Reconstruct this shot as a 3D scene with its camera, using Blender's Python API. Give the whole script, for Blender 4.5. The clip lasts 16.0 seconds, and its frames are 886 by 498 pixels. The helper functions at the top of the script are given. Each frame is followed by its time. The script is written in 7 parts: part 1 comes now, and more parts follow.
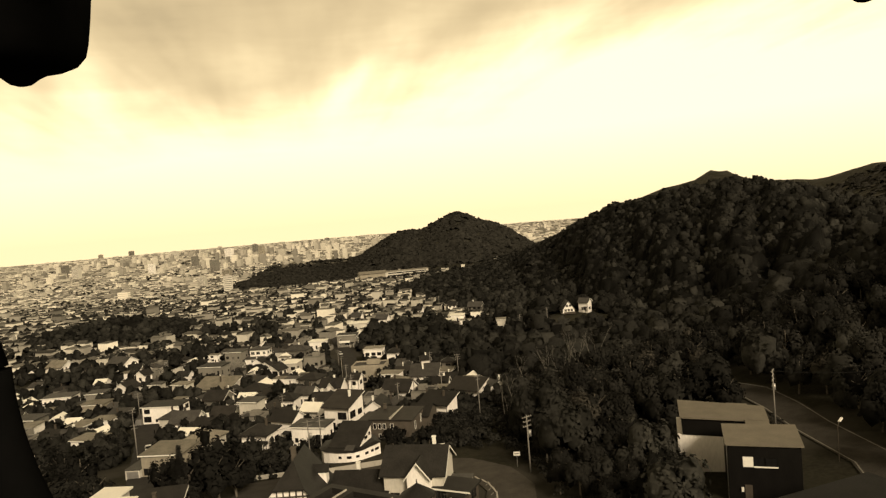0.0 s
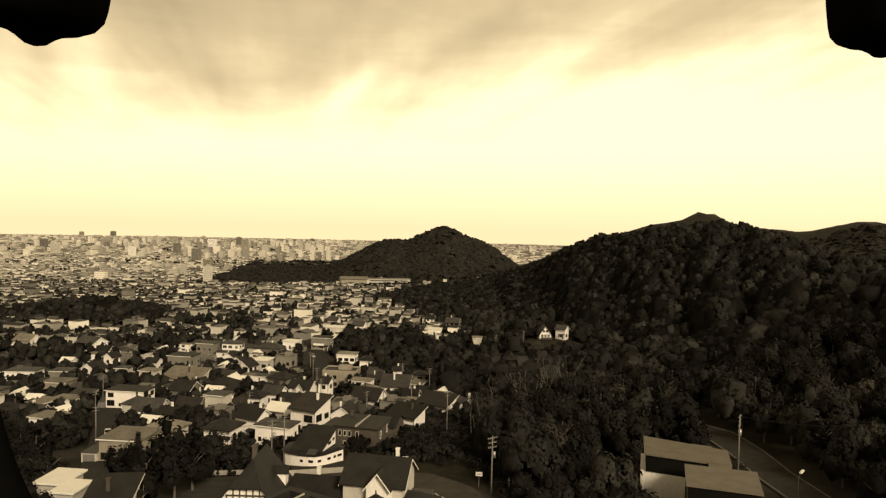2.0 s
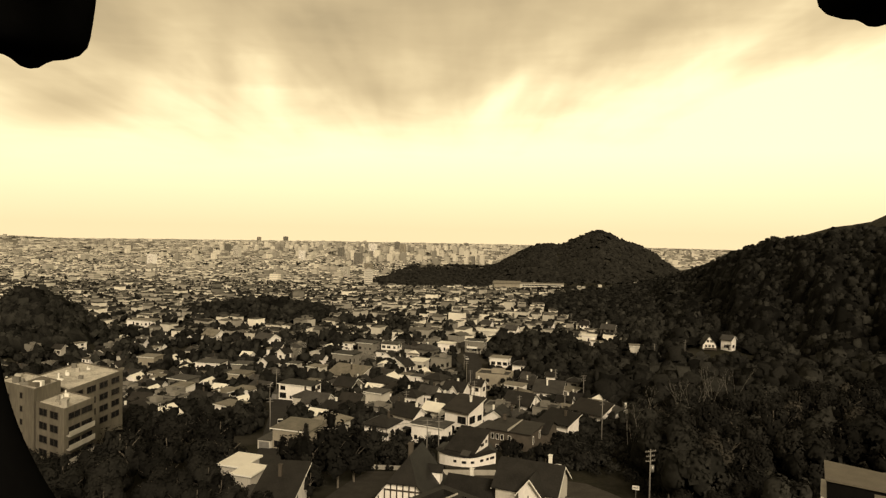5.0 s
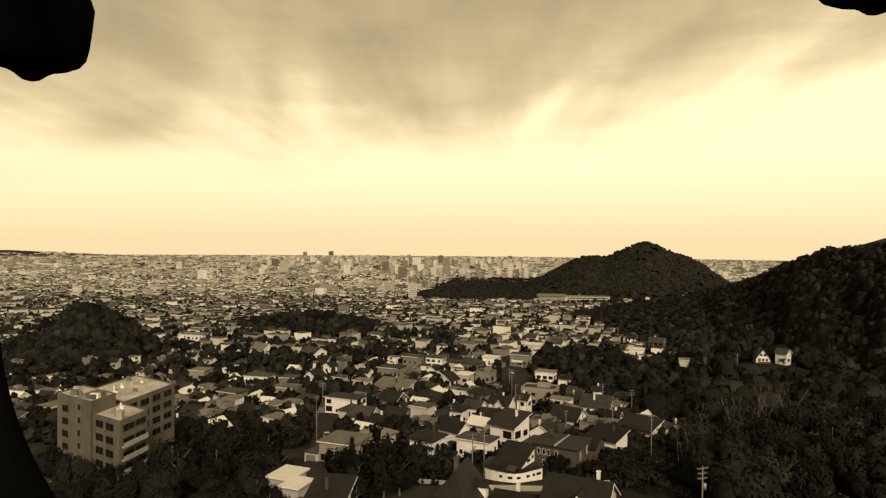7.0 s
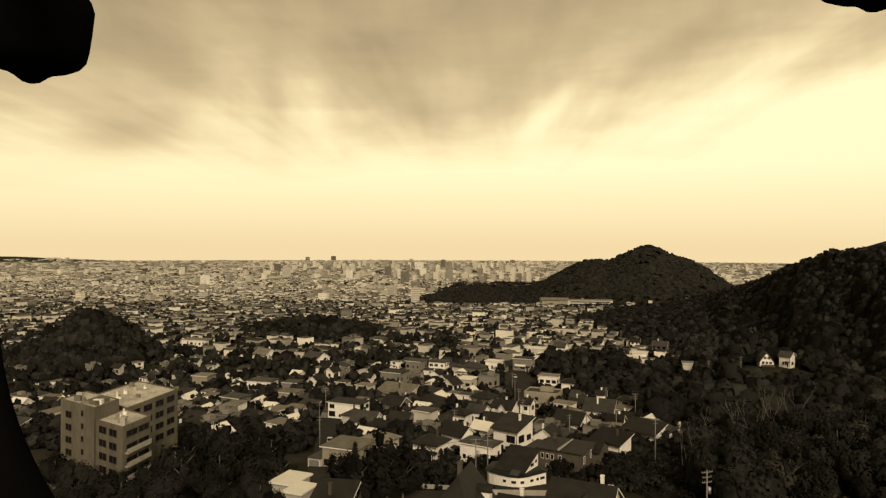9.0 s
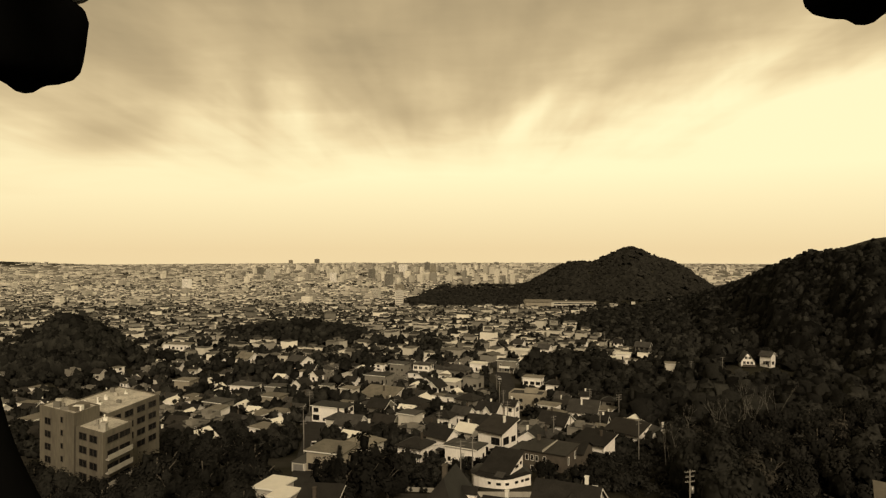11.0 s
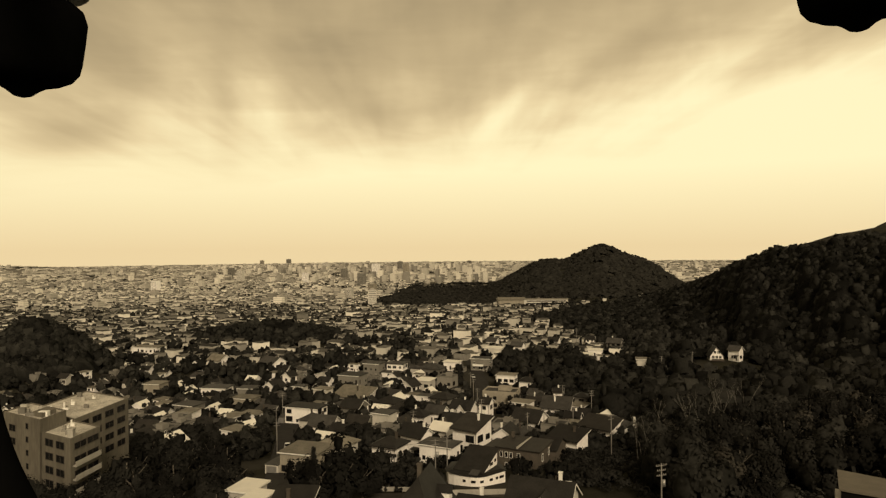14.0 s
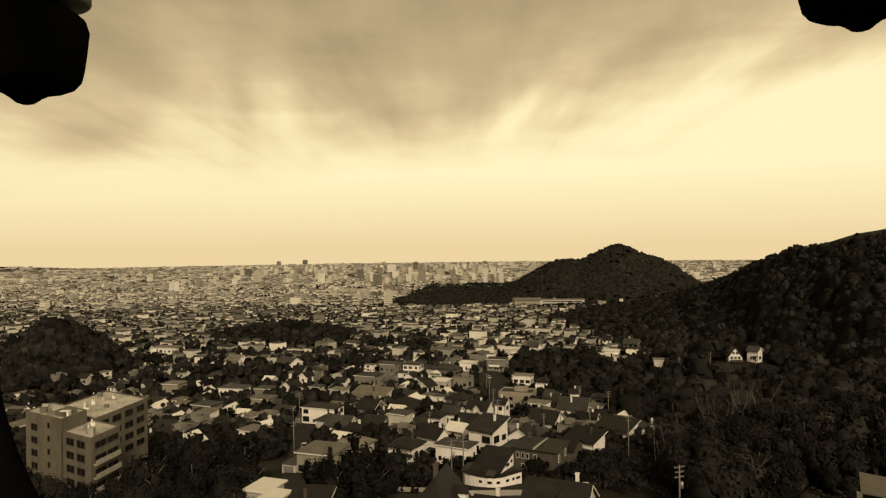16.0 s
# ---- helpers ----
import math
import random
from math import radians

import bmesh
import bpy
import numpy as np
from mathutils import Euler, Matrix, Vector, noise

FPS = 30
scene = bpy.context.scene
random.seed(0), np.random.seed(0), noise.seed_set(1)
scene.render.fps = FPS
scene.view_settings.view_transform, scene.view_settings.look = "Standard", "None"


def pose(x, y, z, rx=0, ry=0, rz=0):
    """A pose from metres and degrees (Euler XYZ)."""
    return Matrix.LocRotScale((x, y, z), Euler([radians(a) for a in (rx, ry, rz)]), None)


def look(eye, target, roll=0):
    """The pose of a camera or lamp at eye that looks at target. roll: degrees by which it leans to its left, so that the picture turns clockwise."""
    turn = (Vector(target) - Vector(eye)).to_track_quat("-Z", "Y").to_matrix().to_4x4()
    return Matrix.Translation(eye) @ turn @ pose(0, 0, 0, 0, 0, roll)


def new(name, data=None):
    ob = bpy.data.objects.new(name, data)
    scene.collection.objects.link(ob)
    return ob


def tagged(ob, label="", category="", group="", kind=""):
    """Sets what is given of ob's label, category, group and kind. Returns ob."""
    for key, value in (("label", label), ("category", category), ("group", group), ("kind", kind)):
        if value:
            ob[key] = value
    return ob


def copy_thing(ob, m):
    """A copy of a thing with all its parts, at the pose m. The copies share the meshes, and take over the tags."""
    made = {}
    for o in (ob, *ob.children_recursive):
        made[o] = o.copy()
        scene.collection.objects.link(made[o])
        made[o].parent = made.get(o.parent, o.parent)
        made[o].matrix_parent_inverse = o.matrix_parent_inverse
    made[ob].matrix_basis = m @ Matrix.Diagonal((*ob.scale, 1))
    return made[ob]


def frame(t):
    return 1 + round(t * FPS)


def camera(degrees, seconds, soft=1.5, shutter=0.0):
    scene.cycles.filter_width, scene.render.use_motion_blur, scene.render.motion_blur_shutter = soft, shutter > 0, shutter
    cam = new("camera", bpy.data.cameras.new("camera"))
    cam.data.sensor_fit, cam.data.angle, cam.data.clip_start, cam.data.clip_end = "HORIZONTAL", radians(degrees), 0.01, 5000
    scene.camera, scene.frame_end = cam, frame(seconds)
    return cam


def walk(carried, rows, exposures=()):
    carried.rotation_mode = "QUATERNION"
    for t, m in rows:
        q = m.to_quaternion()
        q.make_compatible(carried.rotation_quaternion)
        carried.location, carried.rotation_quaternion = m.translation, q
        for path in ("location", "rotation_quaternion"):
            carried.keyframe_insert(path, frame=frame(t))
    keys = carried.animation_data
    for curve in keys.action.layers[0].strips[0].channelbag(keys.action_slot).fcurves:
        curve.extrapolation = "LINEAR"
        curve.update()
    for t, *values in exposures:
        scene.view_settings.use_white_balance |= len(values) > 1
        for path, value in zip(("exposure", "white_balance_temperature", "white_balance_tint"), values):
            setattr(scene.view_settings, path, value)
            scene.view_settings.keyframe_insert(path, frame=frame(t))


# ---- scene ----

# camera and its way: a hovering multicopter that turns and sways
cam = camera(66.3, 16.0, 1.3)
PATH = [
    (0.0, pose(-0.0865, 0.0169, 103.0084, 87.11, 4.63, -14.38)),
    (0.5, pose(-0.0870, 0.0156, 103.0147, 85.56, 3.93, -14.69)),
    (0.7, pose(-0.0867, 0.0071, 103.0155, 84.72, 3.25, -14.99)),
    (0.9, pose(-0.0864, -0.0013, 103.0163, 83.62, 2.56, -15.32)),
    (1.0, pose(-0.0862, -0.0055, 103.0167, 82.60, 1.55, -15.46)),
    (1.1, pose(-0.0874, -0.0001, 103.0146, 83.55, 1.21, -15.43)),
    (1.2, pose(-0.0885, 0.0052, 103.0124, 85.22, 0.40, -15.44)),
    (1.3, pose(-0.0897, 0.0106, 103.0103, 86.75, -0.30, -15.46)),
    (1.4, pose(-0.0908, 0.0160, 103.0081, 87.71, -0.70, -15.47)),
    (1.5, pose(-0.0920, 0.0214, 103.0060, 88.27, -1.04, -15.44)),
    (2.0, pose(-0.0914, 0.0205, 103.0061, 88.24, -1.43, -15.43)),
    (2.5, pose(-0.0898, 0.0194, 103.0071, 88.45, -1.09, -15.25)),
    (3.0, pose(-0.0883, 0.0183, 103.0080, 88.04, -0.94, -14.89)),
    (3.5, pose(-0.0880, 0.0184, 103.0070, 87.62, -0.98, -14.72)),
    (4.0, pose(-0.0878, 0.0184, 103.0061, 87.81, -0.42, -14.76)),
    (4.5, pose(-0.0726, 0.0116, 103.0036, 88.10, -0.43, -11.69)),
    (4.6, pose(-0.0597, 0.0089, 103.0034, 88.19, -0.56, -9.58)),
    (4.7, pose(-0.0452, 0.0058, 103.0033, 88.28, -0.70, -7.21)),
    (4.8, pose(-0.0337, 0.0033, 103.0031, 88.38, -0.83, -5.35)),
    (5.0, pose(-0.0166, -0.0003, 103.0029, 88.33, -1.10, -2.56)),
    (5.2, pose(-0.0057, 0.0002, 103.0009, 88.48, -1.02, -0.73)),
    (6.0, pose(0.0042, 0.0007, 102.9991, 89.12, -0.61, 0.92)),
    (6.6, pose(0.0055, 0.0007, 102.9989, 89.30, -0.55, 1.14)),
    (7.3, pose(0.0038, 0.0007, 102.9992, 89.45, -0.46, 1.10)),
    (7.5, pose(0.0055, 0.0007, 102.9989, 89.44, -0.46, 1.15)),
    (8.0, pose(0.0061, 0.0012, 102.9978, 89.58, -0.34, 1.25)),
    (8.5, pose(0.0066, 0.0016, 102.9968, 89.68, -0.25, 1.36)),
    (8.7, pose(0.0061, 0.0015, 102.9970, 89.72, -0.23, 1.38)),
    (9.7, pose(0.0034, 0.0008, 102.9983, 89.88, -0.09, 0.81)),
    (10.8, pose(0.0005, 0.0001, 102.9997, 89.98, 0.03, 0.02)),
    (11.0, pose(0.0000, -0.0000, 103.0000, 89.98, 0.04, -0.05)),
    (11.5, pose(-0.0015, -0.0002, 103.0001, 89.89, 0.14, -0.34)),
    (12.0, pose(-0.0031, -0.0004, 103.0002, 89.87, 0.24, -0.59)),
    (12.5, pose(-0.0060, -0.0006, 103.0006, 89.86, 0.27, -1.05)),
    (13.0, pose(-0.0088, -0.0008, 103.0009, 89.86, 0.35, -1.44)),
    (13.5, pose(-0.0109, -0.0012, 103.0014, 89.86, 0.46, -1.95)),
    (14.0, pose(-0.0129, -0.0015, 103.0018, 89.87, 0.54, -2.35)),
    (14.5, pose(-0.0149, -0.0019, 103.0023, 89.90, 0.57, -2.45)),
    (15.0, pose(-0.0120, -0.0018, 103.0026, 89.84, 0.70, -2.78)),
    (15.5, pose(-0.0091, -0.0016, 103.0028, 89.89, 0.69, -1.78)),
    (16.0, pose(-0.0062, -0.0015, 103.0031, 89.93, 0.70, -1.03)),
]
LIGHT = [(0.0, 0.42, 7070, 10), (1.0, 0.40, 7070, 10), (1.6, 0.31, 7070, 10), (4.4, 0.24, 7080, 10), (5.2, 0.18, 7020, 10), (7.3, 0.04, 7060, 10), (8.7, -0.03, 7120, 10), (11.0, -0.10, 7160, 10), (16.0, -0.15, 7210, 10)]
walk(cam, PATH, LIGHT)

# ---------------------------------------------------------------- sky and sun
SUN_EL, SUN_AZ = 31.0, 168.0  # degrees; the azimuth is where the sun stands, clockwise from +y


def make_sky():
    """Evening sky: hazy cream near the horizon, tan cloud bands above."""
    world = bpy.data.worlds.new("sky")
    scene.world = world
    world.use_nodes = True
    nt = world.node_tree
    nt.nodes.clear()
    n = nt.nodes.new
    link = nt.links.new
    co = n("ShaderNodeTexCoord")
    sep = n("ShaderNodeSeparateXYZ")
    link(co.outputs["Generated"], sep.inputs[0])

    def math_node(op, a, b=None, c=None):
        m = n("ShaderNodeMath")
        m.operation = op
        for i, v in enumerate((a, b, c)):
            if v is None:
                continue
            if isinstance(v, (int, float)):
                m.inputs[i].default_value = v
            else:
                link(v, m.inputs[i])
        return m.outputs[0]

    up = math_node("MAXIMUM", sep.outputs[2], 0.0)
    # bearing and height over the horizon, in degrees
    az = math_node("MULTIPLY", math_node("ARCTAN2", sep.outputs[0], sep.outputs[1]), 180 / math.pi)
    el = math_node("MULTIPLY", math_node("ARCSINE", sep.outputs[2]), 180 / math.pi)

    def noise_node(a, b, scale, detail, offset, distortion=0.4):
        comb = n("ShaderNodeCombineXYZ")
        link(a, comb.inputs[0])
        link(b, comb.inputs[1])
        comb.inputs[2].default_value = offset
        t = n("ShaderNodeTexNoise")
        t.inputs["Scale"].default_value = scale
        t.inputs["Detail"].default_value = detail
        t.inputs["Roughness"].default_value = 0.55
        t.inputs["Distortion"].default_value = distortion
        link(comb.outputs[0], t.inputs["Vector"])
        return math_node("SUBTRACT", t.outputs["Fac"], 0.5)

    # the streaks fan out from a point low over the plain
    spread = math_node("ADD", math_node("MULTIPLY", math_node("MAXIMUM", math_node("SUBTRACT", el, 2.0), 0.0), 0.085), 0.35)
    fan = math_node("DIVIDE", math_node("SUBTRACT", az, 1.0), spread)
    streak = noise_node(fan, math_node("MULTIPLY", el, 0.55), 0.16, 3.0, 4.1)
    wisp = noise_node(fan, math_node("MULTIPLY", el, 0.9), 0.42, 4.0, 1.7)
    billow = noise_node(az, math_node("MULTIPLY", el, 1.6), 0.10, 4.0, 7.3, 0.8)
    curtain = noise_node(az, math_node("MULTIPLY", el, 0.16), 0.24, 3.0, 9.4, 0.3)
    flat = noise_node(az, math_node("MULTIPLY", el, 6.0), 0.07, 3.0, 2.9)

    # how high the cloud deck begins along the horizon
    edge_at = n("ShaderNodeMapRange")
    edge_at.inputs[1].default_value, edge_at.inputs[2].default_value = -40, 50
    link(az, edge_at.inputs[0])
    edge = n("ShaderNodeValToRGB")
    link(edge_at.outputs[0], edge.inputs[0])
    heights = [(-40, 8.0), (-28, 8.6), (-16, 10.2), (-6, 10.3), (2, 10.6), (9, 12.6), (15, 13.2), (22, 14.4), (32, 15.6), (50, 14.5)]
    for k, (a, h) in enumerate(heights):
        pos, grey = (a + 40) / 90, h / 20
        if k in (0, len(heights) - 1):
            e = edge.color_ramp.elements[0 if k == 0 else 1]
            e.position = pos
        else:
            e = edge.color_ramp.elements.new(pos)
        e.color = (grey, grey, grey, 1)
    deck = math_node("MULTIPLY", edge.outputs[0], 20.0)
    cover = math_node("ADD", math_node("MULTIPLY", math_node("SUBTRACT", el, deck), 0.062), 0.30)
    high = n("ShaderNodeMapRange")
    high.interpolation_type = "SMOOTHSTEP"
    high.inputs[1].default_value, high.inputs[2].default_value = 4.0, 12.0
    link(el, high.inputs[0])
    grain = math_node("ADD", math_node("MULTIPLY", streak, 0.68), math_node("ADD", math_node("MULTIPLY", wisp, 0.13), math_node("ADD", math_node("MULTIPLY", billow, 0.28), math_node("MULTIPLY", curtain, 0.2))))
    cover = math_node("ADD", cover, math_node("MULTIPLY", grain, high.outputs[0]))
    cover = math_node("ADD", cover, math_node("MULTIPLY", flat, 0.36))

    # single banks and breaks: bearing, height, lean, length, breadth, strength
    for a0, e0, lean, long_, broad, amount in (
        (-6.2, 13.6, 128, 6.0, 2.6, 0.26), (-3.4, 11.2, 128, 2.2, 1.1, 0.16), (8.3, 11.9, 48, 3.4, 0.95, -0.24), (4.5, 13.8, 60, 4.0, 1.6, 0.16),
        (17.5, 15.3, 27, 5.5, 1.5, 0.26), (12.0, 10.2, 20, 4.0, 1.3, 0.20), (-12.0, 12.0, 100, 4.5, 1.4, -0.10), (-15.5, 12.6, 95, 4.5, 1.3, 0.16),
        (-19.5, 13.0, 70, 5.0, 1.6, -0.08), (-26.5, 8.6, 10, 3.5, 1.6, 0.26), (-24.0, 14.5, 150, 6.0, 2.0, 0.12), (24.0, 10.2, 0, 11.0, 2.6, -0.20),
        (33.0, 5.0, 172, 5.0, 0.9, 0.20), (42.0, 6.5, 165, 5.0, 1.4, 0.16), (36.0, 16.0, 5, 9.0, 2.2, 0.10),
    ):
        c, sn = math.cos(radians(lean)), math.sin(radians(lean))
        da, de = math_node("SUBTRACT", az, a0), math_node("SUBTRACT", el, e0)
        p = math_node("ADD", math_node("MULTIPLY", da, c / long_), math_node("MULTIPLY", de, sn / long_))
        q = math_node("ADD", math_node("MULTIPLY", da, -sn / broad), math_node("MULTIPLY", de, c / broad))
        far = math_node("ADD", math_node("MULTIPLY", p, p), math_node("MULTIPLY", q, q))
        cover = math_node("ADD", cover, math_node("MULTIPLY", math_node("POWER", 2.718, math_node("MULTIPLY", far, -1.0)), amount))
    tone = n("ShaderNodeValToRGB")
    link(cover, tone.inputs[0])
    ramp_stops = [(0.0, (1.26, 1.17, 0.775)), (0.14, (1.19, 1.07, 0.69)), (0.30, (1.02, 0.86, 0.535)), (0.46, (0.83, 0.68, 0.415)), (0.62, (0.70, 0.565, 0.34)), (0.80, (0.60, 0.48, 0.287)), (1.0, (0.50, 0.40, 0.24))]
    tone.color_ramp.elements[0].position = 0.0
    tone.color_ramp.elements[0].color = (*ramp_stops[0][1], 1)
    tone.color_ramp.elements[1].position = 1.0
    tone.color_ramp.elements[1].color = (*ramp_stops[-1][1], 1)
    for pos, col in ramp_stops[1:-1]:
        tone.color_ramp.elements.new(pos).color = (*col, 1)
    # unseen sky overhead darkened, added to cut the light on the ground
    dim = n("ShaderNodeMapRange")
    dim.inputs[1].default_value, dim.inputs[2].default_value, dim.inputs[3].default_value, dim.inputs[4].default_value = 24, 45, 1.0, 0.45
    link(el, dim.inputs[0])
    dimmed_sky = n("ShaderNodeVectorMath")
    dimmed_sky.operation = "SCALE"
    link(tone.outputs[0], dimmed_sky.inputs[0])
    link(dim.outputs[0], dimmed_sky.inputs["Scale"])
    low = n("ShaderNodeMix")
    low.data_type = "RGBA"
    band = n("ShaderNodeMapRange")
    band.inputs[1].default_value, band.inputs[2].default_value = 0.0, 0.11
    link(up, band.inputs[0])
    link(band.outputs[0], low.inputs[0])
    low.inputs[6].default_value = (1.04, 0.85, 0.52, 1)
    link(dimmed_sky.outputs[0], low.inputs[7])
    sky = n("ShaderNodeTexSky")
    sky.sky_type = "NISHITA"
    sky.sun_disc = False
    sky.sun_elevation = radians(SUN_EL)
    sky.sun_rotation = radians(SUN_AZ)
    sky.air_density, sky.dust_density = 1.5, 4.0
    clear = n("ShaderNodeBackground")
    clear.inputs[1].default_value = 0.05
    link(sky.outputs[0], clear.inputs[0])
    cloud = n("ShaderNodeBackground")
    cloud.inputs[1].default_value = 0.92
    link(low.outputs[2], cloud.inputs[0])
    mix = n("ShaderNodeMixShader")
    mix.inputs[0].default_value = 0.94
    link(clear.outputs[0], mix.inputs[1])
    link(cloud.outputs[0], mix.inputs[2])
    out = n("ShaderNodeOutputWorld")
    link(mix.outputs[0], out.inputs[0])


make_sky()
sun_data = bpy.data.lights.new("sun", "SUN")
sun_data.energy, sun_data.angle, sun_data.color = 2.95, radians(16), (1.0, 0.86, 0.66)
sun = new("sun", sun_data)
sun_dir = Vector((math.sin(radians(SUN_AZ)) * math.cos(radians(SUN_EL)), math.cos(radians(SUN_AZ)) * math.cos(radians(SUN_EL)), math.sin(radians(SUN_EL))))
sun.matrix_world = look(sun_dir * 300, (0, 0, 0))


# ---------------------------------------------------------------- materials
def material(name, colour, rough=0.8, vary=0.15, scale=1.0, bump=0.15, metal=0.0, island=0.0, rand=0.0, streaks=0.0, gloss=0.15, tone=0.0, through_light=0.0):
    """Painted or natural surface: colour with stains and grain at two sizes, and fine relief."""
    m = bpy.data.materials.new(name)
    m.use_nodes = True
    nt = m.node_tree
    bsdf = nt.nodes["Principled BSDF"]
    bsdf.inputs["Roughness"].default_value = rough
    bsdf.inputs["Metallic"].default_value = metal
    bsdf.inputs["Specular IOR Level"].default_value = gloss
    geo = nt.nodes.new("ShaderNodeNewGeometry")
    a = nt.nodes.new("ShaderNodeTexNoise")
    a.inputs["Scale"].default_value, a.inputs["Detail"].default_value = 0.35 * scale, 4
    b = nt.nodes.new("ShaderNodeTexNoise")
    b.inputs["Scale"].default_value, b.inputs["Detail"].default_value = 3.5 * scale, 5
    vec = geo.outputs["Position"]
    if streaks:
        mp = nt.nodes.new("ShaderNodeMapping")
        mp.inputs["Scale"].default_value = (1, 1, streaks)
        nt.links.new(vec, mp.inputs[0])
        vec = mp.outputs[0]
    nt.links.new(vec, a.inputs["Vector"])
    nt.links.new(vec, b.inputs["Vector"])
    add = nt.nodes.new("ShaderNodeMath")
    add.operation = "ADD"
    nt.links.new(a.outputs["Fac"], add.inputs[0])
    nt.links.new(b.outputs["Fac"], add.inputs[1])
    rng = nt.nodes.new("ShaderNodeMapRange")
    rng.inputs[1].default_value, rng.inputs[2].default_value = 0.65, 1.35
    rng.inputs[3].default_value, rng.inputs[4].default_value = 1 - vary, 1 + vary
    nt.links.new(add.outputs[0], rng.inputs[0])
    value = rng.outputs[0]

    def times(v, source, spread):
        r = nt.nodes.new("ShaderNodeMapRange")
        r.inputs[3].default_value, r.inputs[4].default_value = 1 - spread, 1 + spread
        nt.links.new(source, r.inputs[0])
        mul = nt.nodes.new("ShaderNodeMath")
        mul.operation = "MULTIPLY"
        nt.links.new(v, mul.inputs[0])
        nt.links.new(r.outputs[0], mul.inputs[1])
        return mul.outputs[0]

    if island:
        value = times(value, geo.outputs["Random Per Island"], island)
    if rand:
        value = times(value, nt.nodes.new("ShaderNodeObjectInfo").outputs["Random"], rand)
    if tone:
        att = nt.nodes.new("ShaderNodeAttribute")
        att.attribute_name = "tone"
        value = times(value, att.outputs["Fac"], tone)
    hsv = nt.nodes.new("ShaderNodeHueSaturation")
    hsv.inputs["Color"].default_value = (*colour, 1)
    nt.links.new(value, hsv.inputs["Value"])
    nt.links.new(hsv.outputs[0], bsdf.inputs["Base Color"])
    if bump:
        bp = nt.nodes.new("ShaderNodeBump")
        bp.inputs["Strength"].default_value, bp.inputs["Distance"].default_value = bump, 0.05
        nt.links.new(b.outputs["Fac"], bp.inputs["Height"])
        nt.links.new(bp.outputs[0], bsdf.inputs["Normal"])
    if through_light:
        # thin leaves let part of the light through
        thin = nt.nodes.new("ShaderNodeBsdfTranslucent")
        nt.links.new(hsv.outputs[0], thin.inputs["Color"])
        mix = nt.nodes.new("ShaderNodeMixShader")
        mix.inputs[0].default_value = through_light
        nt.links.new(bsdf.outputs[0], mix.inputs[1])
        nt.links.new(thin.outputs[0], mix.inputs[2])
        nt.links.new(mix.outputs[0], nt.nodes["Material Output"].inputs["Surface"])
    return m


def ribbed(name, colour, rough, pitch=0.45, vary=0.42, rand=0.2):
    """Sheet-metal roofing: standing seams along the slope (object y), weathered."""
    m = material(name, colour, rough, vary, 1.4, 0.0, 0.0, 0.0, rand)
    nt = m.node_tree
    bsdf = nt.nodes["Principled BSDF"]
    co = nt.nodes.new("ShaderNodeTexCoord")
    w = nt.nodes.new("ShaderNodeTexWave")
    w.wave_profile = "SAW"
    w.bands_direction = "X"
    w.inputs["Scale"].default_value = 0.314 / pitch
    w.inputs["Distortion"].default_value = 0.0
    nt.links.new(co.outputs["Object"], w.inputs["Vector"])
    bp = nt.nodes.new("ShaderNodeBump")
    bp.inputs["Strength"].default_value, bp.inputs["Distance"].default_value = 0.5, 0.04
    nt.links.new(w.outputs["Fac"], bp.inputs["Height"])
    nt.links.new(bp.outputs[0], bsdf.inputs["Normal"])
    return m


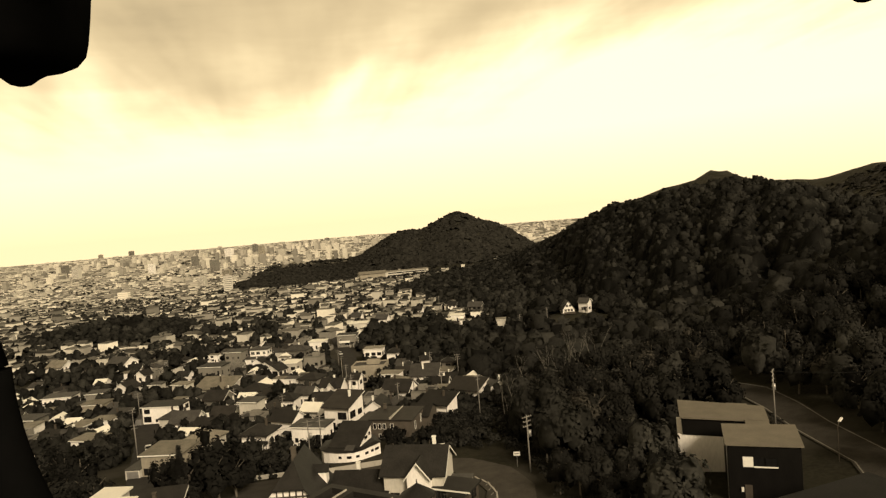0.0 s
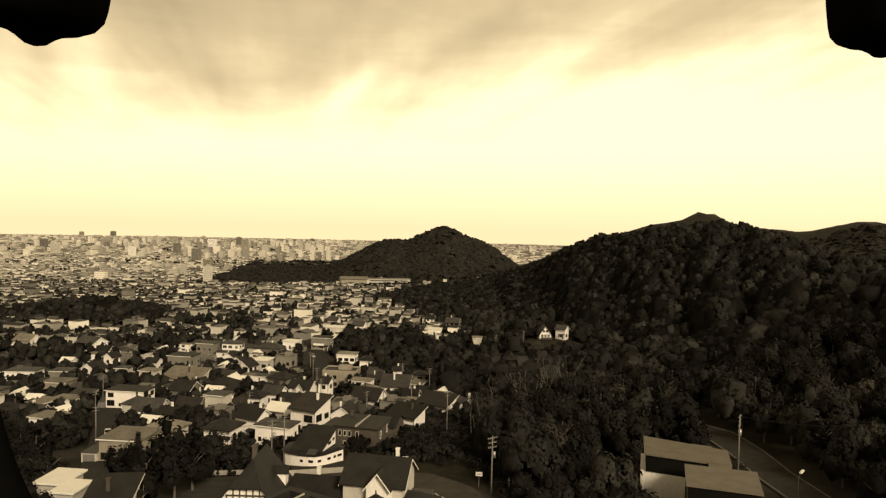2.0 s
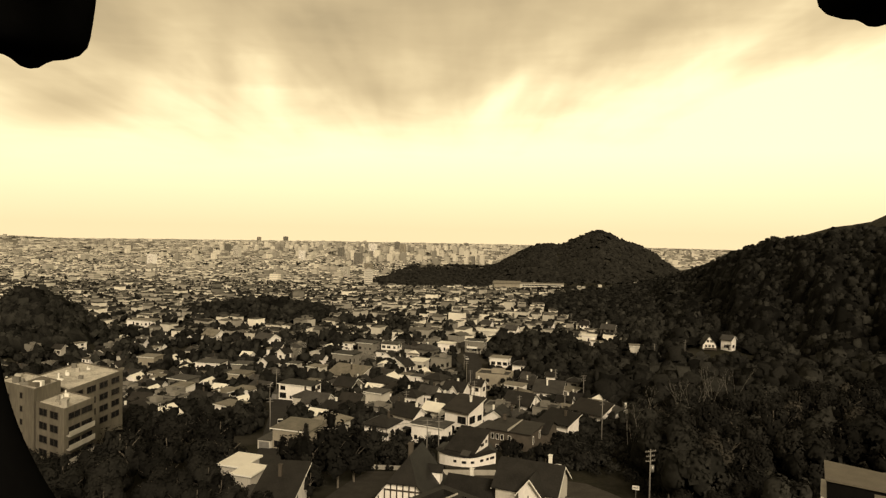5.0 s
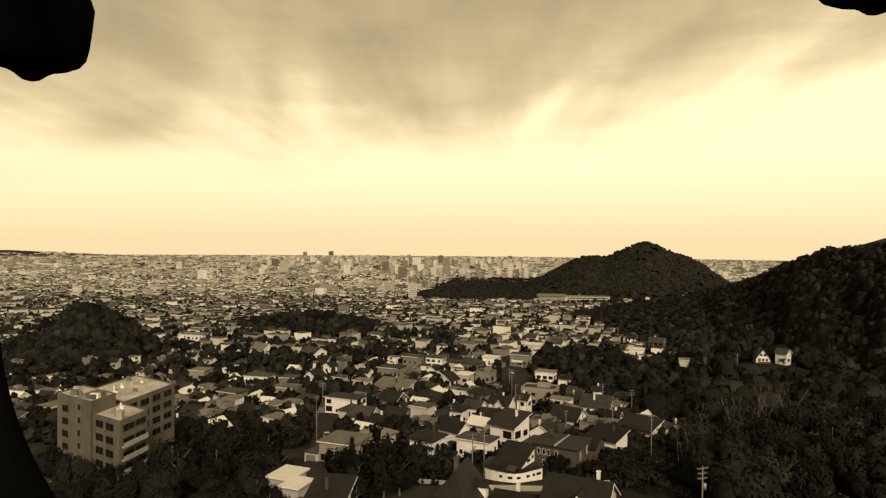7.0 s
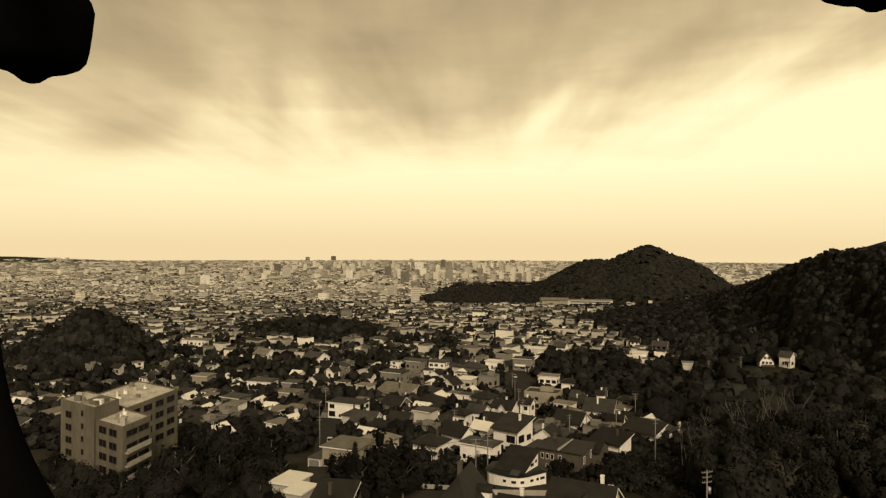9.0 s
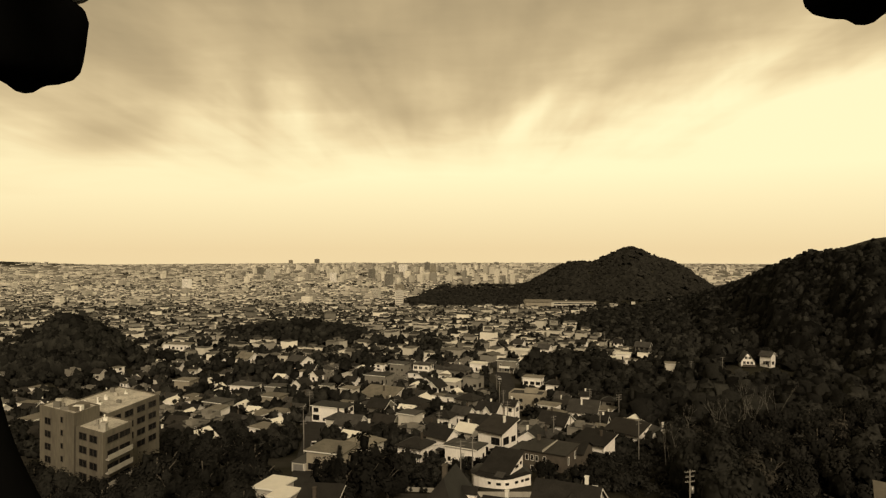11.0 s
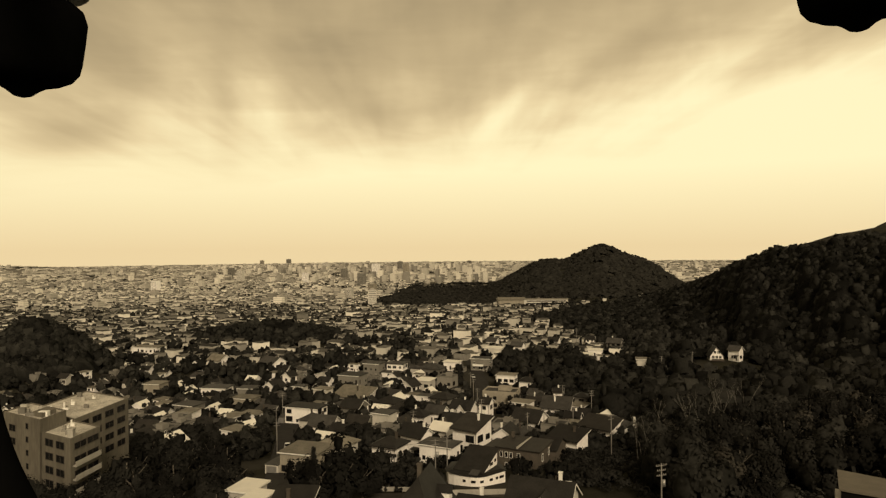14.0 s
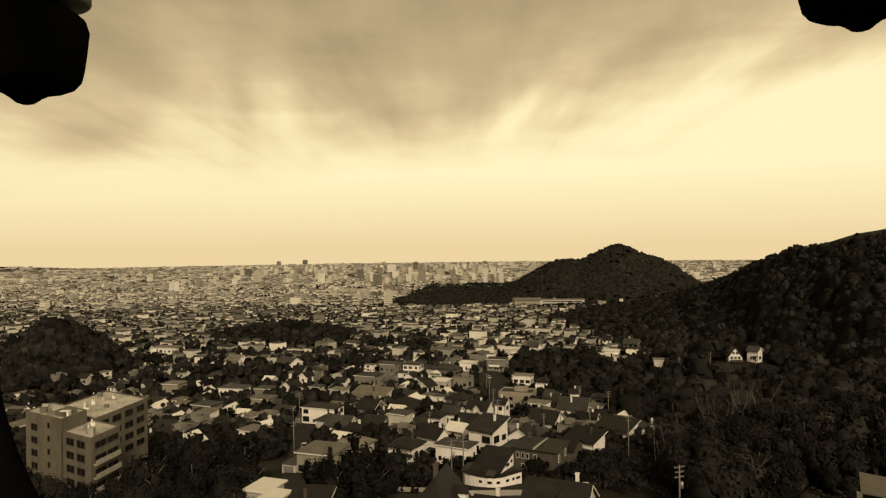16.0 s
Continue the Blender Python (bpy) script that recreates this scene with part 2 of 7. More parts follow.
MAT = {
    "white": material("white_render", (0.75, 0.715, 0.67), 0.85, 0.14, 1.0, 0.2, rand=0.06, streaks=0.35),
    "cream": material("cream_render", (0.45, 0.425, 0.375), 0.85, 0.16, 1.0, 0.2, rand=0.10, streaks=0.35),
    "grey": material("grey_siding", (0.16, 0.15, 0.13), 0.8, 0.18, 1.0, 0.2, rand=0.25, streaks=0.35),
    "tan": material("tan_render", (0.25, 0.225, 0.18), 0.85, 0.18, 1.0, 0.2, rand=0.15, streaks=0.4),
    "brick": material("brown_brick", (0.075, 0.064, 0.052), 0.85, 0.25, 3.0, 0.3),
    "apartment": material("stained_apartment_render", (0.125, 0.112, 0.09), 0.9, 0.3, 0.6, 0.2, streaks=0.25),
    "black": material("black_cladding", (0.007, 0.0065, 0.006), 0.8, 0.25, 2.0, 0.2, streaks=0.3, gloss=0.03),
    "r_dark": ribbed("dark_metal_roof", (0.0180, 0.0167, 0.0148), 0.6),
    "r_brown": ribbed("brown_metal_roof", (0.0245, 0.0221, 0.0190), 0.6),
    "r_black": ribbed("black_metal_roof", (0.011, 0.0103, 0.0095), 0.7),
    "r_grey": ribbed("grey_metal_roof", (0.0462, 0.0435, 0.0394), 0.6),
    "r_tan": ribbed("tan_metal_roof", (0.15, 0.136, 0.108), 0.6, 0.6),
    "r_pale": ribbed("pale_metal_roof", (0.72, 0.69, 0.60), 0.5, 0.5, 0.08, 0.05),
    "r_roofing": ribbed("grey_roofing", (0.13, 0.115, 0.09), 0.8, 0.9, 0.2, 0.05),
    "stained": material("stained_roof_deck", (0.46, 0.43, 0.37), 0.9, 0.55, 0.8, 0.1),
    "trim": material("white_trim", (0.72, 0.70, 0.64), 0.6, 0.08, 2.0, 0.0),
    "timber": material("dark_timber", (0.06, 0.05, 0.04), 0.7, 0.2, 4.0, 0.1),
    "glass": material("dark_window_glass", (0.01, 0.01, 0.01), 0.15, 0.1, 1.0, 0.0, gloss=0.3),
    "asphalt": material("worn_asphalt", (0.035, 0.033, 0.030), 0.9, 0.3, 1.5, 0.3, gloss=0.05),
    "line": material("road_paint", (0.16, 0.15, 0.13), 0.8, 0.3, 4.0, 0.0),
    "concrete": material("weathered_concrete", (0.33, 0.31, 0.27), 0.9, 0.2, 2.0, 0.2, streaks=0.4),
    "pole": material("pole_concrete", (0.17, 0.16, 0.145), 0.9, 0.2, 2.0, 0.1),
    "steel": material("galvanised_steel", (0.35, 0.34, 0.32), 0.45, 0.15, 4.0, 0.0, 0.6),
    "bark": material("grey_bark", (0.12, 0.105, 0.085), 0.9, 0.3, 3.0, 0.4),
    "pale_bark": material("bleached_bark", (0.16, 0.149, 0.127), 0.9, 0.2, 3.0, 0.3),
    "leaf": material("leaves", (0.0175, 0.0169, 0.0148), 0.8, 0.3, 0.6, 0.0, island=0.12, rand=0.45, gloss=0.02, through_light=0.22),
    "leaf_pale": material("pale_leaves", (0.046, 0.042, 0.035), 0.8, 0.45, 0.6, 0.0, island=0.15, rand=0.3, gloss=0.02, through_light=0.22),
    "far_leaf": material("far_leaves", (0.027, 0.0258, 0.0225), 0.9, 0.3, 0.05, 0.0, island=0.05, gloss=0.0, tone=0.2),
    "pale_asphalt": material("bleached_asphalt", (0.046, 0.042, 0.036), 0.9, 0.3, 1.5, 0.3, gloss=0.05),
    "lane": material("dusty_asphalt", (0.055, 0.050, 0.042), 0.9, 0.3, 1.5, 0.3, gloss=0.05),
    "paving": material("paving", (0.12, 0.11, 0.095), 0.9, 0.25, 1.5, 0.2, gloss=0.05),
    "wood_leaf": material("woodland_leaves", (0.0275, 0.0268, 0.0235), 0.85, 0.35, 0.5, 0.0, island=0.24, gloss=0.02, tone=0.62, through_light=0.22),
    "far_wall": material("town_walls", (0.47, 0.443, 0.385), 0.85, 0.1, 0.2, 0.0, island=0.72),
    "far_roof": material("town_roofs", (0.065, 0.061, 0.052), 0.75, 0.2, 0.6, 0.0, island=0.95),
    # pale roofs, lifted further so the colour carries the distant haze
    "city_roof": material("city_roofs", (0.25, 0.235, 0.20), 0.8, 0.2, 0.3, 0.0, island=0.6),
    "paint": material("car_paint", (0.45, 0.44, 0.42), 0.3, 0.05, 1.0, 0.0, rand=0.6),
    "rubber": material("tyre_rubber", (0.02, 0.02, 0.02), 0.85, 0.2, 5.0, 0.0),
    "drone": material("black_plastic", (0.004, 0.004, 0.004), 0.9, 0.15, 60.0, 0.0, gloss=0.0),
}


def land_material():
    """Rough grass and soil with worn grey patches."""
    m = material("land", (0.026, 0.0245, 0.0175), 0.95, 0.4, 0.4, 0.4, gloss=0.02)
    nt = m.node_tree
    bsdf = nt.nodes["Principled BSDF"]
    geo = nt.nodes.new("ShaderNodeNewGeometry")
    t = nt.nodes.new("ShaderNodeTexNoise")
    t.inputs["Scale"].default_value, t.inputs["Detail"].default_value = 0.045, 6
    nt.links.new(geo.outputs["Position"], t.inputs["Vector"])
    r = nt.nodes.new("ShaderNodeMapRange")
    r.inputs[1].default_value, r.inputs[2].default_value = 0.48, 0.60
    nt.links.new(t.outputs["Fac"], r.inputs[0])
    mix = nt.nodes.new("ShaderNodeMix")
    mix.data_type = "RGBA"
    nt.links.new(r.outputs[0], mix.inputs[0])
    old = bsdf.inputs["Base Color"].links[0].from_socket
    nt.links.new(old, mix.inputs[6])
    mix.inputs[7].default_value = (0.043, 0.040, 0.033, 1)
    # city paving on the plain, paler with distance: haze put into the colour
    sep = nt.nodes.new("ShaderNodeSeparateXYZ")
    nt.links.new(geo.outputs["Position"], sep.inputs[0])
    town = nt.nodes.new("ShaderNodeMapRange")
    town.inputs[1].default_value, town.inputs[2].default_value = 900, 2200
    nt.links.new(sep.outputs[1], town.inputs[0])
    level = nt.nodes.new("ShaderNodeMapRange")
    level.inputs[1].default_value, level.inputs[2].default_value, level.inputs[3].default_value, level.inputs[4].default_value = 6, 14, 1.0, 0.0
    nt.links.new(sep.outputs[2], level.inputs[0])
    both = nt.nodes.new("ShaderNodeMath")
    both.operation = "MULTIPLY"
    nt.links.new(town.outputs[0], both.inputs[0])
    nt.links.new(level.outputs[0], both.inputs[1])
    paved = nt.nodes.new("ShaderNodeMix")
    paved.data_type = "RGBA"
    nt.links.new(both.outputs[0], paved.inputs[0])
    nt.links.new(mix.outputs[2], paved.inputs[6])
    paved.inputs[7].default_value = (0.17, 0.158, 0.132, 1)
    nt.links.new(paved.outputs[2], bsdf.inputs["Base Color"])
    return m


MAT["land"] = land_material()


# ---------------------------------------------------------------- mesh helpers
def mesh(name, verts, faces, mats, index=None, smooth=False):
    me = bpy.data.meshes.new(name)
    me.from_pydata([tuple(v) for v in verts], [], faces)
    for m in mats if isinstance(mats, (list, tuple)) else [mats]:
        me.materials.append(m)
    if index is not None:
        me.polygons.foreach_set("material_index", index)
    if smooth:
        me.polygons.foreach_set("use_smooth", [True] * len(me.polygons))
    me.update()
    return me


def soup(name, verts, quads, mats, index=None, normals=None):
    """A large mesh from arrays: verts (n, 3), quads (m, 4)."""
    me = bpy.data.meshes.new(name)
    n, m = len(verts), len(quads)
    me.vertices.add(n)
    me.vertices.foreach_set("co", np.ascontiguousarray(verts, dtype=np.float32).ravel())
    me.loops.add(4 * m)
    me.loops.foreach_set("vertex_index", np.ascontiguousarray(quads, dtype=np.int32).ravel())
    me.polygons.add(m)
    me.polygons.foreach_set("loop_start", np.arange(0, 4 * m, 4, dtype=np.int32))
    for mt in mats if isinstance(mats, (list, tuple)) else [mats]:
        me.materials.append(mt)
    if index is not None:
        me.polygons.foreach_set("material_index", np.ascontiguousarray(index, dtype=np.int32))
    me.polygons.foreach_set("use_smooth", np.full(m, normals is not None))
    me.update(calc_edges=True)
    me.validate()
    if normals is not None:
        # leaves shade with the roundness of their clump
        me.attributes.new("custom_normal", "FLOAT_VECTOR", "POINT").data.foreach_set("vector", np.ascontiguousarray(normals, dtype=np.float32).ravel())
    return me


def child(name, data, parent, m=None, label=""):
    """A part under its thing."""
    ob = new(name, data)
    ob.parent = parent
    if m is not None:
        ob.matrix_local = m
    if label:
        ob["label"] = label
    return ob


class Build:
    """Collects boxes, prisms and tubes into one mesh."""

    def __init__(self):
        self.v, self.f = [], []

    def add(self, verts, faces):
        k = len(self.v)
        self.v += verts
        self.f += [tuple(i + k for i in f) for f in faces]
        return self

    def box(self, x0, x1, y0, y1, z0, z1):
        return self.add([(x0, y0, z0), (x1, y0, z0), (x1, y1, z0), (x0, y1, z0), (x0, y0, z1), (x1, y0, z1), (x1, y1, z1), (x0, y1, z1)],
                        [(3, 2, 1, 0), (4, 5, 6, 7), (0, 1, 5, 4), (1, 2, 6, 5), (2, 3, 7, 6), (3, 0, 4, 7)])

    def prism(self, profile, x0, x1):
        """A (y, z) outline, counter-clockwise seen from +x, drawn out along x."""
        n = len(profile)
        v = [(x0, y, z) for y, z in profile] + [(x1, y, z) for y, z in profile]
        f = [tuple(reversed(range(n))), tuple(range(n, 2 * n))]
        f += [(i, (i + 1) % n, n + (i + 1) % n, n + i) for i in range(n)]
        return self.add(v, f)

    def tube(self, a, b, r0, r1, n=8):
        a, b = Vector(a), Vector(b)
        q = (b - a).to_track_quat("Z", "Y")
        v = []
        for p, r in ((a, r0), (b, r1)):
            for i in range(n):
                t = 2 * math.pi * i / n
                v.append(tuple(p + q @ Vector((r * math.cos(t), r * math.sin(t), 0))))
        f = [(i, (i + 1) % n, n + (i + 1) % n, n + i) for i in range(n)] + [tuple(reversed(range(n))), tuple(range(n, 2 * n))]
        return self.add(v, f)

    def mesh(self, name, mats, smooth=False):
        return mesh(name, self.v, self.f, mats, None, smooth)


# ---------------------------------------------------------------- the land
def ramp(v, stops):
    """Smooth height between (place, height) stops."""
    if v <= stops[0][0]:
        return stops[0][1]
    for (a, za), (b, zb) in zip(stops, stops[1:]):
        if v <= b:
            k = (v - a) / (b - a)
            return za + (zb - za) * k
    return stops[-1][1]


EYE_LEVEL = 103.0
VALLEY = [(-400, 78), (0, 68), (60, 63), (100, 60), (130, 57.2), (165, 51.4), (200, 46), (300, 38.4), (450, 38.2), (600, 36), (800, 26), (1100, 9), (1400, 2), (1800, 0)]
# centre x, y, height, spread x, spread y
HILLS = [(225, 105, 54, 80, 110), (146, 320, 9.5, 46, 34), (620, 900, 60, 240, 260), (-107, 490, 10, 42, 36), (-196, 358, 24, 24, 28), (-2900, 3900, 42, 700, 250)]
# long crests seen from the hover point: bearing and the angle at which the bare crest stands against the eye's level
CRESTS = [
    # wooded hill beside the town: distance by bearing, fall towards the town, fall behind
    ([(19, -4.6), (21.5, -3.7), (23.5, -3.0), (25.2, -2.1), (26.8, -1.25), (28.4, -0.7), (30.2, -0.45), (32.3, -0.15), (34.5, 0.15), (37, 0.25), (39.2, 0.28), (41, -0.1), (42.6, -0.6), (44, -1.2), (46, -1.9), (50, -2.4), (56, -3.2)],
     [(19, 800), (22, 740), (26, 640), (31, 570), (38, 520), (46, 470)], 175, 260),
    # hill standing alone on the plain
    ([(-6, -4.75), (-2, -4.45), (2.5, -4.25), (5.5, -3.9), (7.2, -3.05), (8.6, -2.25), (10.1, -1.4), (11.2, -1.2), (12.5, -1.25), (13.4, -0.8), (14.8, -0.2), (15.5, 0.04), (16.3, -0.22), (17.2, -0.75), (18.5, -1.1), (19.8, -1.75), (20.8, -2.5), (22, -3.4), (24, -4.6)],
     [(-6, 1300), (6, 1360), (16, 1450), (24, 1450)], 240, 260),
    # far mountains
    ([(24, -1.9), (28, -0.7), (30, -0.1), (32.4, 0.7), (34.6, 1.02), (35.5, 1.5), (36.4, 2.02), (37.3, 1.6), (38.4, 1.0), (40, 0.6), (41.6, 0.62), (42.8, 0.4), (43.9, 0.45), (45.2, 0.85), (46.2, 1.05), (47.5, 1.38), (48.4, 1.1), (52, 0.6), (60, -1)],
     [(24, 3300), (36, 3500), (44, 2600), (52, 2300)], 700, 600),
]


def ground(x, y):
    """Height of the land at a place."""
    base = ramp(y, VALLEY) if y < 1800 else 0.0
    z = base
    for cx, cy, h, sx, sy in HILLS:
        q = ((x - cx) / sx) ** 2 + ((y - cy) / sy) ** 2
        if q < 12:
            z += h * math.exp(-q)
    if y > 60:
        r, az = math.hypot(x, y), math.degrees(math.atan2(x, y))
        for crest, way, front, back in CRESTS:
            if crest[0][0] < az < crest[-1][0]:
                at = ramp(az, way)
                q = (r - at) / (front if r < at else back)
                if abs(q) < 3:
                    top = EYE_LEVEL + at * math.tan(radians(ramp(az, crest)))
                    fade = min(1.0, (az - crest[0][0]) / 2.0, (crest[-1][0] - az) / 2.0)
                    part = math.exp(-abs(q) ** 1.8)
                    lift = max(0.0, top - base) * fade * part
                    if way[0][1] == 800 and r < at:
                        # folds and gullies running down the slope
                        lift -= 14 * part * (1 - part) * (1 + math.sin(az * 1.35 + r * 0.012) + 0.6 * math.sin(az * 3.1 - r * 0.017)) * fade
                    z = max(z, base + lift)
    return z


def make_land():
    rings = [0.0] + [4.0 * 1.0385 ** i for i in range(190)]
    rings = [r for r in rings if r < 4930] + [4940.0]
    spokes = 300
    verts, faces = [], []
    for r in rings:
        for s in range(spokes):
            a = 2 * math.pi * s / spokes
            x, y = r * math.sin(a), r * math.cos(a)
            z = ground(x, y)
            verts.append((x, y, z))
    for i in range(len(rings) - 1):
        for s in range(spokes):
            t = (s + 1) % spokes
            faces.append((i * spokes + s, i * spokes + t, (i + 1) * spokes + t, (i + 1) * spokes + s))
    ob = new("ground", mesh("ground", verts, faces, MAT["land"], None, True))
    return tagged(ob, "rough grassy land sloping down to a wide city plain", "ground", kind="structure")


make_land()


def road(points, width, label, name="road", lines=True, surface="asphalt"):
    """A strip of asphalt laid over the land, with a kerb edge and painted border lines."""
    pts = []
    for (x0, y0), (x1, y1) in zip(points, points[1:]):
        n = max(2, int(math.hypot(x1 - x0, y1 - y0) / 3))
        pts += [(x0 + (x1 - x0) * k / n, y0 + (y1 - y0) * k / n) for k in range(n)]
    pts.append(points[-1])
    strips = {"road": ([], []), "line": ([], [])}

    def strip(key, off0, off1, lift):
        v, f = strips[key]
        k0 = len(v)
        for i, (x, y) in enumerate(pts):
            xa, ya = pts[max(0, i - 1)]
            xb, yb = pts[min(len(pts) - 1, i + 1)]
            l = math.hypot(xb - xa, yb - ya)
            nx, ny = (yb - ya) / l, -(xb - xa) / l
            for drop in (0.0, 0.6):
                for o in (off0, off1):
                    v.append((x + nx * o, y + ny * o, ground(x + nx * o, y + ny * o) + lift - drop))
        for i in range(len(pts) - 1):
            a, b = k0 + 4 * i, k0 + 4 * i + 4
            f += [(a, a + 1, b + 1, b), (a, b, b + 2, a + 2), (a + 1, a + 3, b + 3, b + 1)]

    strip("road", -width / 2, width / 2, 0.22)
    ob = new(name, mesh(name, *strips["road"], MAT[surface]))
    tagged(ob, label, "road", kind="structure")
    if lines:
        strip("line", -width / 2 + 0.3, -width / 2 + 0.5, 0.228)
        strip("line", width / 2 - 0.5, width / 2 - 0.3, 0.228)
        child("edge_line", mesh("edge_line", *strips["line"], MAT["line"]), ob, None, "worn white edge lines")
    return ob


road([(50, 28), (62, 46), (72.5, 65.2), (79.5, 76.4), (84.5, 94), (89, 106), (92.5, 118), (92, 132), (87, 150)], 6.6, "worn asphalt mountain road with faint edge lines", surface="pale_asphalt")
road([(-26, 122), (-28, 140), (-32.7, 167), (-39, 205), (-48, 260)], 6.5, "dark asphalt street between gardens", lines=False)
road([(1, 121), (-5.5, 122), (-9.5, 109), (-13, 99), (-18, 84), (-24, 66)], 7.0, "bleached lane between the nearest gardens", lines=False, surface="pale_asphalt")
road([(2, 119), (10, 118.5), (21, 118.5), (28.5, 114), (32, 106), (32, 97), (28, 85.5), (20, 68)], 7.4, "curved asphalt lane round the nearest houses", lines=False, surface="lane")
road([(22, 205), (26, 260), (31, 322), (31, 393), (29, 470)], 6.5, "straight asphalt street running downhill", lines=False)
road([(112, 352), (108, 385), (104, 415), (98, 470)], 6.0, "pale road at the wood's edge", lines=False, surface="pale_asphalt")


# ---------------------------------------------------------------- houses
WINDOWS = {}


def window_meshes(w, h, frame="trim"):
    """Frame and pane of a window that faces -y, about its lower middle."""
    key = (w, h, frame)
    if key not in WINDOWS:
        b = Build()
        t = 0.06
        b.box(-w / 2 - t, -w / 2, -0.07, 0.02, -t, h + t).box(w / 2, w / 2 + t, -0.07, 0.02, -t, h + t)
        b.box(-w / 2, w / 2, -0.07, 0.02, h, h + t).box(-w / 2, w / 2, -0.10, 0.02, -t, 0)
        if w > 1.0:
            b.box(-0.03, 0.03, -0.05, 0.0, 0, h)
        WINDOWS[key] = b.mesh("window", MAT[frame]), Build().box(-w / 2, w / 2, -0.025, 0.01, 0, h).mesh("pane", MAT["glass"])
    return WINDOWS[key]


def side_pose(side, along, out, z):
    """A pose on a wall: side 0 is -y (front), 1 is +x, 2 is +y, 3 is -x."""
    turn = (0, 90, 180, 270)[side]
    m = Matrix.Rotation(radians(turn), 4, "Z") @ Matrix.Translation((along, -out, z))
    return m


def add_window(base, side, along, out, z, w=1.5, h=1.2, frame="trim"):
    fr, pn = window_meshes(w, h, frame)
    win = child("window", fr, base, side_pose(side, along, out + 0.004, z))
    child("pane", pn, win)


def add_windows(base, w, d, floors, z0=0.0, rng=random, cx=0.0, cy=0.0, storey=2.75, skip=0.16):
    """Rows of windows on all four walls."""
    tint = rng.choice(("trim", "timber", "timber", "timber"))
    for f in range(floors):
        z = z0 + 1.0 + storey * f
        for side in range(4):
            length, out = (w, d / 2) if side in (0, 2) else (d, w / 2)
            shift = (cx, cx, -cx, -cx)[side] if side in (0, 2) else (cy, cy, cy, -cy)[side]
            o2 = out + ((-cy, cx, cy, -cx)[side])
            n = max(1, int(length / 2.6))
            for i in range(n):
                if rng.random() < skip:
                    continue
                a = (i + 0.5) / n * length - length / 2 + rng.uniform(-0.2, 0.2)
                ww, hh = rng.choice([(1.8, 1.3), (1.8, 1.3), (1.2, 1.2), (0.7, 0.9), (2.4, 1.7)])
                if skip > 0.5:
                    ww, hh = ww * 1.3, hh * 1.15
                if ww > length / n - 0.5:
                    ww = 0.7
                add_window(base, side, a + shift, o2, z, ww, hh, tint)


def gable_roof(w, d, rise, over, t):
    """A folded roof with its ridge along x; eaves at z = 0."""
    y, k = d / 2 + over, rise / (d / 2)
    drop = -over * k
    b = Build()
    b.prism([(-y, drop), (0, rise), (0, rise + t), (-y, drop + t)][::-1], -w / 2 - over, w / 2 + over)
    b.prism([(0, rise), (y, drop), (y, drop + t), (0, rise + t)][::-1], -w / 2 - over, w / 2 + over)
    return b


def hip_roof(w, d, rise, over, t):
    a, c = w / 2 + over, d / 2 + over
    rl = max(0.05, (w - d) / 2 + 0.1)
    b = Build().box(-a, a, -c, c, -0.1, t)
    b.add([(-a, -c, t), (a, -c, t), (a, c, t), (-a, c, t), (-rl, 0, rise + t), (rl, 0, rise + t)], [(0, 1, 5, 4), (2, 3, 4, 5), (1, 2, 5), (3, 0, 4)])
    return b


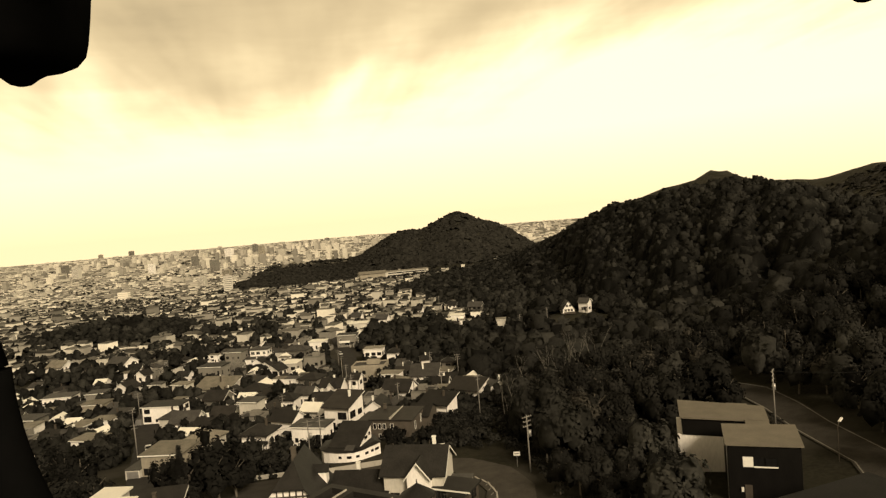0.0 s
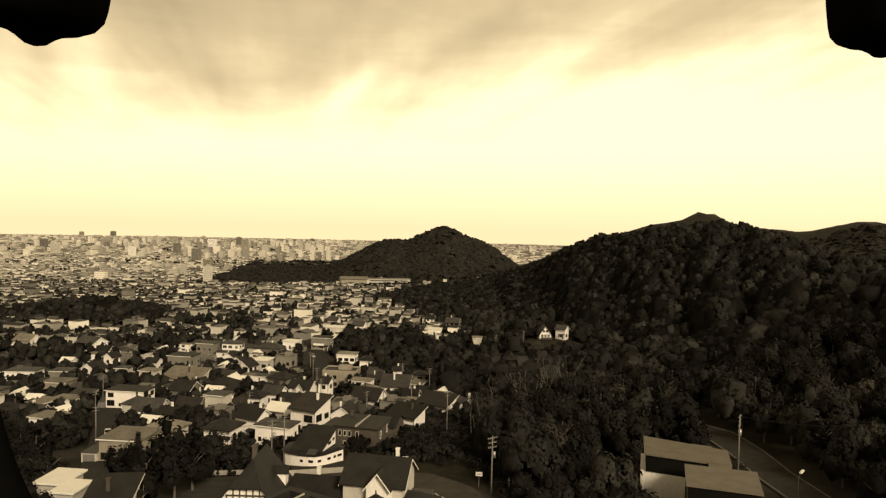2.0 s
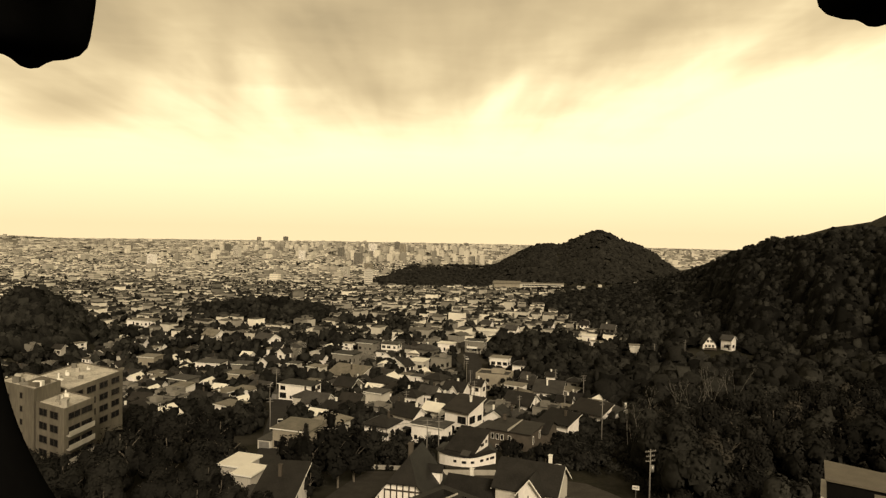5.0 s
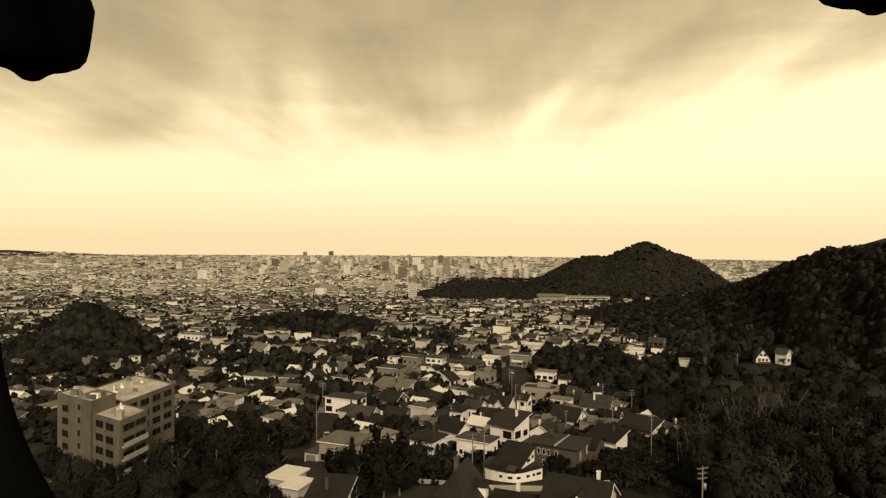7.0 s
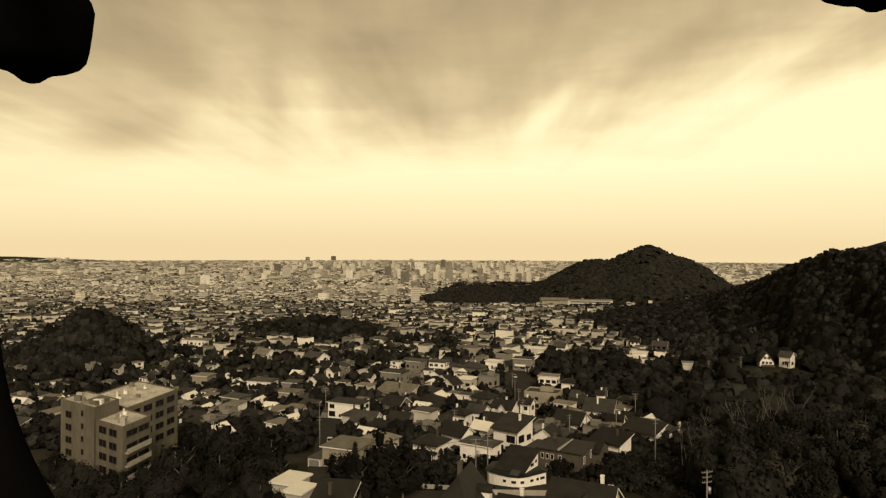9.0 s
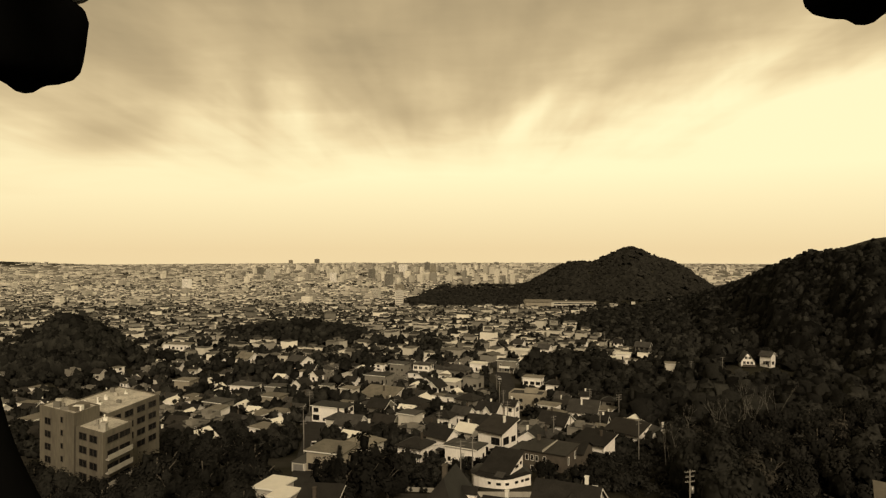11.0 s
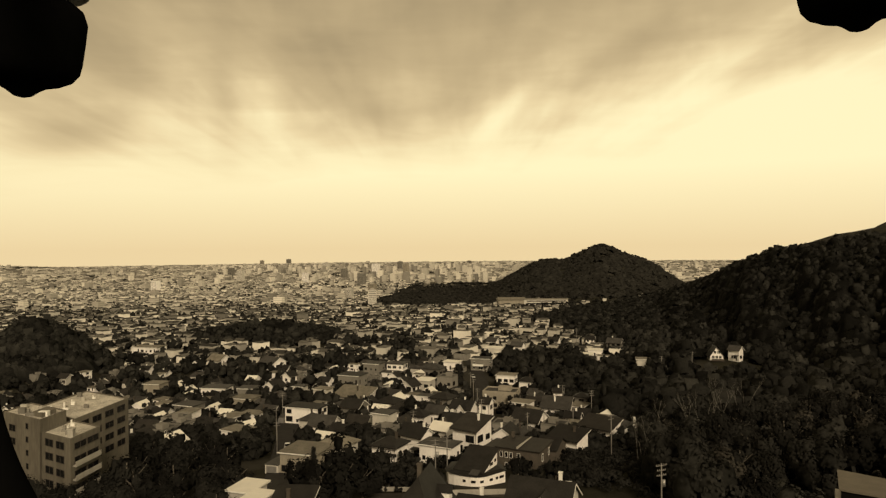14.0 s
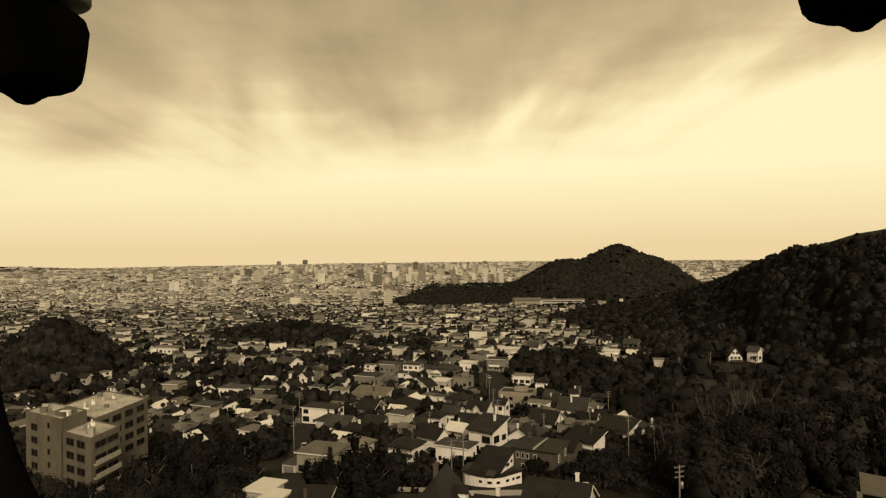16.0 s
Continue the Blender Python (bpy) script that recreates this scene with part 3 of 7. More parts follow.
def house(x, y, yaw, w, d, high, roof, wall, top, label, skip=0.16):
    """A detached house: walls, roof, eave trim, windows with panes, door, flue."""
    rng = random.Random(int(abs(x * 31 + y * 17 + w * 7)))
    if 120 < y < 330 and roof != "cross":
        high *= 1.05
    base = new("house")
    wm, rm = MAT[wall], MAT["r_" + top]
    deep = 3.0  # foundation below the slope
    if roof in ("gable", "cross"):
        rise = min(high * 0.40, d * 0.34)
        eave = high - rise
        child("wall", Build().prism([(-d / 2, -deep), (d / 2, -deep), (d / 2, eave), (0, eave + rise), (-d / 2, eave)], -w / 2, w / 2).mesh("wall", wm), base)
        child("roof", gable_roof(w, d, rise, 0.55, 0.2).mesh("roof", rm), base, Matrix.Translation((0, 0, eave + 0.02)))
        k = rise / (d / 2)
        for sx in (-w / 2 - 0.58, w / 2 + 0.55):
            trim = Build()
            for s in (-1, 1):
                p = [(0, rise), (s * (d / 2 + 0.57), -0.57 * k), (s * (d / 2 + 0.57), -0.57 * k - 0.22), (0, rise - 0.22)]
                trim.prism(p if s < 0 else p[::-1], sx, sx + 0.04)
            child("verge_board", trim.mesh("verge_board", MAT["trim"]), base, Matrix.Translation((0, 0, eave + 0.04)))
        if roof == "cross":
            cw, ch = d * 0.42, rise * 0.75
            m = Matrix.Translation((w * 0.12, -d / 2 + 0.2, 0)) @ Matrix.Rotation(radians(-90), 4, "Z")
            porch = child("cross_gable", Build().prism([(-cw / 2, 0), (cw / 2, 0), (cw / 2, eave), (0, eave + ch), (-cw / 2, eave)], 0, 1.4).mesh("cross_gable", MAT["white"]), base, m)
            child("gable_roof", gable_roof(3.2, cw, ch, 0.35, 0.16).mesh("gable_roof", rm), porch, Matrix.Translation((0.1, 0, eave + 0.02)))
            child("gable_trim", Build().prism([(-cw / 2 - 0.35, eave - 0.5), (0, eave + ch - 0.02), (0, eave + ch + 0.2), (-cw / 2 - 0.35, eave - 0.28)][::-1], 2.06, 2.14)
                  .prism([(0, eave + ch - 0.02), (cw / 2 + 0.35, eave - 0.5), (cw / 2 + 0.35, eave - 0.28), (0, eave + ch + 0.2)][::-1], 2.06, 2.14).mesh("gable_trim", MAT["trim"]), porch)
    elif roof == "hip":
        rise = min(high * 0.34, d * 0.28)
        eave = high - rise
        child("wall", Build().box(-w / 2, w / 2, -d / 2, d / 2, -deep, eave).mesh("wall", wm), base)
        child("roof", hip_roof(w, d, rise, 0.6, 0.18).mesh("roof", rm), base, Matrix.Translation((0, 0, eave)))
    elif roof == "mono":
        rise = d * 0.30
        eave = high - rise
        child("wall", Build().prism([(-d / 2, -deep), (d / 2, -deep), (d / 2, high), (-d / 2, eave)], -w / 2, w / 2).mesh("wall", wm), base)
        child("roof", Build().prism([(-d / 2 - 0.7, eave - 0.2), (d / 2 + 0.5, high + 0.14), (d / 2 + 0.5, high + 0.4), (-d / 2 - 0.7, eave + 0.06)], -w / 2 - 0.6, w / 2 + 0.6).mesh("roof", rm), base)
        for sx in (-w / 2 - 0.64, w / 2 + 0.6):
            tr = Build().prism([(-d / 2 - 0.7, eave - 0.32), (d / 2 + 0.5, high + 0.02), (d / 2 + 0.5, high + 0.2), (-d / 2 - 0.7, eave - 0.14)], sx, sx + 0.04)
            child("verge_board", tr.mesh("verge_board", MAT["trim"]), base)
    elif roof == "terrace":
        low = 2.7
        eave = low
        child("wall", Build().box(-w / 2, w / 2, -d / 2, d / 2, -deep, low).mesh("wall", wm), base)
        child("skirt_roof", hip_roof(w, d, 0.9, 0.6, 0.15).mesh("skirt_roof", rm), base, Matrix.Translation((0, 0, low)))
        uw, ud = w * 0.72, d * 0.72
        up = child("upper_storey", Build().box(-uw / 2, uw / 2, -ud / 2, ud / 2, low, high - 0.9).mesh("upper_storey", wm), base, Matrix.Translation((w * 0.10, d * 0.10, 0)))
        child("roof", hip_roof(uw, ud, 0.5, 0.7, 0.22).mesh("roof", rm), up, Matrix.Translation((0, 0, high - 0.9)))
        add_windows(base, uw, ud, 1, low + 0.5, rng, w * 0.10, d * 0.10)
    elif roof == "parapet":
        eave = high
        t = 0.25
        child("wall", Build().box(-w / 2, w / 2, -d / 2, d / 2, -deep, high - 0.6).mesh("wall", wm), base)
        p = Build().box(-w / 2, w / 2, -d / 2, -d / 2 + t, high - 0.6, high).box(-w / 2, w / 2, d / 2 - t, d / 2, high - 0.6, high)
        p.box(-w / 2, -w / 2 + t, -d / 2 + t, d / 2 - t, high - 0.6, high).box(w / 2 - t, w / 2, -d / 2 + t, d / 2 - t, high - 0.6, high)
        child("parapet", p.mesh("parapet", wm), base)
        child("roof", Build().box(-w / 2 + t, w / 2 - t, -d / 2 + t, d / 2 - t, high - 0.595, high - 0.5).mesh("roof", rm), base)
        child("penthouse", Build().box(-w * 0.1, w * 0.28, -d * 0.05, d * 0.3, high - 0.5, high + 1.0).mesh("penthouse", wm), base)
        eave = high - 0.4
    else:
        eave = high - 0.3
        child("wall", Build().box(-w / 2, w / 2, -d / 2, d / 2, -deep, eave).mesh("wall", wm), base)
        child("roof", Build().prism([(-d / 2 - 0.45, eave), (d / 2 + 0.45, eave + 0.12), (d / 2 + 0.45, eave + 0.4), (-d / 2 - 0.45, eave + 0.26)], -w / 2 - 0.45, w / 2 + 0.45).mesh("roof", rm), base)
        child("fascia", Build().box(-w / 2 - 0.49, w / 2 + 0.49, -d / 2 - 0.49, -d / 2 - 0.455, eave - 0.02, eave + 0.22).mesh("fascia", MAT["trim"]), base)
    floors = 1 if roof == "terrace" else max(1, int((eave + 0.2) / 2.75))
    add_windows(base, w, d, floors, 0.0, rng, skip=skip)
    child("door", Build().box(-0.45, 0.45, -0.06, 0.0, 0.0, 2.05).mesh("door", MAT["timber"]), base, side_pose(0, w * 0.3, d / 2 + 0.003, 0.05))
    if roof in ("gable", "mono", "hip", "cross") and rng.random() < 0.75:
        fx, fy = rng.uniform(-0.25, 0.3) * w, rng.uniform(0.05, 0.2) * d
        child("flue", Build().box(fx - 0.25, fx + 0.25, fy - 0.25, fy + 0.25, eave - 0.5, high + 0.9).box(fx - 0.32, fx + 0.32, fy - 0.32, fy + 0.32, high + 0.9, high + 1.05).mesh("flue", MAT["trim"] if rng.random() < 0.5 else MAT["timber"]), base)
    if roof in ("gable", "mono", "hip", "flat") and w > 4.5 and y > 0:
        px = w * 0.3
        porch = child("porch_roof", Build().prism([(-1.5, 2.25), (0.0, 2.55), (0.0, 2.68), (-1.5, 2.38)], px - 1.1, px + 1.1).mesh("porch_roof", rm), base, Matrix.Translation((0, -d / 2 - 0.003, 0)))
        child("porch_post", Build().box(px - 1.0, px - 0.88, -1.4, -1.28, -deep, 2.26).box(px + 0.88, px + 1.0, -1.4, -1.28, -deep, 2.26).mesh("porch_post", MAT["trim"]), porch)
    if roof in ("gable", "mono", "hip") and y > 0:
        child("gutter", Build().box(-w / 2 - 0.5, w / 2 + 0.5, -d / 2 - 0.72, -d / 2 - 0.6, eave - 0.42, eave - 0.30).tube((w / 2 - 0.1, -d / 2 - 0.08, 0.0), (w / 2 - 0.1, -d / 2 - 0.08, eave - 0.3), 0.05, 0.05, 6).mesh("gutter", MAT["timber"]), base)
    if rng.random() < 0.35 and w > 5 and y > 0:
        gx = -w / 2 - 1.75 if rng.random() < 0.5 else w / 2 + 1.75
        shed = child("garage", Build().box(gx - 1.6, gx + 1.6, -d / 2 - 0.6, d / 2 - 1.2, -deep, 2.3).mesh("garage", MAT[rng.choice(("cream", "grey", "white"))]), base)
        child("garage_roof", Build().box(gx - 1.7, gx + 1.7, -d / 2 - 0.75, d / 2 - 1.1, 2.304, 2.45).mesh("garage_roof", MAT["r_grey"]), shed)
        child("garage_door", Build().box(gx - 1.25, gx + 1.25, -d / 2 - 0.65, -d / 2 - 0.604, 0.0, 2.0).mesh("garage_door", MAT["steel"]), shed)
    if rng.random() < 0.45 and floors > 1 and roof != "cross":
        bw = w * 0.55
        bal = Build().box(-bw / 2, bw / 2, -1.2, 0.0, -0.12, 0.0).box(-bw / 2, bw / 2, -1.2, -1.12, 0.0, 0.95)
        bal.box(-bw / 2, -bw / 2 + 0.08, -1.12, 0, 0, 0.95).box(bw / 2 - 0.08, bw / 2, -1.12, 0, 0, 0.95)
        child("balcony", bal.mesh("balcony", MAT["trim"]), base, side_pose(0, -w * 0.1, d / 2 + 0.003, 2.75))
    tagged(base, label if len(label.split()) > 3 else label + " on the slope", "house", "houses of the hillside town")
    base.matrix_basis = pose(x, y, ground(x, y), 0, 0, yaw)
    PLACED.append((x, y, max(w, d) * 0.62))
    return base


PLACED = []
house(14.2, 174.5, -38, 7.2, 7.2, 8.5, "mono", "white", "brown", "white house with one large brown sloping roof")
house(7.2, 190.9, -35, 5.1, 4.6, 6.1, "gable", "cream", "pale", "small house with a bright pale metal gable roof")
house(0.0, 175.0, -40, 6.7, 5.2, 6.7, "gable", "white", "dark", "white house with a dark gable roof")
house(5.4, 160.4, -30, 8.2, 5.2, 4.5, "flat", "white", "grey", "white house with a long balcony under a flat grey roof")
house(-6.6, 166.4, -28, 6.4, 6.5, 5.5, "hip", "white", "dark", "low white house with a dark hipped roof")
house(-9.8, 207.3, -30, 5.6, 5.0, 7.4, "flat", "cream", "grey", "cream two-storey house with a flat grey roof")
house(-24.5, 151.5, -20, 8.6, 8.1, 5.0, "flat", "tan", "tan", "beige house with a broad flat tan roof")
house(-19.2, 166.9, -30, 7.0, 6.3, 6.0, "hip", "cream", "tan", "beige house with a light tan hipped roof")
house(-37.8, 234.0, -22, 12.4, 6.9, 5.7, "flat", "white", "dark", "long white house with a flat dark roof")
house(-28.1, 208.6, -20, 7.6, 6.7, 6.4, "gable", "white", "grey", "white house with a shallow grey gable roof")
house(-24.7, 272.4, -28, 14.9, 8.3, 6.1, "mono", "cream", "tan", "long cream house with a light sloping metal roof")
house(-22.0, 242.0, -30, 7.4, 6.6, 6.4, "gable", "grey", "dark", "grey house with a dark gable roof")
house(-29.0, 310.7, -25, 10.5, 8.2, 7.1, "flat", "grey", "dark", "grey block house with small dark windows")
house(-21.1, 342.9, -25, 8.4, 7.5, 7.1, "flat", "grey", "grey", "grey flat-roofed house beside a white one")
house(-11.1, 343.3, -20, 11.9, 9.3, 7.5, "terrace", "white", "grey", "white stepped modern house with terraces")
house(-2.6, 287.0, 52, 6.0, 6.0, 7.5, "gable", "white", "dark", "house with a white gable under a dark roof")
house(4.0, 297.5, -25, 6.4, 6.4, 6.6, "flat", "cream", "pale", "cream box house with a pale flat roof")
house(13.8, 301.7, -25, 7.4, 6.5, 7.5, "parapet", "grey", "grey", "grey house with bay windows and a flat parapet roof")
house(3.5, 258.5, -25, 5.0, 3.9, 5.1, "flat", "white", "grey", "small white flat-roofed house")
house(10.2, 255.8, -35, 7.7, 6.9, 6.4, "hip", "grey", "dark", "house with a dark hipped roof")
house(16.4, 234.4, -30, 7.5, 6.6, 6.6, "cross", "white", "dark", "white house with a dark roof and a white cross gable")
house(24.0, 233.8, -30, 3.7, 4.0, 7.1, "gable", "white", "brown", "narrow white house with a brown gable roof")
house(6.8, 226.4, -30, 5.9, 5.2, 6.0, "gable", "white", "grey", "white house with a grey gable roof")
house(0.4, 220.0, -25, 6.6, 5.9, 5.9, "hip", "white", "dark", "white house with a dark hipped roof")
house(-9.8, 251.3, -32, 7.9, 7.1, 5.9, "hip", "grey", "dark", "grey house under a dark hipped roof")
house(-21.5, 195.3, -35, 5.5, 4.8, 5.7, "gable", "grey", "dark", "dark-roofed house beside trees")
house(32.6, 259.0, -20, 12.9, 8.7, 6.6, "parapet", "tan", "grey", "tan flat-roofed block with a low parapet")
house(41.1, 306.3, -22, 8.2, 6.0, 6.6, "flat", "white", "tan", "white two-storey block with a tan roof")
house(47.6, 290.1, -25, 5.6, 5.5, 7.5, "hip", "white", "dark", "white house with a small dark hipped roof")
house(37.2, 225.4, -30, 5.9, 5.2, 5.5, "hip", "cream", "tan", "house with a light tan hipped roof")
house(34.8, 207.6, -35, 8.6, 7.7, 7.1, "gable", "white", "dark", "white balconied house under a steep dark roof")
house(47.7, 229.6, -20, 9.4, 7.3, 6.6, "mono", "white", "grey", "white house with a striped grey metal roof")
house(48.8, 209.9, -25, 4.4, 4.0, 5.7, "gable", "white", "dark", "small white house with a dark roof")
house(37.6, 167.0, -44, 7.8, 5.3, 5.8, "mono", "white", "dark", "low white house under a sloping dark roof")
house(50.2, 184.5, -44, 9.5, 6.0, 6.4, "mono", "white", "brown", "white house under a big sloping brown roof")
house(52.7, 251.0, -10, 3.3, 2.9, 7.5, "gable", "white", "dark", "small steep white gable house")
house(60.2, 244.2, -25, 4.8, 4.3, 6.6, "hip", "grey", "dark", "grey house with a dark roof")
house(-82.3, 283.8, -12, 10.7, 7.1, 6.6, "flat", "white", "grey", "white box house with a flat roof")
house(-69.6, 284.1, -12, 6.6, 5.9, 6.1, "flat", "grey", "grey", "grey flat-roofed house")
house(-61.5, 296.7, 60, 6.6, 6.7, 7.1, "gable", "white", "dark", "white house with a gable front and a balcony")
house(-66.2, 265.9, -20, 8.6, 6.7, 4.7, "flat", "tan", "tan", "low tan flat-roofed house")
house(-81.9, 248.3, -25, 8.4, 6.5, 5.1, "flat", "grey", "grey", "low grey flat-roofed house")
house(-60.3, 216.2, -12, 6.2, 5.5, 4.7, "gable", "grey", "grey", "shed with a grey metal roof")
house(-112.1, 297.0, -15, 7.5, 6.6, 7.1, "flat", "tan", "tan", "tan block house")
house(-37.8, 276.4, -30, 6.2, 4.9, 6.1, "flat", "cream", "tan", "cream house half hidden by trees")
house(-77.6, 369.4, -35, 10.7, 9.5, 6.6, "gable", "white", "grey", "white house with a grey gable roof")
house(-58.6, 316.6, 55, 4.6, 4.6, 7.5, "gable", "white", "dark", "white house with a gable front")
house(-50.1, 294.8, -20, 4.9, 4.4, 5.1, "flat", "cream", "grey", "cream flat-roofed house")
house(-109.2, 381.2, -30, 9.5, 8.5, 6.6, "gable", "white", "tan", "white house with a tan gable roof")
house(-161.5, 417.9, -15, 17.0, 9.5, 6.6, "flat", "white", "tan", "long white flat-roofed house")
house(111.8, 431.2, -20, 5.4, 5.4, 7.2, "gable", "white", "dark", "narrow white house at the roadside")
house(88.6, 432.0, -30, 6.4, 5.7, 6.6, "gable", "white", "dark", "white house with a dark gable roof")
house(94.0, 379.0, -22, 10.0, 7.0, 4.2, "flat", "cream", "pale", "low building with a bright pale flat roof")
house(104.5, 392.0, -22, 8.0, 6.0, 4.4, "flat", "white", "pale", "low white building with a pale roof beside the road")
house(122.0, 412.0, -30, 8.4, 7.0, 8.0, "gable", "grey", "grey", "grey house with a steep roof below the woods")
house(62.2, 412.3, -30, 7.0, 6.3, 6.6, "gable", "white", "grey", "white house with a grey gable roof")
house(49.2, 434.2, -30, 6.4, 5.7, 6.6, "gable", "white", "grey", "white house with a grey gable roof")
house(46.4, 402.8, -20, 10.4, 6.9, 5.1, "flat", "cream", "pale", "low house with a pale flat roof")
house(34.4, 355.8, -20, 10.0, 6.7, 6.6, "flat", "grey", "dark", "dark flat-roofed block")
house(8.0, 342.9, -25, 11.2, 7.5, 6.1, "hip", "grey", "grey", "long grey-roofed house")
house(19.0, 355.5, -25, 8.0, 5.4, 5.1, "flat", "white", "pale", "low white building with a pale roof")
house(108.0, 319.2, -15, 6.0, 5.3, 5.7, "flat", "cream", "tan", "small cream building at the edge of the woods")
house(-28.3, 114.4, -21, 4.0, 5.2, 5.0, "flat", "cream", "pale", "small cream building with a bright pale roof")
house(-25.6, 109.6, -21, 3.0, 4.0, 4.6, "flat", "cream", "pale", "low cream annex with a bright pale roof")
house(-19.4, 104.2, -8, 5.6, 7.6, 5.6, "mono", "white", "dark", "white house under one large dark sloping roof")
house(18.8, 101.2, -25, 9.0, 8.2, 8.0, "cross", "cream", "dark", "cream house with a dark roof and a white cross gable")
house(10.6, 104.0, -22, 8.2, 6.4, 4.8, "gable", "cream", "dark", "low dark-roofed wing beside the gabled house")
house(57.8, 57.0, 6, 17.0, 13.0, 4.6, "flat", "black", "black", "black house under one broad flat dark roof")
house(22.9, 95.8, -40, 6.0, 3.6, 2.9, "flat", "timber", "dark", "dark open carport with a flat roof")
house(15.0, 75.2, -45, 5.4, 4.2, 2.9, "flat", "cream", "dark", "small flat dark-roofed garage by the villa")


def rounded_house(x, y):
    """White house: rounded ground floor with a ribbon of small windows, dark skirt roof, big sloping roof above."""
    base = new("house")
    z0 = ground(x, y)
    ring = [(-6.2, 1.6), (-5.9, -0.2), (-4.8, -1.6), (-3.2, -2.9), (-1.4, -3.9), (0.2, -4.3), (1.8, -3.7), (6.2, -0.4), (5.2, 5.5), (-4.5, 6.0)]

    def storey(lo, hi, grow, sink=0.0):
        n = len(ring)
        pts = [(p * grow, q * grow, lo - (sink if k < 7 else 0)) for k, (p, q) in enumerate(ring)] + [(p, q, hi) for p, q in ring]
        if grow > 1:
            pts = [(p * grow, q * grow, lo) for p, q in ring] + [(p * 0.86, q * 0.80, hi) for p, q in ring]
        return Build().add(pts, [tuple(range(n))[::-1], tuple(range(n, 2 * n))] + [(k, (k + 1) % n, n + (k + 1) % n, n + k) for k in range(n)])

    child("wall", storey(-3.0, 2.6, 1.0).mesh("wall", MAT["white"]), base)
    child("skirt_roof", storey(2.6, 3.0, 1.07).mesh("skirt_roof", MAT["r_dark"]), base, None, "dark overhanging skirt roof")
    m = Matrix.Translation((0.4, 1.4, 0)) @ Matrix.Rotation(radians(-32), 4, "Z")
    w, d, eave, top = 6.4, 6.4, 3.2, 6.1
    up = child("upper_storey", Build().prism([(-d / 2, 2.2), (d / 2, 2.2), (d / 2, top), (-d / 2, eave)], -w / 2, w / 2).mesh("upper_storey", MAT["white"]), base, m)
    child("roof", Build().prism([(-d / 2 - 0.9, eave - 0.25), (d / 2 + 0.5, top + 0.14), (d / 2 + 0.5, top + 0.36), (-d / 2 - 0.9, eave - 0.03)], -w / 2 - 0.5, w / 2 + 0.25).mesh("roof", MAT["r_dark"]), up, None, "large dark sloping metal roof")
    child("porch_roof", Build().prism([(-d / 2 - 1.9, eave - 0.35), (-d / 2 - 0.4, eave + 0.28), (-d / 2 - 0.4, eave + 0.40), (-d / 2 - 1.9, eave - 0.23)], 0.6, 2.6).mesh("porch_roof", MAT["r_grey"]), up)
    add_window(up, 1, 0.3, w / 2, 3.7, 1.3, 0.5, "timber")
    add_window(up, 1, 2.2, w / 2, 4.0, 0.7, 0.5, "timber")
    n = len(ring)
    for k, at, wd in ((3, 0.25, 0.55), (4, 0.3, 0.85), (5, 0.4, 0.7), (6, 0.25, 0.8), (6, 0.55, 0.55), (6, 0.8, 1.1)):
        p, q = Vector((*ring[k], 0)), Vector((*ring[(k + 1) % n], 0))
        e = (q - p).normalized()
        o = Vector((e.y, -e.x, 0))
        pos = p.lerp(q, at) + o * 0.006 + Vector((0, 0, 1.35))
        fr, pn = window_meshes(wd, 0.4, "timber")
        win = child("window", fr, base, Matrix.Translation(pos) @ Matrix.Rotation(math.atan2(e.y, e.x), 4, "Z"))
        child("pane", pn, win)
    tagged(base, "white house with a rounded front and a big dark sloping roof", "house", "houses of the hillside town")
    base.matrix_basis = pose(x, y, z0) @ Matrix.Scale(0.92, 4)
    PLACED.append((x, y + 1, 6.5))


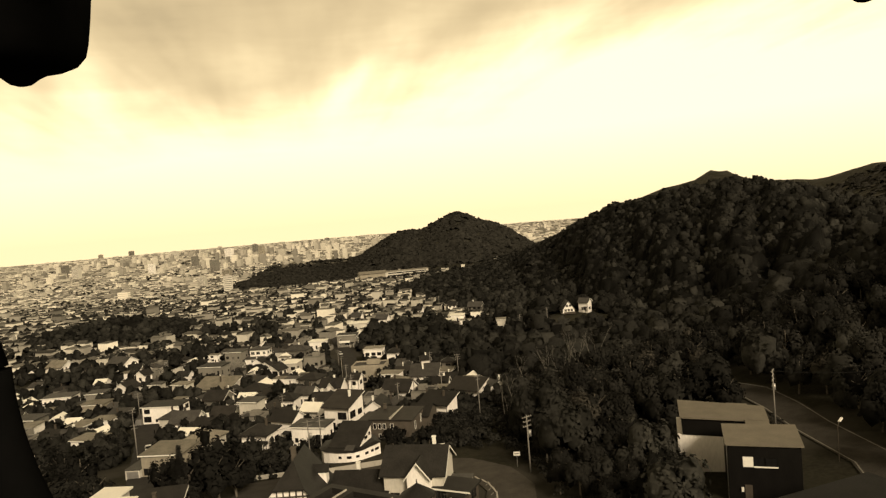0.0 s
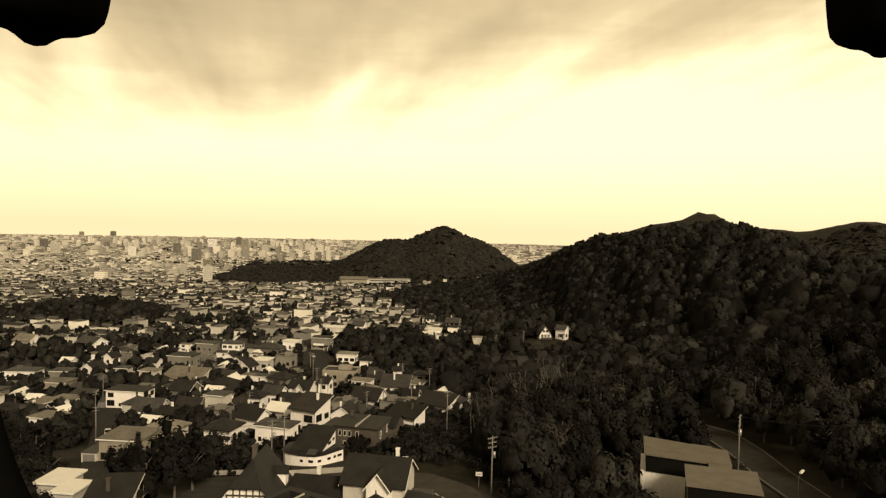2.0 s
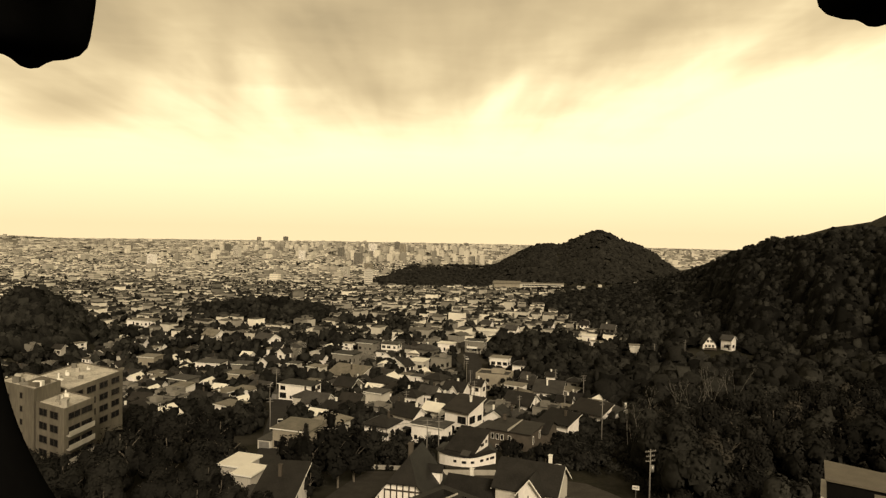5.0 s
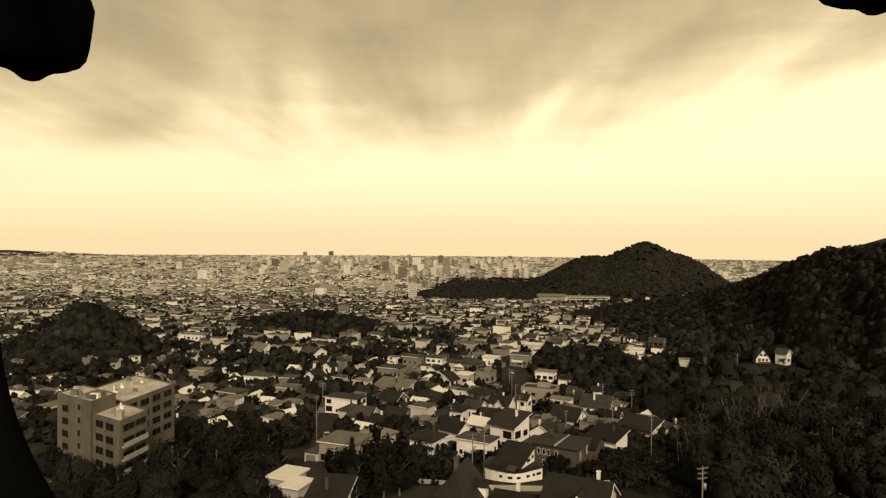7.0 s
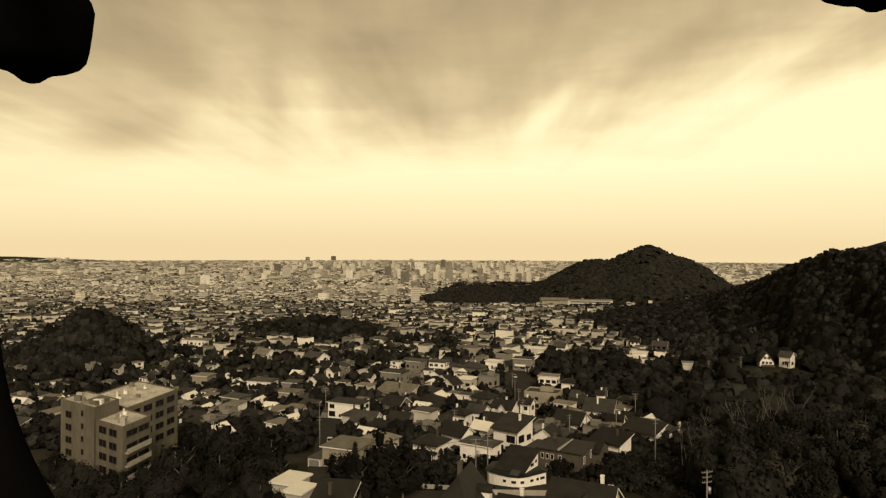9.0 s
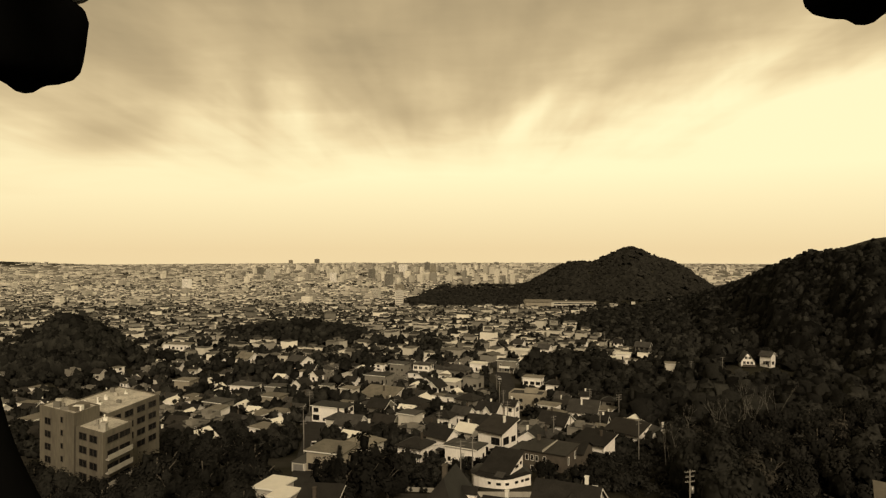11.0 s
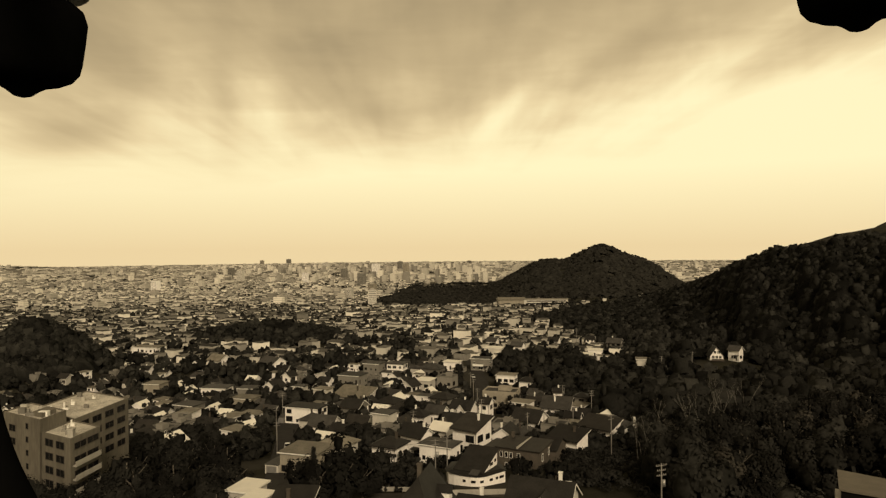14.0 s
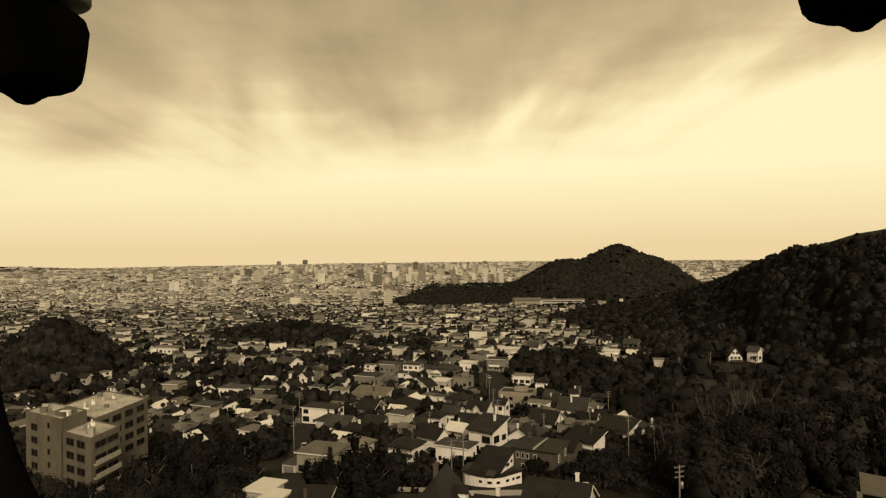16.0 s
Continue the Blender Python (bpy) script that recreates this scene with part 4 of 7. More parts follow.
def brick_house(x, y, yaw):
    """Dark brick house: flat brown roofs at two levels, a row of narrow white-framed windows, a gabled wing behind."""
    base = new("house")
    z0 = ground(x, y)
    main = child("wall", Build().box(-5.0, 5.0, -4.2, 4.2, -3, 4.7).mesh("wall", MAT["brick"]), base)
    child("roof", Build().prism([(-4.6, 4.7), (4.6, 5.1), (4.6, 5.32), (-4.6, 4.92)], -5.35, 5.35).mesh("roof", MAT["r_brown"]), base, None, "low dark brown flat roof")
    child("roof_edge", Build().box(-0.2, 0.1, -4.62, 4.5, 4.95, 5.4).mesh("roof_edge", MAT["concrete"]), base)
    child("annex", Build().box(-8.4, -5.004, -2.6, 4.0, -3, 3.9).mesh("annex", MAT["brick"]), base)
    child("annex_roof", Build().box(-8.7, -5.0, -2.9, 4.2, 3.9, 4.15).mesh("annex_roof", MAT["r_brown"]), base)
    wing = child("wing", Build().prism([(-3.6, -3), (3.6, -3), (3.6, 3.6), (0, 5.3), (-3.6, 3.6)], 0, 4.4).mesh("wing", MAT["brick"]), base, Matrix.Translation((2.0, 6.5, 0)))
    child("wing_roof", gable_roof(4.4, 7.2, 1.7, 0.5, 0.2).mesh("wing_roof", MAT["r_dark"]), wing, Matrix.Translation((2.2, 0, 3.62)))
    for k, px in enumerate((-3.9, -2.7, -1.6, 0.2)):
        add_window(base, 0, px, 4.2, 2.7, 0.62, 1.15)
        if k in (1, 3):
            add_window(base, 0, px, 4.2, 0.4, 0.62, 1.1)
    add_window(base, 1, -2.2, 5.0, 2.3, 0.7, 1.6)
    add_window(base, 1, 2.0, 5.0, 2.6, 0.7, 1.6)
    child("door", Build().box(-0.45, 0.45, -0.06, 0.0, 0.0, 2.05).mesh("door", MAT["timber"]), base, side_pose(0, 3.6, 4.203, 0.05))
    child("chimney", Build().box(-4.2, -3.6, 2.6, 3.2, 4.5, 6.3).box(-4.3, -3.5, 2.5, 3.3, 6.3, 6.45).mesh("chimney", MAT["brick"]), base)
    tagged(base, "dark brown brick house with small white-framed windows", "house", "houses of the hillside town")
    base.matrix_basis = pose(x, y, z0, 0, 0, yaw)
    PLACED.append((x, y + 2, 8))


rounded_house(11.5, 132.6)
brick_house(24.2, 152.0, -30)


def villa(x, y, yaw):
    """Large house with a broad dark roof, two sunk roof wells with pale rims, and a round turret."""
    base = new("villa")
    w, d, h = 17.0, 10.5, 6.0
    child("wall", Build().box(-w / 2, w / 2, -d / 2, d / 2, -4, h - 0.5).mesh("wall", MAT["tan"]), base)
    roof = Build()
    ow, od = w / 2 + 0.7, d / 2 + 0.7
    wells = [(-8.2, -5.6), (-4.6, 1.8), (2.6, 6.6)]
    y0, y1 = -0.6, 4.8
    roof.prism([(-od, h - 0.5), (y0, h + 0.5), (y0, h + 0.75), (-od, h - 0.25)][::1], -ow, ow)
    child("rear_roof", Build().box(-ow, ow, y1, od, h - 0.3, h + 0.55).mesh("rear_roof", MAT["r_dark"]), base)
    for xa, xb in ((-ow, wells[0][0]), (wells[0][1], wells[1][0]), (wells[1][1], wells[2][0]), (wells[2][1], ow)):
        child("roof_bridge", Build().box(xa, xb, y0 + 0.004, y1 - 0.004, h - 0.3, h + 0.62).mesh("roof_bridge", MAT["r_dark"]), base)
    child("roof", roof.mesh("roof", MAT["r_dark"]), base)
    for xa, xb in wells:
        child("roof_well", Build().box(xa, xb, y0, y1, h - 0.496, h - 0.2).mesh("roof_well", MAT["r_dark"]), base)
        child("well_rim", Build().box(xa - 0.04, xb + 0.08, y0 - 0.06, y0 + 0.06, h + 0.6, h + 0.85).box(xb + 0.004, xb + 0.09, y0 + 0.06, y1 - 0.2, h + 0.5, h + 0.85).mesh("well_rim", MAT["concrete"]), base, None, "pale rim")
    child("fascia", Build().box(-ow - 0.02, ow + 0.02, -od - 0.05, -od - 0.004, h - 0.62, h - 0.28).mesh("fascia", MAT["trim"]), base, None, "pale fascia board")
    for i, xx in enumerate((-6.6, -4.0, -0.2, 2.4, 5.8)):
        add_window(base, 0, xx, d / 2, 3.2, 1.5, 1.0)
        if i % 2:
            add_window(base, 0, xx, d / 2, 0.4, 1.5, 1.2)
    add_window(base, 1, 0.0, w / 2, 3.0, 1.2, 1.1)
    tur = child("turret", Build().tube((0, 0, -3), (0, 0, 6.0), 1.75, 1.75, 20).mesh("turret", MAT["white"], False), base, Matrix.Translation((3.9, d / 2 + 1.9, 0.4)))
    cone = Build().tube((0, 0, 5.9), (0, 0, 6.1), 2.25, 2.25, 20).tube((0, 0, 6.1), (0, 0, 7.5), 2.2, 0.12, 20).tube((0, 0, 7.5), (0, 0, 8.0), 0.12, 0.05, 8)
    child("turret_roof", cone.mesh("turret_roof", MAT["r_dark"]), tur)
    child("pane", Build().box(1.60, 1.80, -0.4, 0.4, 1.6, 3.2).mesh("pane", MAT["glass"]), tur)
    tagged(base, "large tan villa with a broad dark roof and round turret", "house", "houses of the hillside town")
    base.matrix_basis = pose(x, y, ground(x, y), 0, 0, yaw)
    PLACED.append((x, y, 9))
    PLACED.append((x + 8, y + 4, 5))


villa(7.2, 81.1, -45)


def courtyard():
    """Paved yard with low kerbs between the villa and the lane."""
    ob = new("courtyard")
    v, f = [], []
    n = 8
    for i in range(n + 1):
        for j in range(n + 1):
            x, y = 15.5 + 9.5 * i / n, 82.5 + 12.0 * j / n - 0.5 * 9.5 * i / n
            v.append((x, y, ground(x, y) + 0.13))
    for i in range(n):
        for j in range(n):
            k = i * (n + 1) + j
            f.append((k, k + n + 1, k + n + 2, k + 1))
    child("slab", mesh("slab", v, f, MAT["paving"]), ob)
    tagged(ob, "grey paved forecourt beside the villa", "pavement", kind="structure")


courtyard()


def timbered_house(x, y, yaw):
    """Steep-roofed house with a half-timbered gable and a small dormer."""
    base = new("timbered_house")
    w, d, eave, rise = 10.0, 8.6, 2.9, 5.4
    tip, half = 0.46, 2.32  # the front gable is cut off by a small hip
    k = d / 2
    wall = [(-w / 2, -k, -3), (-w / 2, k, -3), (-w / 2, k, eave), (-w / 2, 0, eave + rise), (-w / 2, -k, eave), (w / 2, -k, -3), (w / 2, k, -3), (w / 2, k, eave), (w / 2, half, eave + rise * tip), (w / 2, -half, eave + rise * tip), (w / 2, -k, eave), (w / 2 - 3.4, 0, eave + rise)]
    child("wall", Build().add(wall, [(0, 4, 3, 2, 1), (5, 6, 7, 8, 9, 10), (0, 1, 6, 5), (1, 2, 7, 6), (0, 5, 10, 4), (2, 3, 11, 8, 7), (4, 10, 9, 11, 3), (8, 11, 9)]).mesh("wall", MAT["white"]), base)
    o = 0.7
    for sy in (-1, 1):
        low, cut = -o * rise / k, rise * tip
        plane = [(-w / 2 - o, sy * (k + o), low), (w / 2 + o, sy * (k + o), low), (w / 2 + o, sy * half, cut), (w / 2 - 3.4, 0, rise), (-w / 2 - o, 0, rise)]
        n = len(plane)
        pts = [(a, b, c + 0.03) for a, b, c in plane] + [(a, b, c + 0.25) for a, b, c in plane]
        fs = [tuple(range(n)), tuple(range(n, 2 * n))[::-1]] + [(q, n + q, n + (q + 1) % n, (q + 1) % n) for q in range(n)]
        child("roof", Build().add(pts, [f if sy < 0 else f[::-1] for f in fs]).mesh("roof", MAT["r_dark"]), base, Matrix.Translation((0, 0, eave)))
    hip = [(w / 2 + o, -half, rise * tip), (w / 2 + o, half, rise * tip), (w / 2 - 3.4, 0, rise)]
    child("hip", Build().add([(a, b, c + 0.04) for a, b, c in hip] + [(a, b, c + 0.26) for a, b, c in hip], [(2, 1, 0), (3, 4, 5), (0, 1, 4, 3), (1, 2, 5, 4), (2, 0, 3, 5)]).mesh("hip", MAT["r_dark"]), base, Matrix.Translation((0, 0, eave)))
    for i in range(-4, 5):
        yy = i * d / 9
        top = eave + min(rise * tip, rise * (1 - abs(yy) / k)) - 0.25
        child("timber_post", Build().box(w / 2 + 0.003, w / 2 + 0.07, yy - 0.1, yy + 0.1, 0.2, top).mesh("timber_post", MAT["timber"]), base)
    for z in (2.5, 4.3):
        span = k * min(1.0, (eave + rise - z) / rise) - 0.2
        child("timber_beam", Build().box(w / 2 + 0.003, w / 2 + 0.09, -span, span, z - 0.12, z + 0.12).mesh("timber_beam", MAT["timber"]), base)
    m = Matrix.Translation((-2.4, 2.6, eave + 1.6)) @ Matrix.Rotation(radians(90), 4, "Z")
    dor = child("dormer", Build().prism([(-0.9, -1.4), (0.9, -1.4), (0.9, 0.9), (0, 1.6), (-0.9, 0.9)], -0.8, 1.5).mesh("dormer", MAT["white"]), base, m)
    child("dormer_roof", gable_roof(2.4, 1.8, 0.7, 0.25, 0.12).mesh("dormer_roof", MAT["r_dark"]), dor, Matrix.Translation((0.5, 0, 0.92)))
    add_windows(base, w, d, 1, 0.2, random.Random(4))
    child("chimney", Build().box(-1.4, -0.7, -0.9, -0.2, eave + 3, eave + rise + 1.2).box(-1.5, -0.6, -1.0, -0.1, eave + rise + 1.2, eave + rise + 1.4).mesh("chimney", MAT["brick"]), base)
    tagged(base, "steep dark-roofed house with a half-timbered white gable", "house", "houses of the hillside town")
    base.matrix_basis = pose(x, y, ground(x, y), 0, 0, yaw)
    PLACED.append((x, y, 8))


timbered_house(0.6, 105.0, -106)


def black_house(x, y, yaw, base_z):
    """Black-clad building: a long rear block on a pale lower storey, a narrow link and a front block, all under one flat grey roof."""
    base = new("black_house")
    z = 70.0 - base_z

    def slab(ring, lo, hi):
        n = len(ring)
        return Build().add([(p, q, lo) for p, q in ring] + [(p, q, hi) for p, q in ring], [tuple(range(n))[::-1], tuple(range(n, 2 * n))] + [(k, (k + 1) % n, n + (k + 1) % n, n + k) for k in range(n)])

    front = [(0.3, 0.3), (9.1, 0.3), (9.3, 8.3), (0.3, 8.3)]
    rear = [(-5.2, 11.5), (6.3, 10.4), (6.4, 17.0), (-5.4, 19.9)]
    child("front_block", slab(front, -4, z - 0.26).mesh("front_block", MAT["black"]), base)
    child("front_roof", slab([(0, 0), (9.4, 0), (9.7, 8.7), (0.1, 8.5)], z - 0.25, z).mesh("front_roof", MAT["r_roofing"]), base, None, "flat weathered grey roof")
    child("link", slab([(3.6, 8.31), (6.3, 8.31), (6.3, 10.39), (3.6, 10.6)], -3, z - 0.3).mesh("link", MAT["black"]), base)
    child("link_roof", slab([(3.4, 8.704), (6.5, 8.704), (6.5, 10.05), (3.4, 10.4)], z - 0.29, z - 0.03).mesh("link_roof", MAT["r_roofing"]), base)
    child("rear_block", slab(rear, z - 2.8, z - 0.26).mesh("rear_block", MAT["black"]), base)
    child("rear_wall", slab([(-5.9, 11.7), (3.4, 10.8), (3.4, 16.9), (-6.1, 20.1)], -4, z - 2.804).mesh("rear_wall", MAT["white"]), base, None, "pale rendered lower wall")
    child("rear_roof", slab([(-5.5, 11.2), (6.6, 10.06), (6.7, 17.4), (-5.8, 20.3)], z - 0.25, z).mesh("rear_roof", MAT["r_roofing"]), base, None, "flat weathered grey roof")
    child("roof_box", slab([(1.6, 18.8), (4.6, 18.1), (4.6, 20.2), (1.6, 20.6)], z - 2.0, z - 0.5).mesh("roof_box", MAT["r_roofing"]), base)
    for px, wide in ((4.05, 1.25), (5.55, 1.35)):
        fr, pn = window_meshes(wide, 1.1, "black")
        child("pane", pn, child("window", fr, base, Matrix.Translation((px, 0.296, z - 3.0))))
    child("blind", Build().box(2.1, 3.36, 0.22, 0.292, z - 3.1, z - 1.75).mesh("blind", MAT["trim"]), base, None, "pale window blind")
    child("window_sill", Build().box(3.4, 6.3, 0.12, 0.292, z - 3.12, z - 2.98).mesh("window_sill", MAT["trim"]), base)
    child("door", Build().box(2.2, 3.1, 0.2, 0.292, 0.0, 2.1).mesh("door", MAT["timber"]), base)
    child("door_lamp", Build().box(1.75, 2.05, 0.05, 0.292, 1.2, 1.75).mesh("door_lamp", MAT["trim"]), base)
    child("downpipe", Build().tube((0.2, 0.5, -1), (0.2, 0.5, z - 0.4), 0.06, 0.06, 6).mesh("downpipe", MAT["steel"]), base)
    tagged(base, "black-clad building with flat grey roofs and a pale lower wall", "house")
    base.matrix_basis = pose(x, y, base_z, 0, 0, yaw)
    PLACED.append((x + 6, y + 2, 6.5))
    PLACED.append((x + 8, y + 9, 7.5))
    PLACED.append((x + 9, y + 13, 7))


black_house(55.2, 76.6, -33, 62.4)


def apartment(x, y, along_front, along_side):
    """Concrete apartment block on a skewed plot: flat stained roofs, rows of dark openings, stair tower, roof plant.

    (x, y) is the near corner; the two directions of its facades are given in degrees."""
    base = new("apartment_building")
    z0 = ground(x, y)
    u = Vector((math.cos(radians(along_front)), math.sin(radians(along_front)), 0))
    v = Vector((math.cos(radians(along_side)), math.sin(radians(along_side)), 0))

    def spot(a, b, z=0.0):
        return u * a + v * b + Vector((0, 0, z))

    def slab(a0, a1, b0, b1, lo, hi, into):
        ring = [(a0, b0), (a0, b1), (a1, b1), (a1, b0)]
        pts = [tuple(spot(p, q, lo)) for p, q in ring] + [tuple(spot(p, q, hi)) for p, q in ring]
        into.add(pts, [(0, 3, 2, 1), (4, 5, 6, 7), (0, 1, 5, 4), (1, 2, 6, 5), (2, 3, 7, 6), (3, 0, 4, 7)])
        return into

    def facade(block, start, step, outward, count, gap, rows, top, w, h):
        """Rows of dark openings along a facade."""
        turn = math.atan2(outward.y, outward.x) + math.pi / 2
        for r in range(rows):
            for i in range(count):
                p = start + step * ((i + 0.5) * gap) + outward * 0.006 + Vector((0, 0, top - 1.75 - 2.3 * r))
                fr, pn = window_meshes(w, h, "timber")
                win = child("window", fr, block, Matrix.Translation(p) @ Matrix.Rotation(turn, 4, "Z"))
                child("pane", pn, win)

    front_out = Vector((u.y, -u.x, 0))
    if front_out.dot(v) > 0:
        front_out = -front_out
    side_out = Vector((v.y, -v.x, 0))
    if side_out.dot(u) > 0:
        side_out = -side_out

    def wing(name, a0, a1, b0, b1, top, text):
        h = top - z0
        blk = child(name, slab(a0, a1, b0, b1, -3, h, Build()).mesh(name, MAT["apartment"]), base)
        t = 0.3
        p = Build()
        slab(a0, a1, b0, b0 + t, h, h + 0.28, p)
        slab(a0, a1, b1 - t, b1, h, h + 0.28, p)
        slab(a0, a0 + t, b0 + t, b1 - t, h, h + 0.28, p)
        slab(a1 - t, a1, b0 + t, b1 - t, h, h + 0.28, p)
        child("parapet", p.mesh("parapet", MAT["apartment"]), blk)
        child("roof", slab(a0 + t, a1 - t, b0 + t, b1 - t, h + 0.004, h + 0.1, Build()).mesh("roof", MAT["stained"]), blk, None, text)
        return blk, h

    fw, fh = wing("front_wing", 0, 8.6, 0, 8.2, 72.0, "pale stained flat roof")
    facade(fw, spot(1.3, 0), u, front_out, 2, 3.3, 4, fh, 2.3, 1.15)
    facade(fw, spot(0, 0.9), v, side_out, 2, 3.4, 4, fh, 3.0, 1.0)
    rw, rh = wing("rear_wing", 7.9, 22.9, 8.204, 25.5, 72.2, "pale stained flat roof with vents")
    facade(rw, spot(7.9, 8.8), v, side_out, 4, 4.0, 4, rh, 2.7, 1.15)
    tw, th = wing("stair_tower", 8.604, 20.5, -0.5, 6.5, 74.2, "flat roof crowded with plant")
    facade(tw, spot(16.0, -0.5), u, front_out, 1, 3.0, 4, th - 1.0, 2.0, 1.1)
    facade(tw, spot(11.6, -0.5), u, front_out, 1, 2.0, 4, th, 0.7, 0.9)
    for f in range(1, 4):
        ledge = slab(-0.9, -0.004, 0.6, 7.6, fh - 2.1 - 2.3 * f, fh - 1.95 - 2.3 * f, Build())
        slab(-0.9, -0.8, 0.6, 7.6, fh - 1.95 - 2.3 * f, fh - 1.2 - 2.3 * f, ledge)
        child("balcony", ledge.mesh("balcony", MAT["concrete"]), fw)
    rng = random.Random(4)
    for blk, a0, a1, b0, b1, hh, n in ((fw, 1.5, 7, 1.5, 7, fh, 4), (rw, 10, 21, 10, 23, rh, 9), (tw, 10, 19, 0.6, 5.2, th, 7)):
        for _ in range(n):
            p, q, s = rng.uniform(a0, a1), rng.uniform(b0, b1), rng.uniform(0.25, 0.8)
            k = spot(p, q, hh + 0.1)
            unit = Build().box(k.x - s, k.x + s, k.y - s * 0.6, k.y + s * 0.6, k.z, k.z + rng.uniform(0.3, 1.1))
            unit.box(k.x - s * 0.8, k.x - s * 0.3, k.y - 0.15, k.y + 0.15, k.z, k.z + rng.uniform(0.5, 1.5))
            child("roof_plant", unit.mesh("roof_plant", MAT[rng.choice(("concrete", "grey", "trim"))]), blk)
    child("lift_house", slab(9.6, 12.6, 1.0, 4.6, th + 0.1, th + 0.9, Build()).mesh("lift_house", MAT["apartment"]), tw)
    k = spot(0.8, 1.0, fh)
    child("chimney", Build().box(k.x - 0.45, k.x + 0.45, k.y - 0.45, k.y + 0.45, k.z + 0.1, k.z + 1.5).box(k.x - 0.55, k.x + 0.55, k.y - 0.55, k.y + 0.55, k.z + 1.5, k.z + 1.7).mesh("chimney", MAT["concrete"]), fw)
    tagged(base, "pale concrete apartment block with stained flat roofs and dark windows", "apartment building")
    base.matrix_basis = pose(x, y, z0)
    for p, q, r in ((4, 4, 6), (15, 13, 7.5), (15, 21, 7.5), (15, 3, 7)):
        k = spot(p, q)
        PLACED.append((x + k.x, y + k.y, r))


apartment(-56.6, 113.1, 146, 82)


def a_frame(x, y, yaw):
    base = new("a_frame_house")
    child("wall", Build().prism([(-3.0, -2), (3.0, -2), (3.0, 1.9), (0, 6.0), (-3.0, 1.9)], -3.0, 3.0).mesh("wall", MAT["white"]), base)
    child("roof", gable_roof(6.2, 6.0, 4.1, 0.6, 0.2).mesh("roof", MAT["r_dark"]), base, Matrix.Translation((0, 0, 1.92)))
    for z, n in ((0.6, 3), (2.9, 2)):
        for i in range(n):
            add_window(base, 1, (i - (n - 1) / 2) * 1.6, 3.0, z, 1.1, 1.2)
    child("deck", Build().box(3.0, 5.2, -2.9, 2.9, -0.4, -0.2).box(5.1, 5.2, -2.9, 2.9, -0.2, 0.7).mesh("deck", MAT["timber"]), base)
    tagged(base, "white A-frame chalet with a dark roof at the wood's edge", "house")
    base.matrix_basis = pose(x, y, ground(x, y) + 0.5, 0, 0, yaw)
    PLACED.append((x, y, 8))


a_frame(142.5, 318, -100)
house(151.8, 316.5, -50, 5.0, 4.8, 6.4, "gable", "white", "grey", "white two-storey chalet with a grey roof at the wood's edge", 0.0)


def school(x, y, yaw):
    """Long low school building with a raised middle roof, far below the hill."""
    base = new("school_building")
    child("wall", Build().box(-52, 48, -7, 7, -3, 8).mesh("wall", MAT["cream"]), base)
    child("roof", Build().box(-53, 49, -7.6, 7.6, 8, 8.7).mesh("roof", MAT["r_tan"]), base)
    child("hall", Build().box(-50, -14, -13, -7.1, -3, 8.2).mesh("hall", MAT["tan"]), base)
    child("hall_roof", gable_roof(38, 14, 3.0, 0.5, 0.3).mesh("hall_roof", MAT["r_tan"]), base, Matrix.Translation((-32, -7, 8.2)))
    for f in range(2):
        for i in range(16):
            fr, pn = window_meshes(3.6, 1.6)
            child("pane", pn, child("window", fr, base, Matrix.Translation((-8 + i * 3.4 if i else -8, -7.004, 1.5 + 3.4 * f))))
    tagged(base, "long pale school building below the wooded hill", "school")
    base.matrix_basis = pose(x, y, ground(x, y), 0, 0, yaw)
    PLACED.append((x, y, 60))


school(168, 962, -6)


# the town beyond: a few house types, set down many times
def house_types():
    types = []
    for i, (w, d, h, roof, wall, top, text) in enumerate([
        (8, 7, 6.3, "gable", "white", "dark", "white house with a dark gable roof"),
        (7.5, 7, 5.9, "hip", "cream", "grey", "cream house with a grey hipped roof"),
        (8.6, 6.4, 6.0, "flat", "white", "tan", "white house with a flat tan roof"),
        (7.6, 7.2, 6.4, "gable", "cream", "brown", "cream house with a brown gable roof"),
        (8.4, 6.4, 6.0, "mono", "cream", "grey", "cream house with a sloping grey roof"),
        (8, 7.4, 6.3, "parapet", "grey", "grey", "grey block house with a parapet"),
        (7.4, 6.8, 6.0, "gable", "white", "pale", "white house with a pale gable roof"),
        (8, 7, 5.7, "hip", "grey", "dark", "grey house with a dark hipped roof"),
    ]):
        types.append(house(300 + 40 * i, -300, 0, w, d, h, roof, wall, top, text + " among gardens", 0.70))
    return types


WOOD_EDGE = [(60, 36), (90, 37), (110, 39), (135, 46), (160, 56), (190, 66), (215, 60), (230, 59), (262, 62), (300, 82), (345, 114), (400, 128), (500, 118), (650, 110), (800, 190), (900, 245), (1000, 285)]


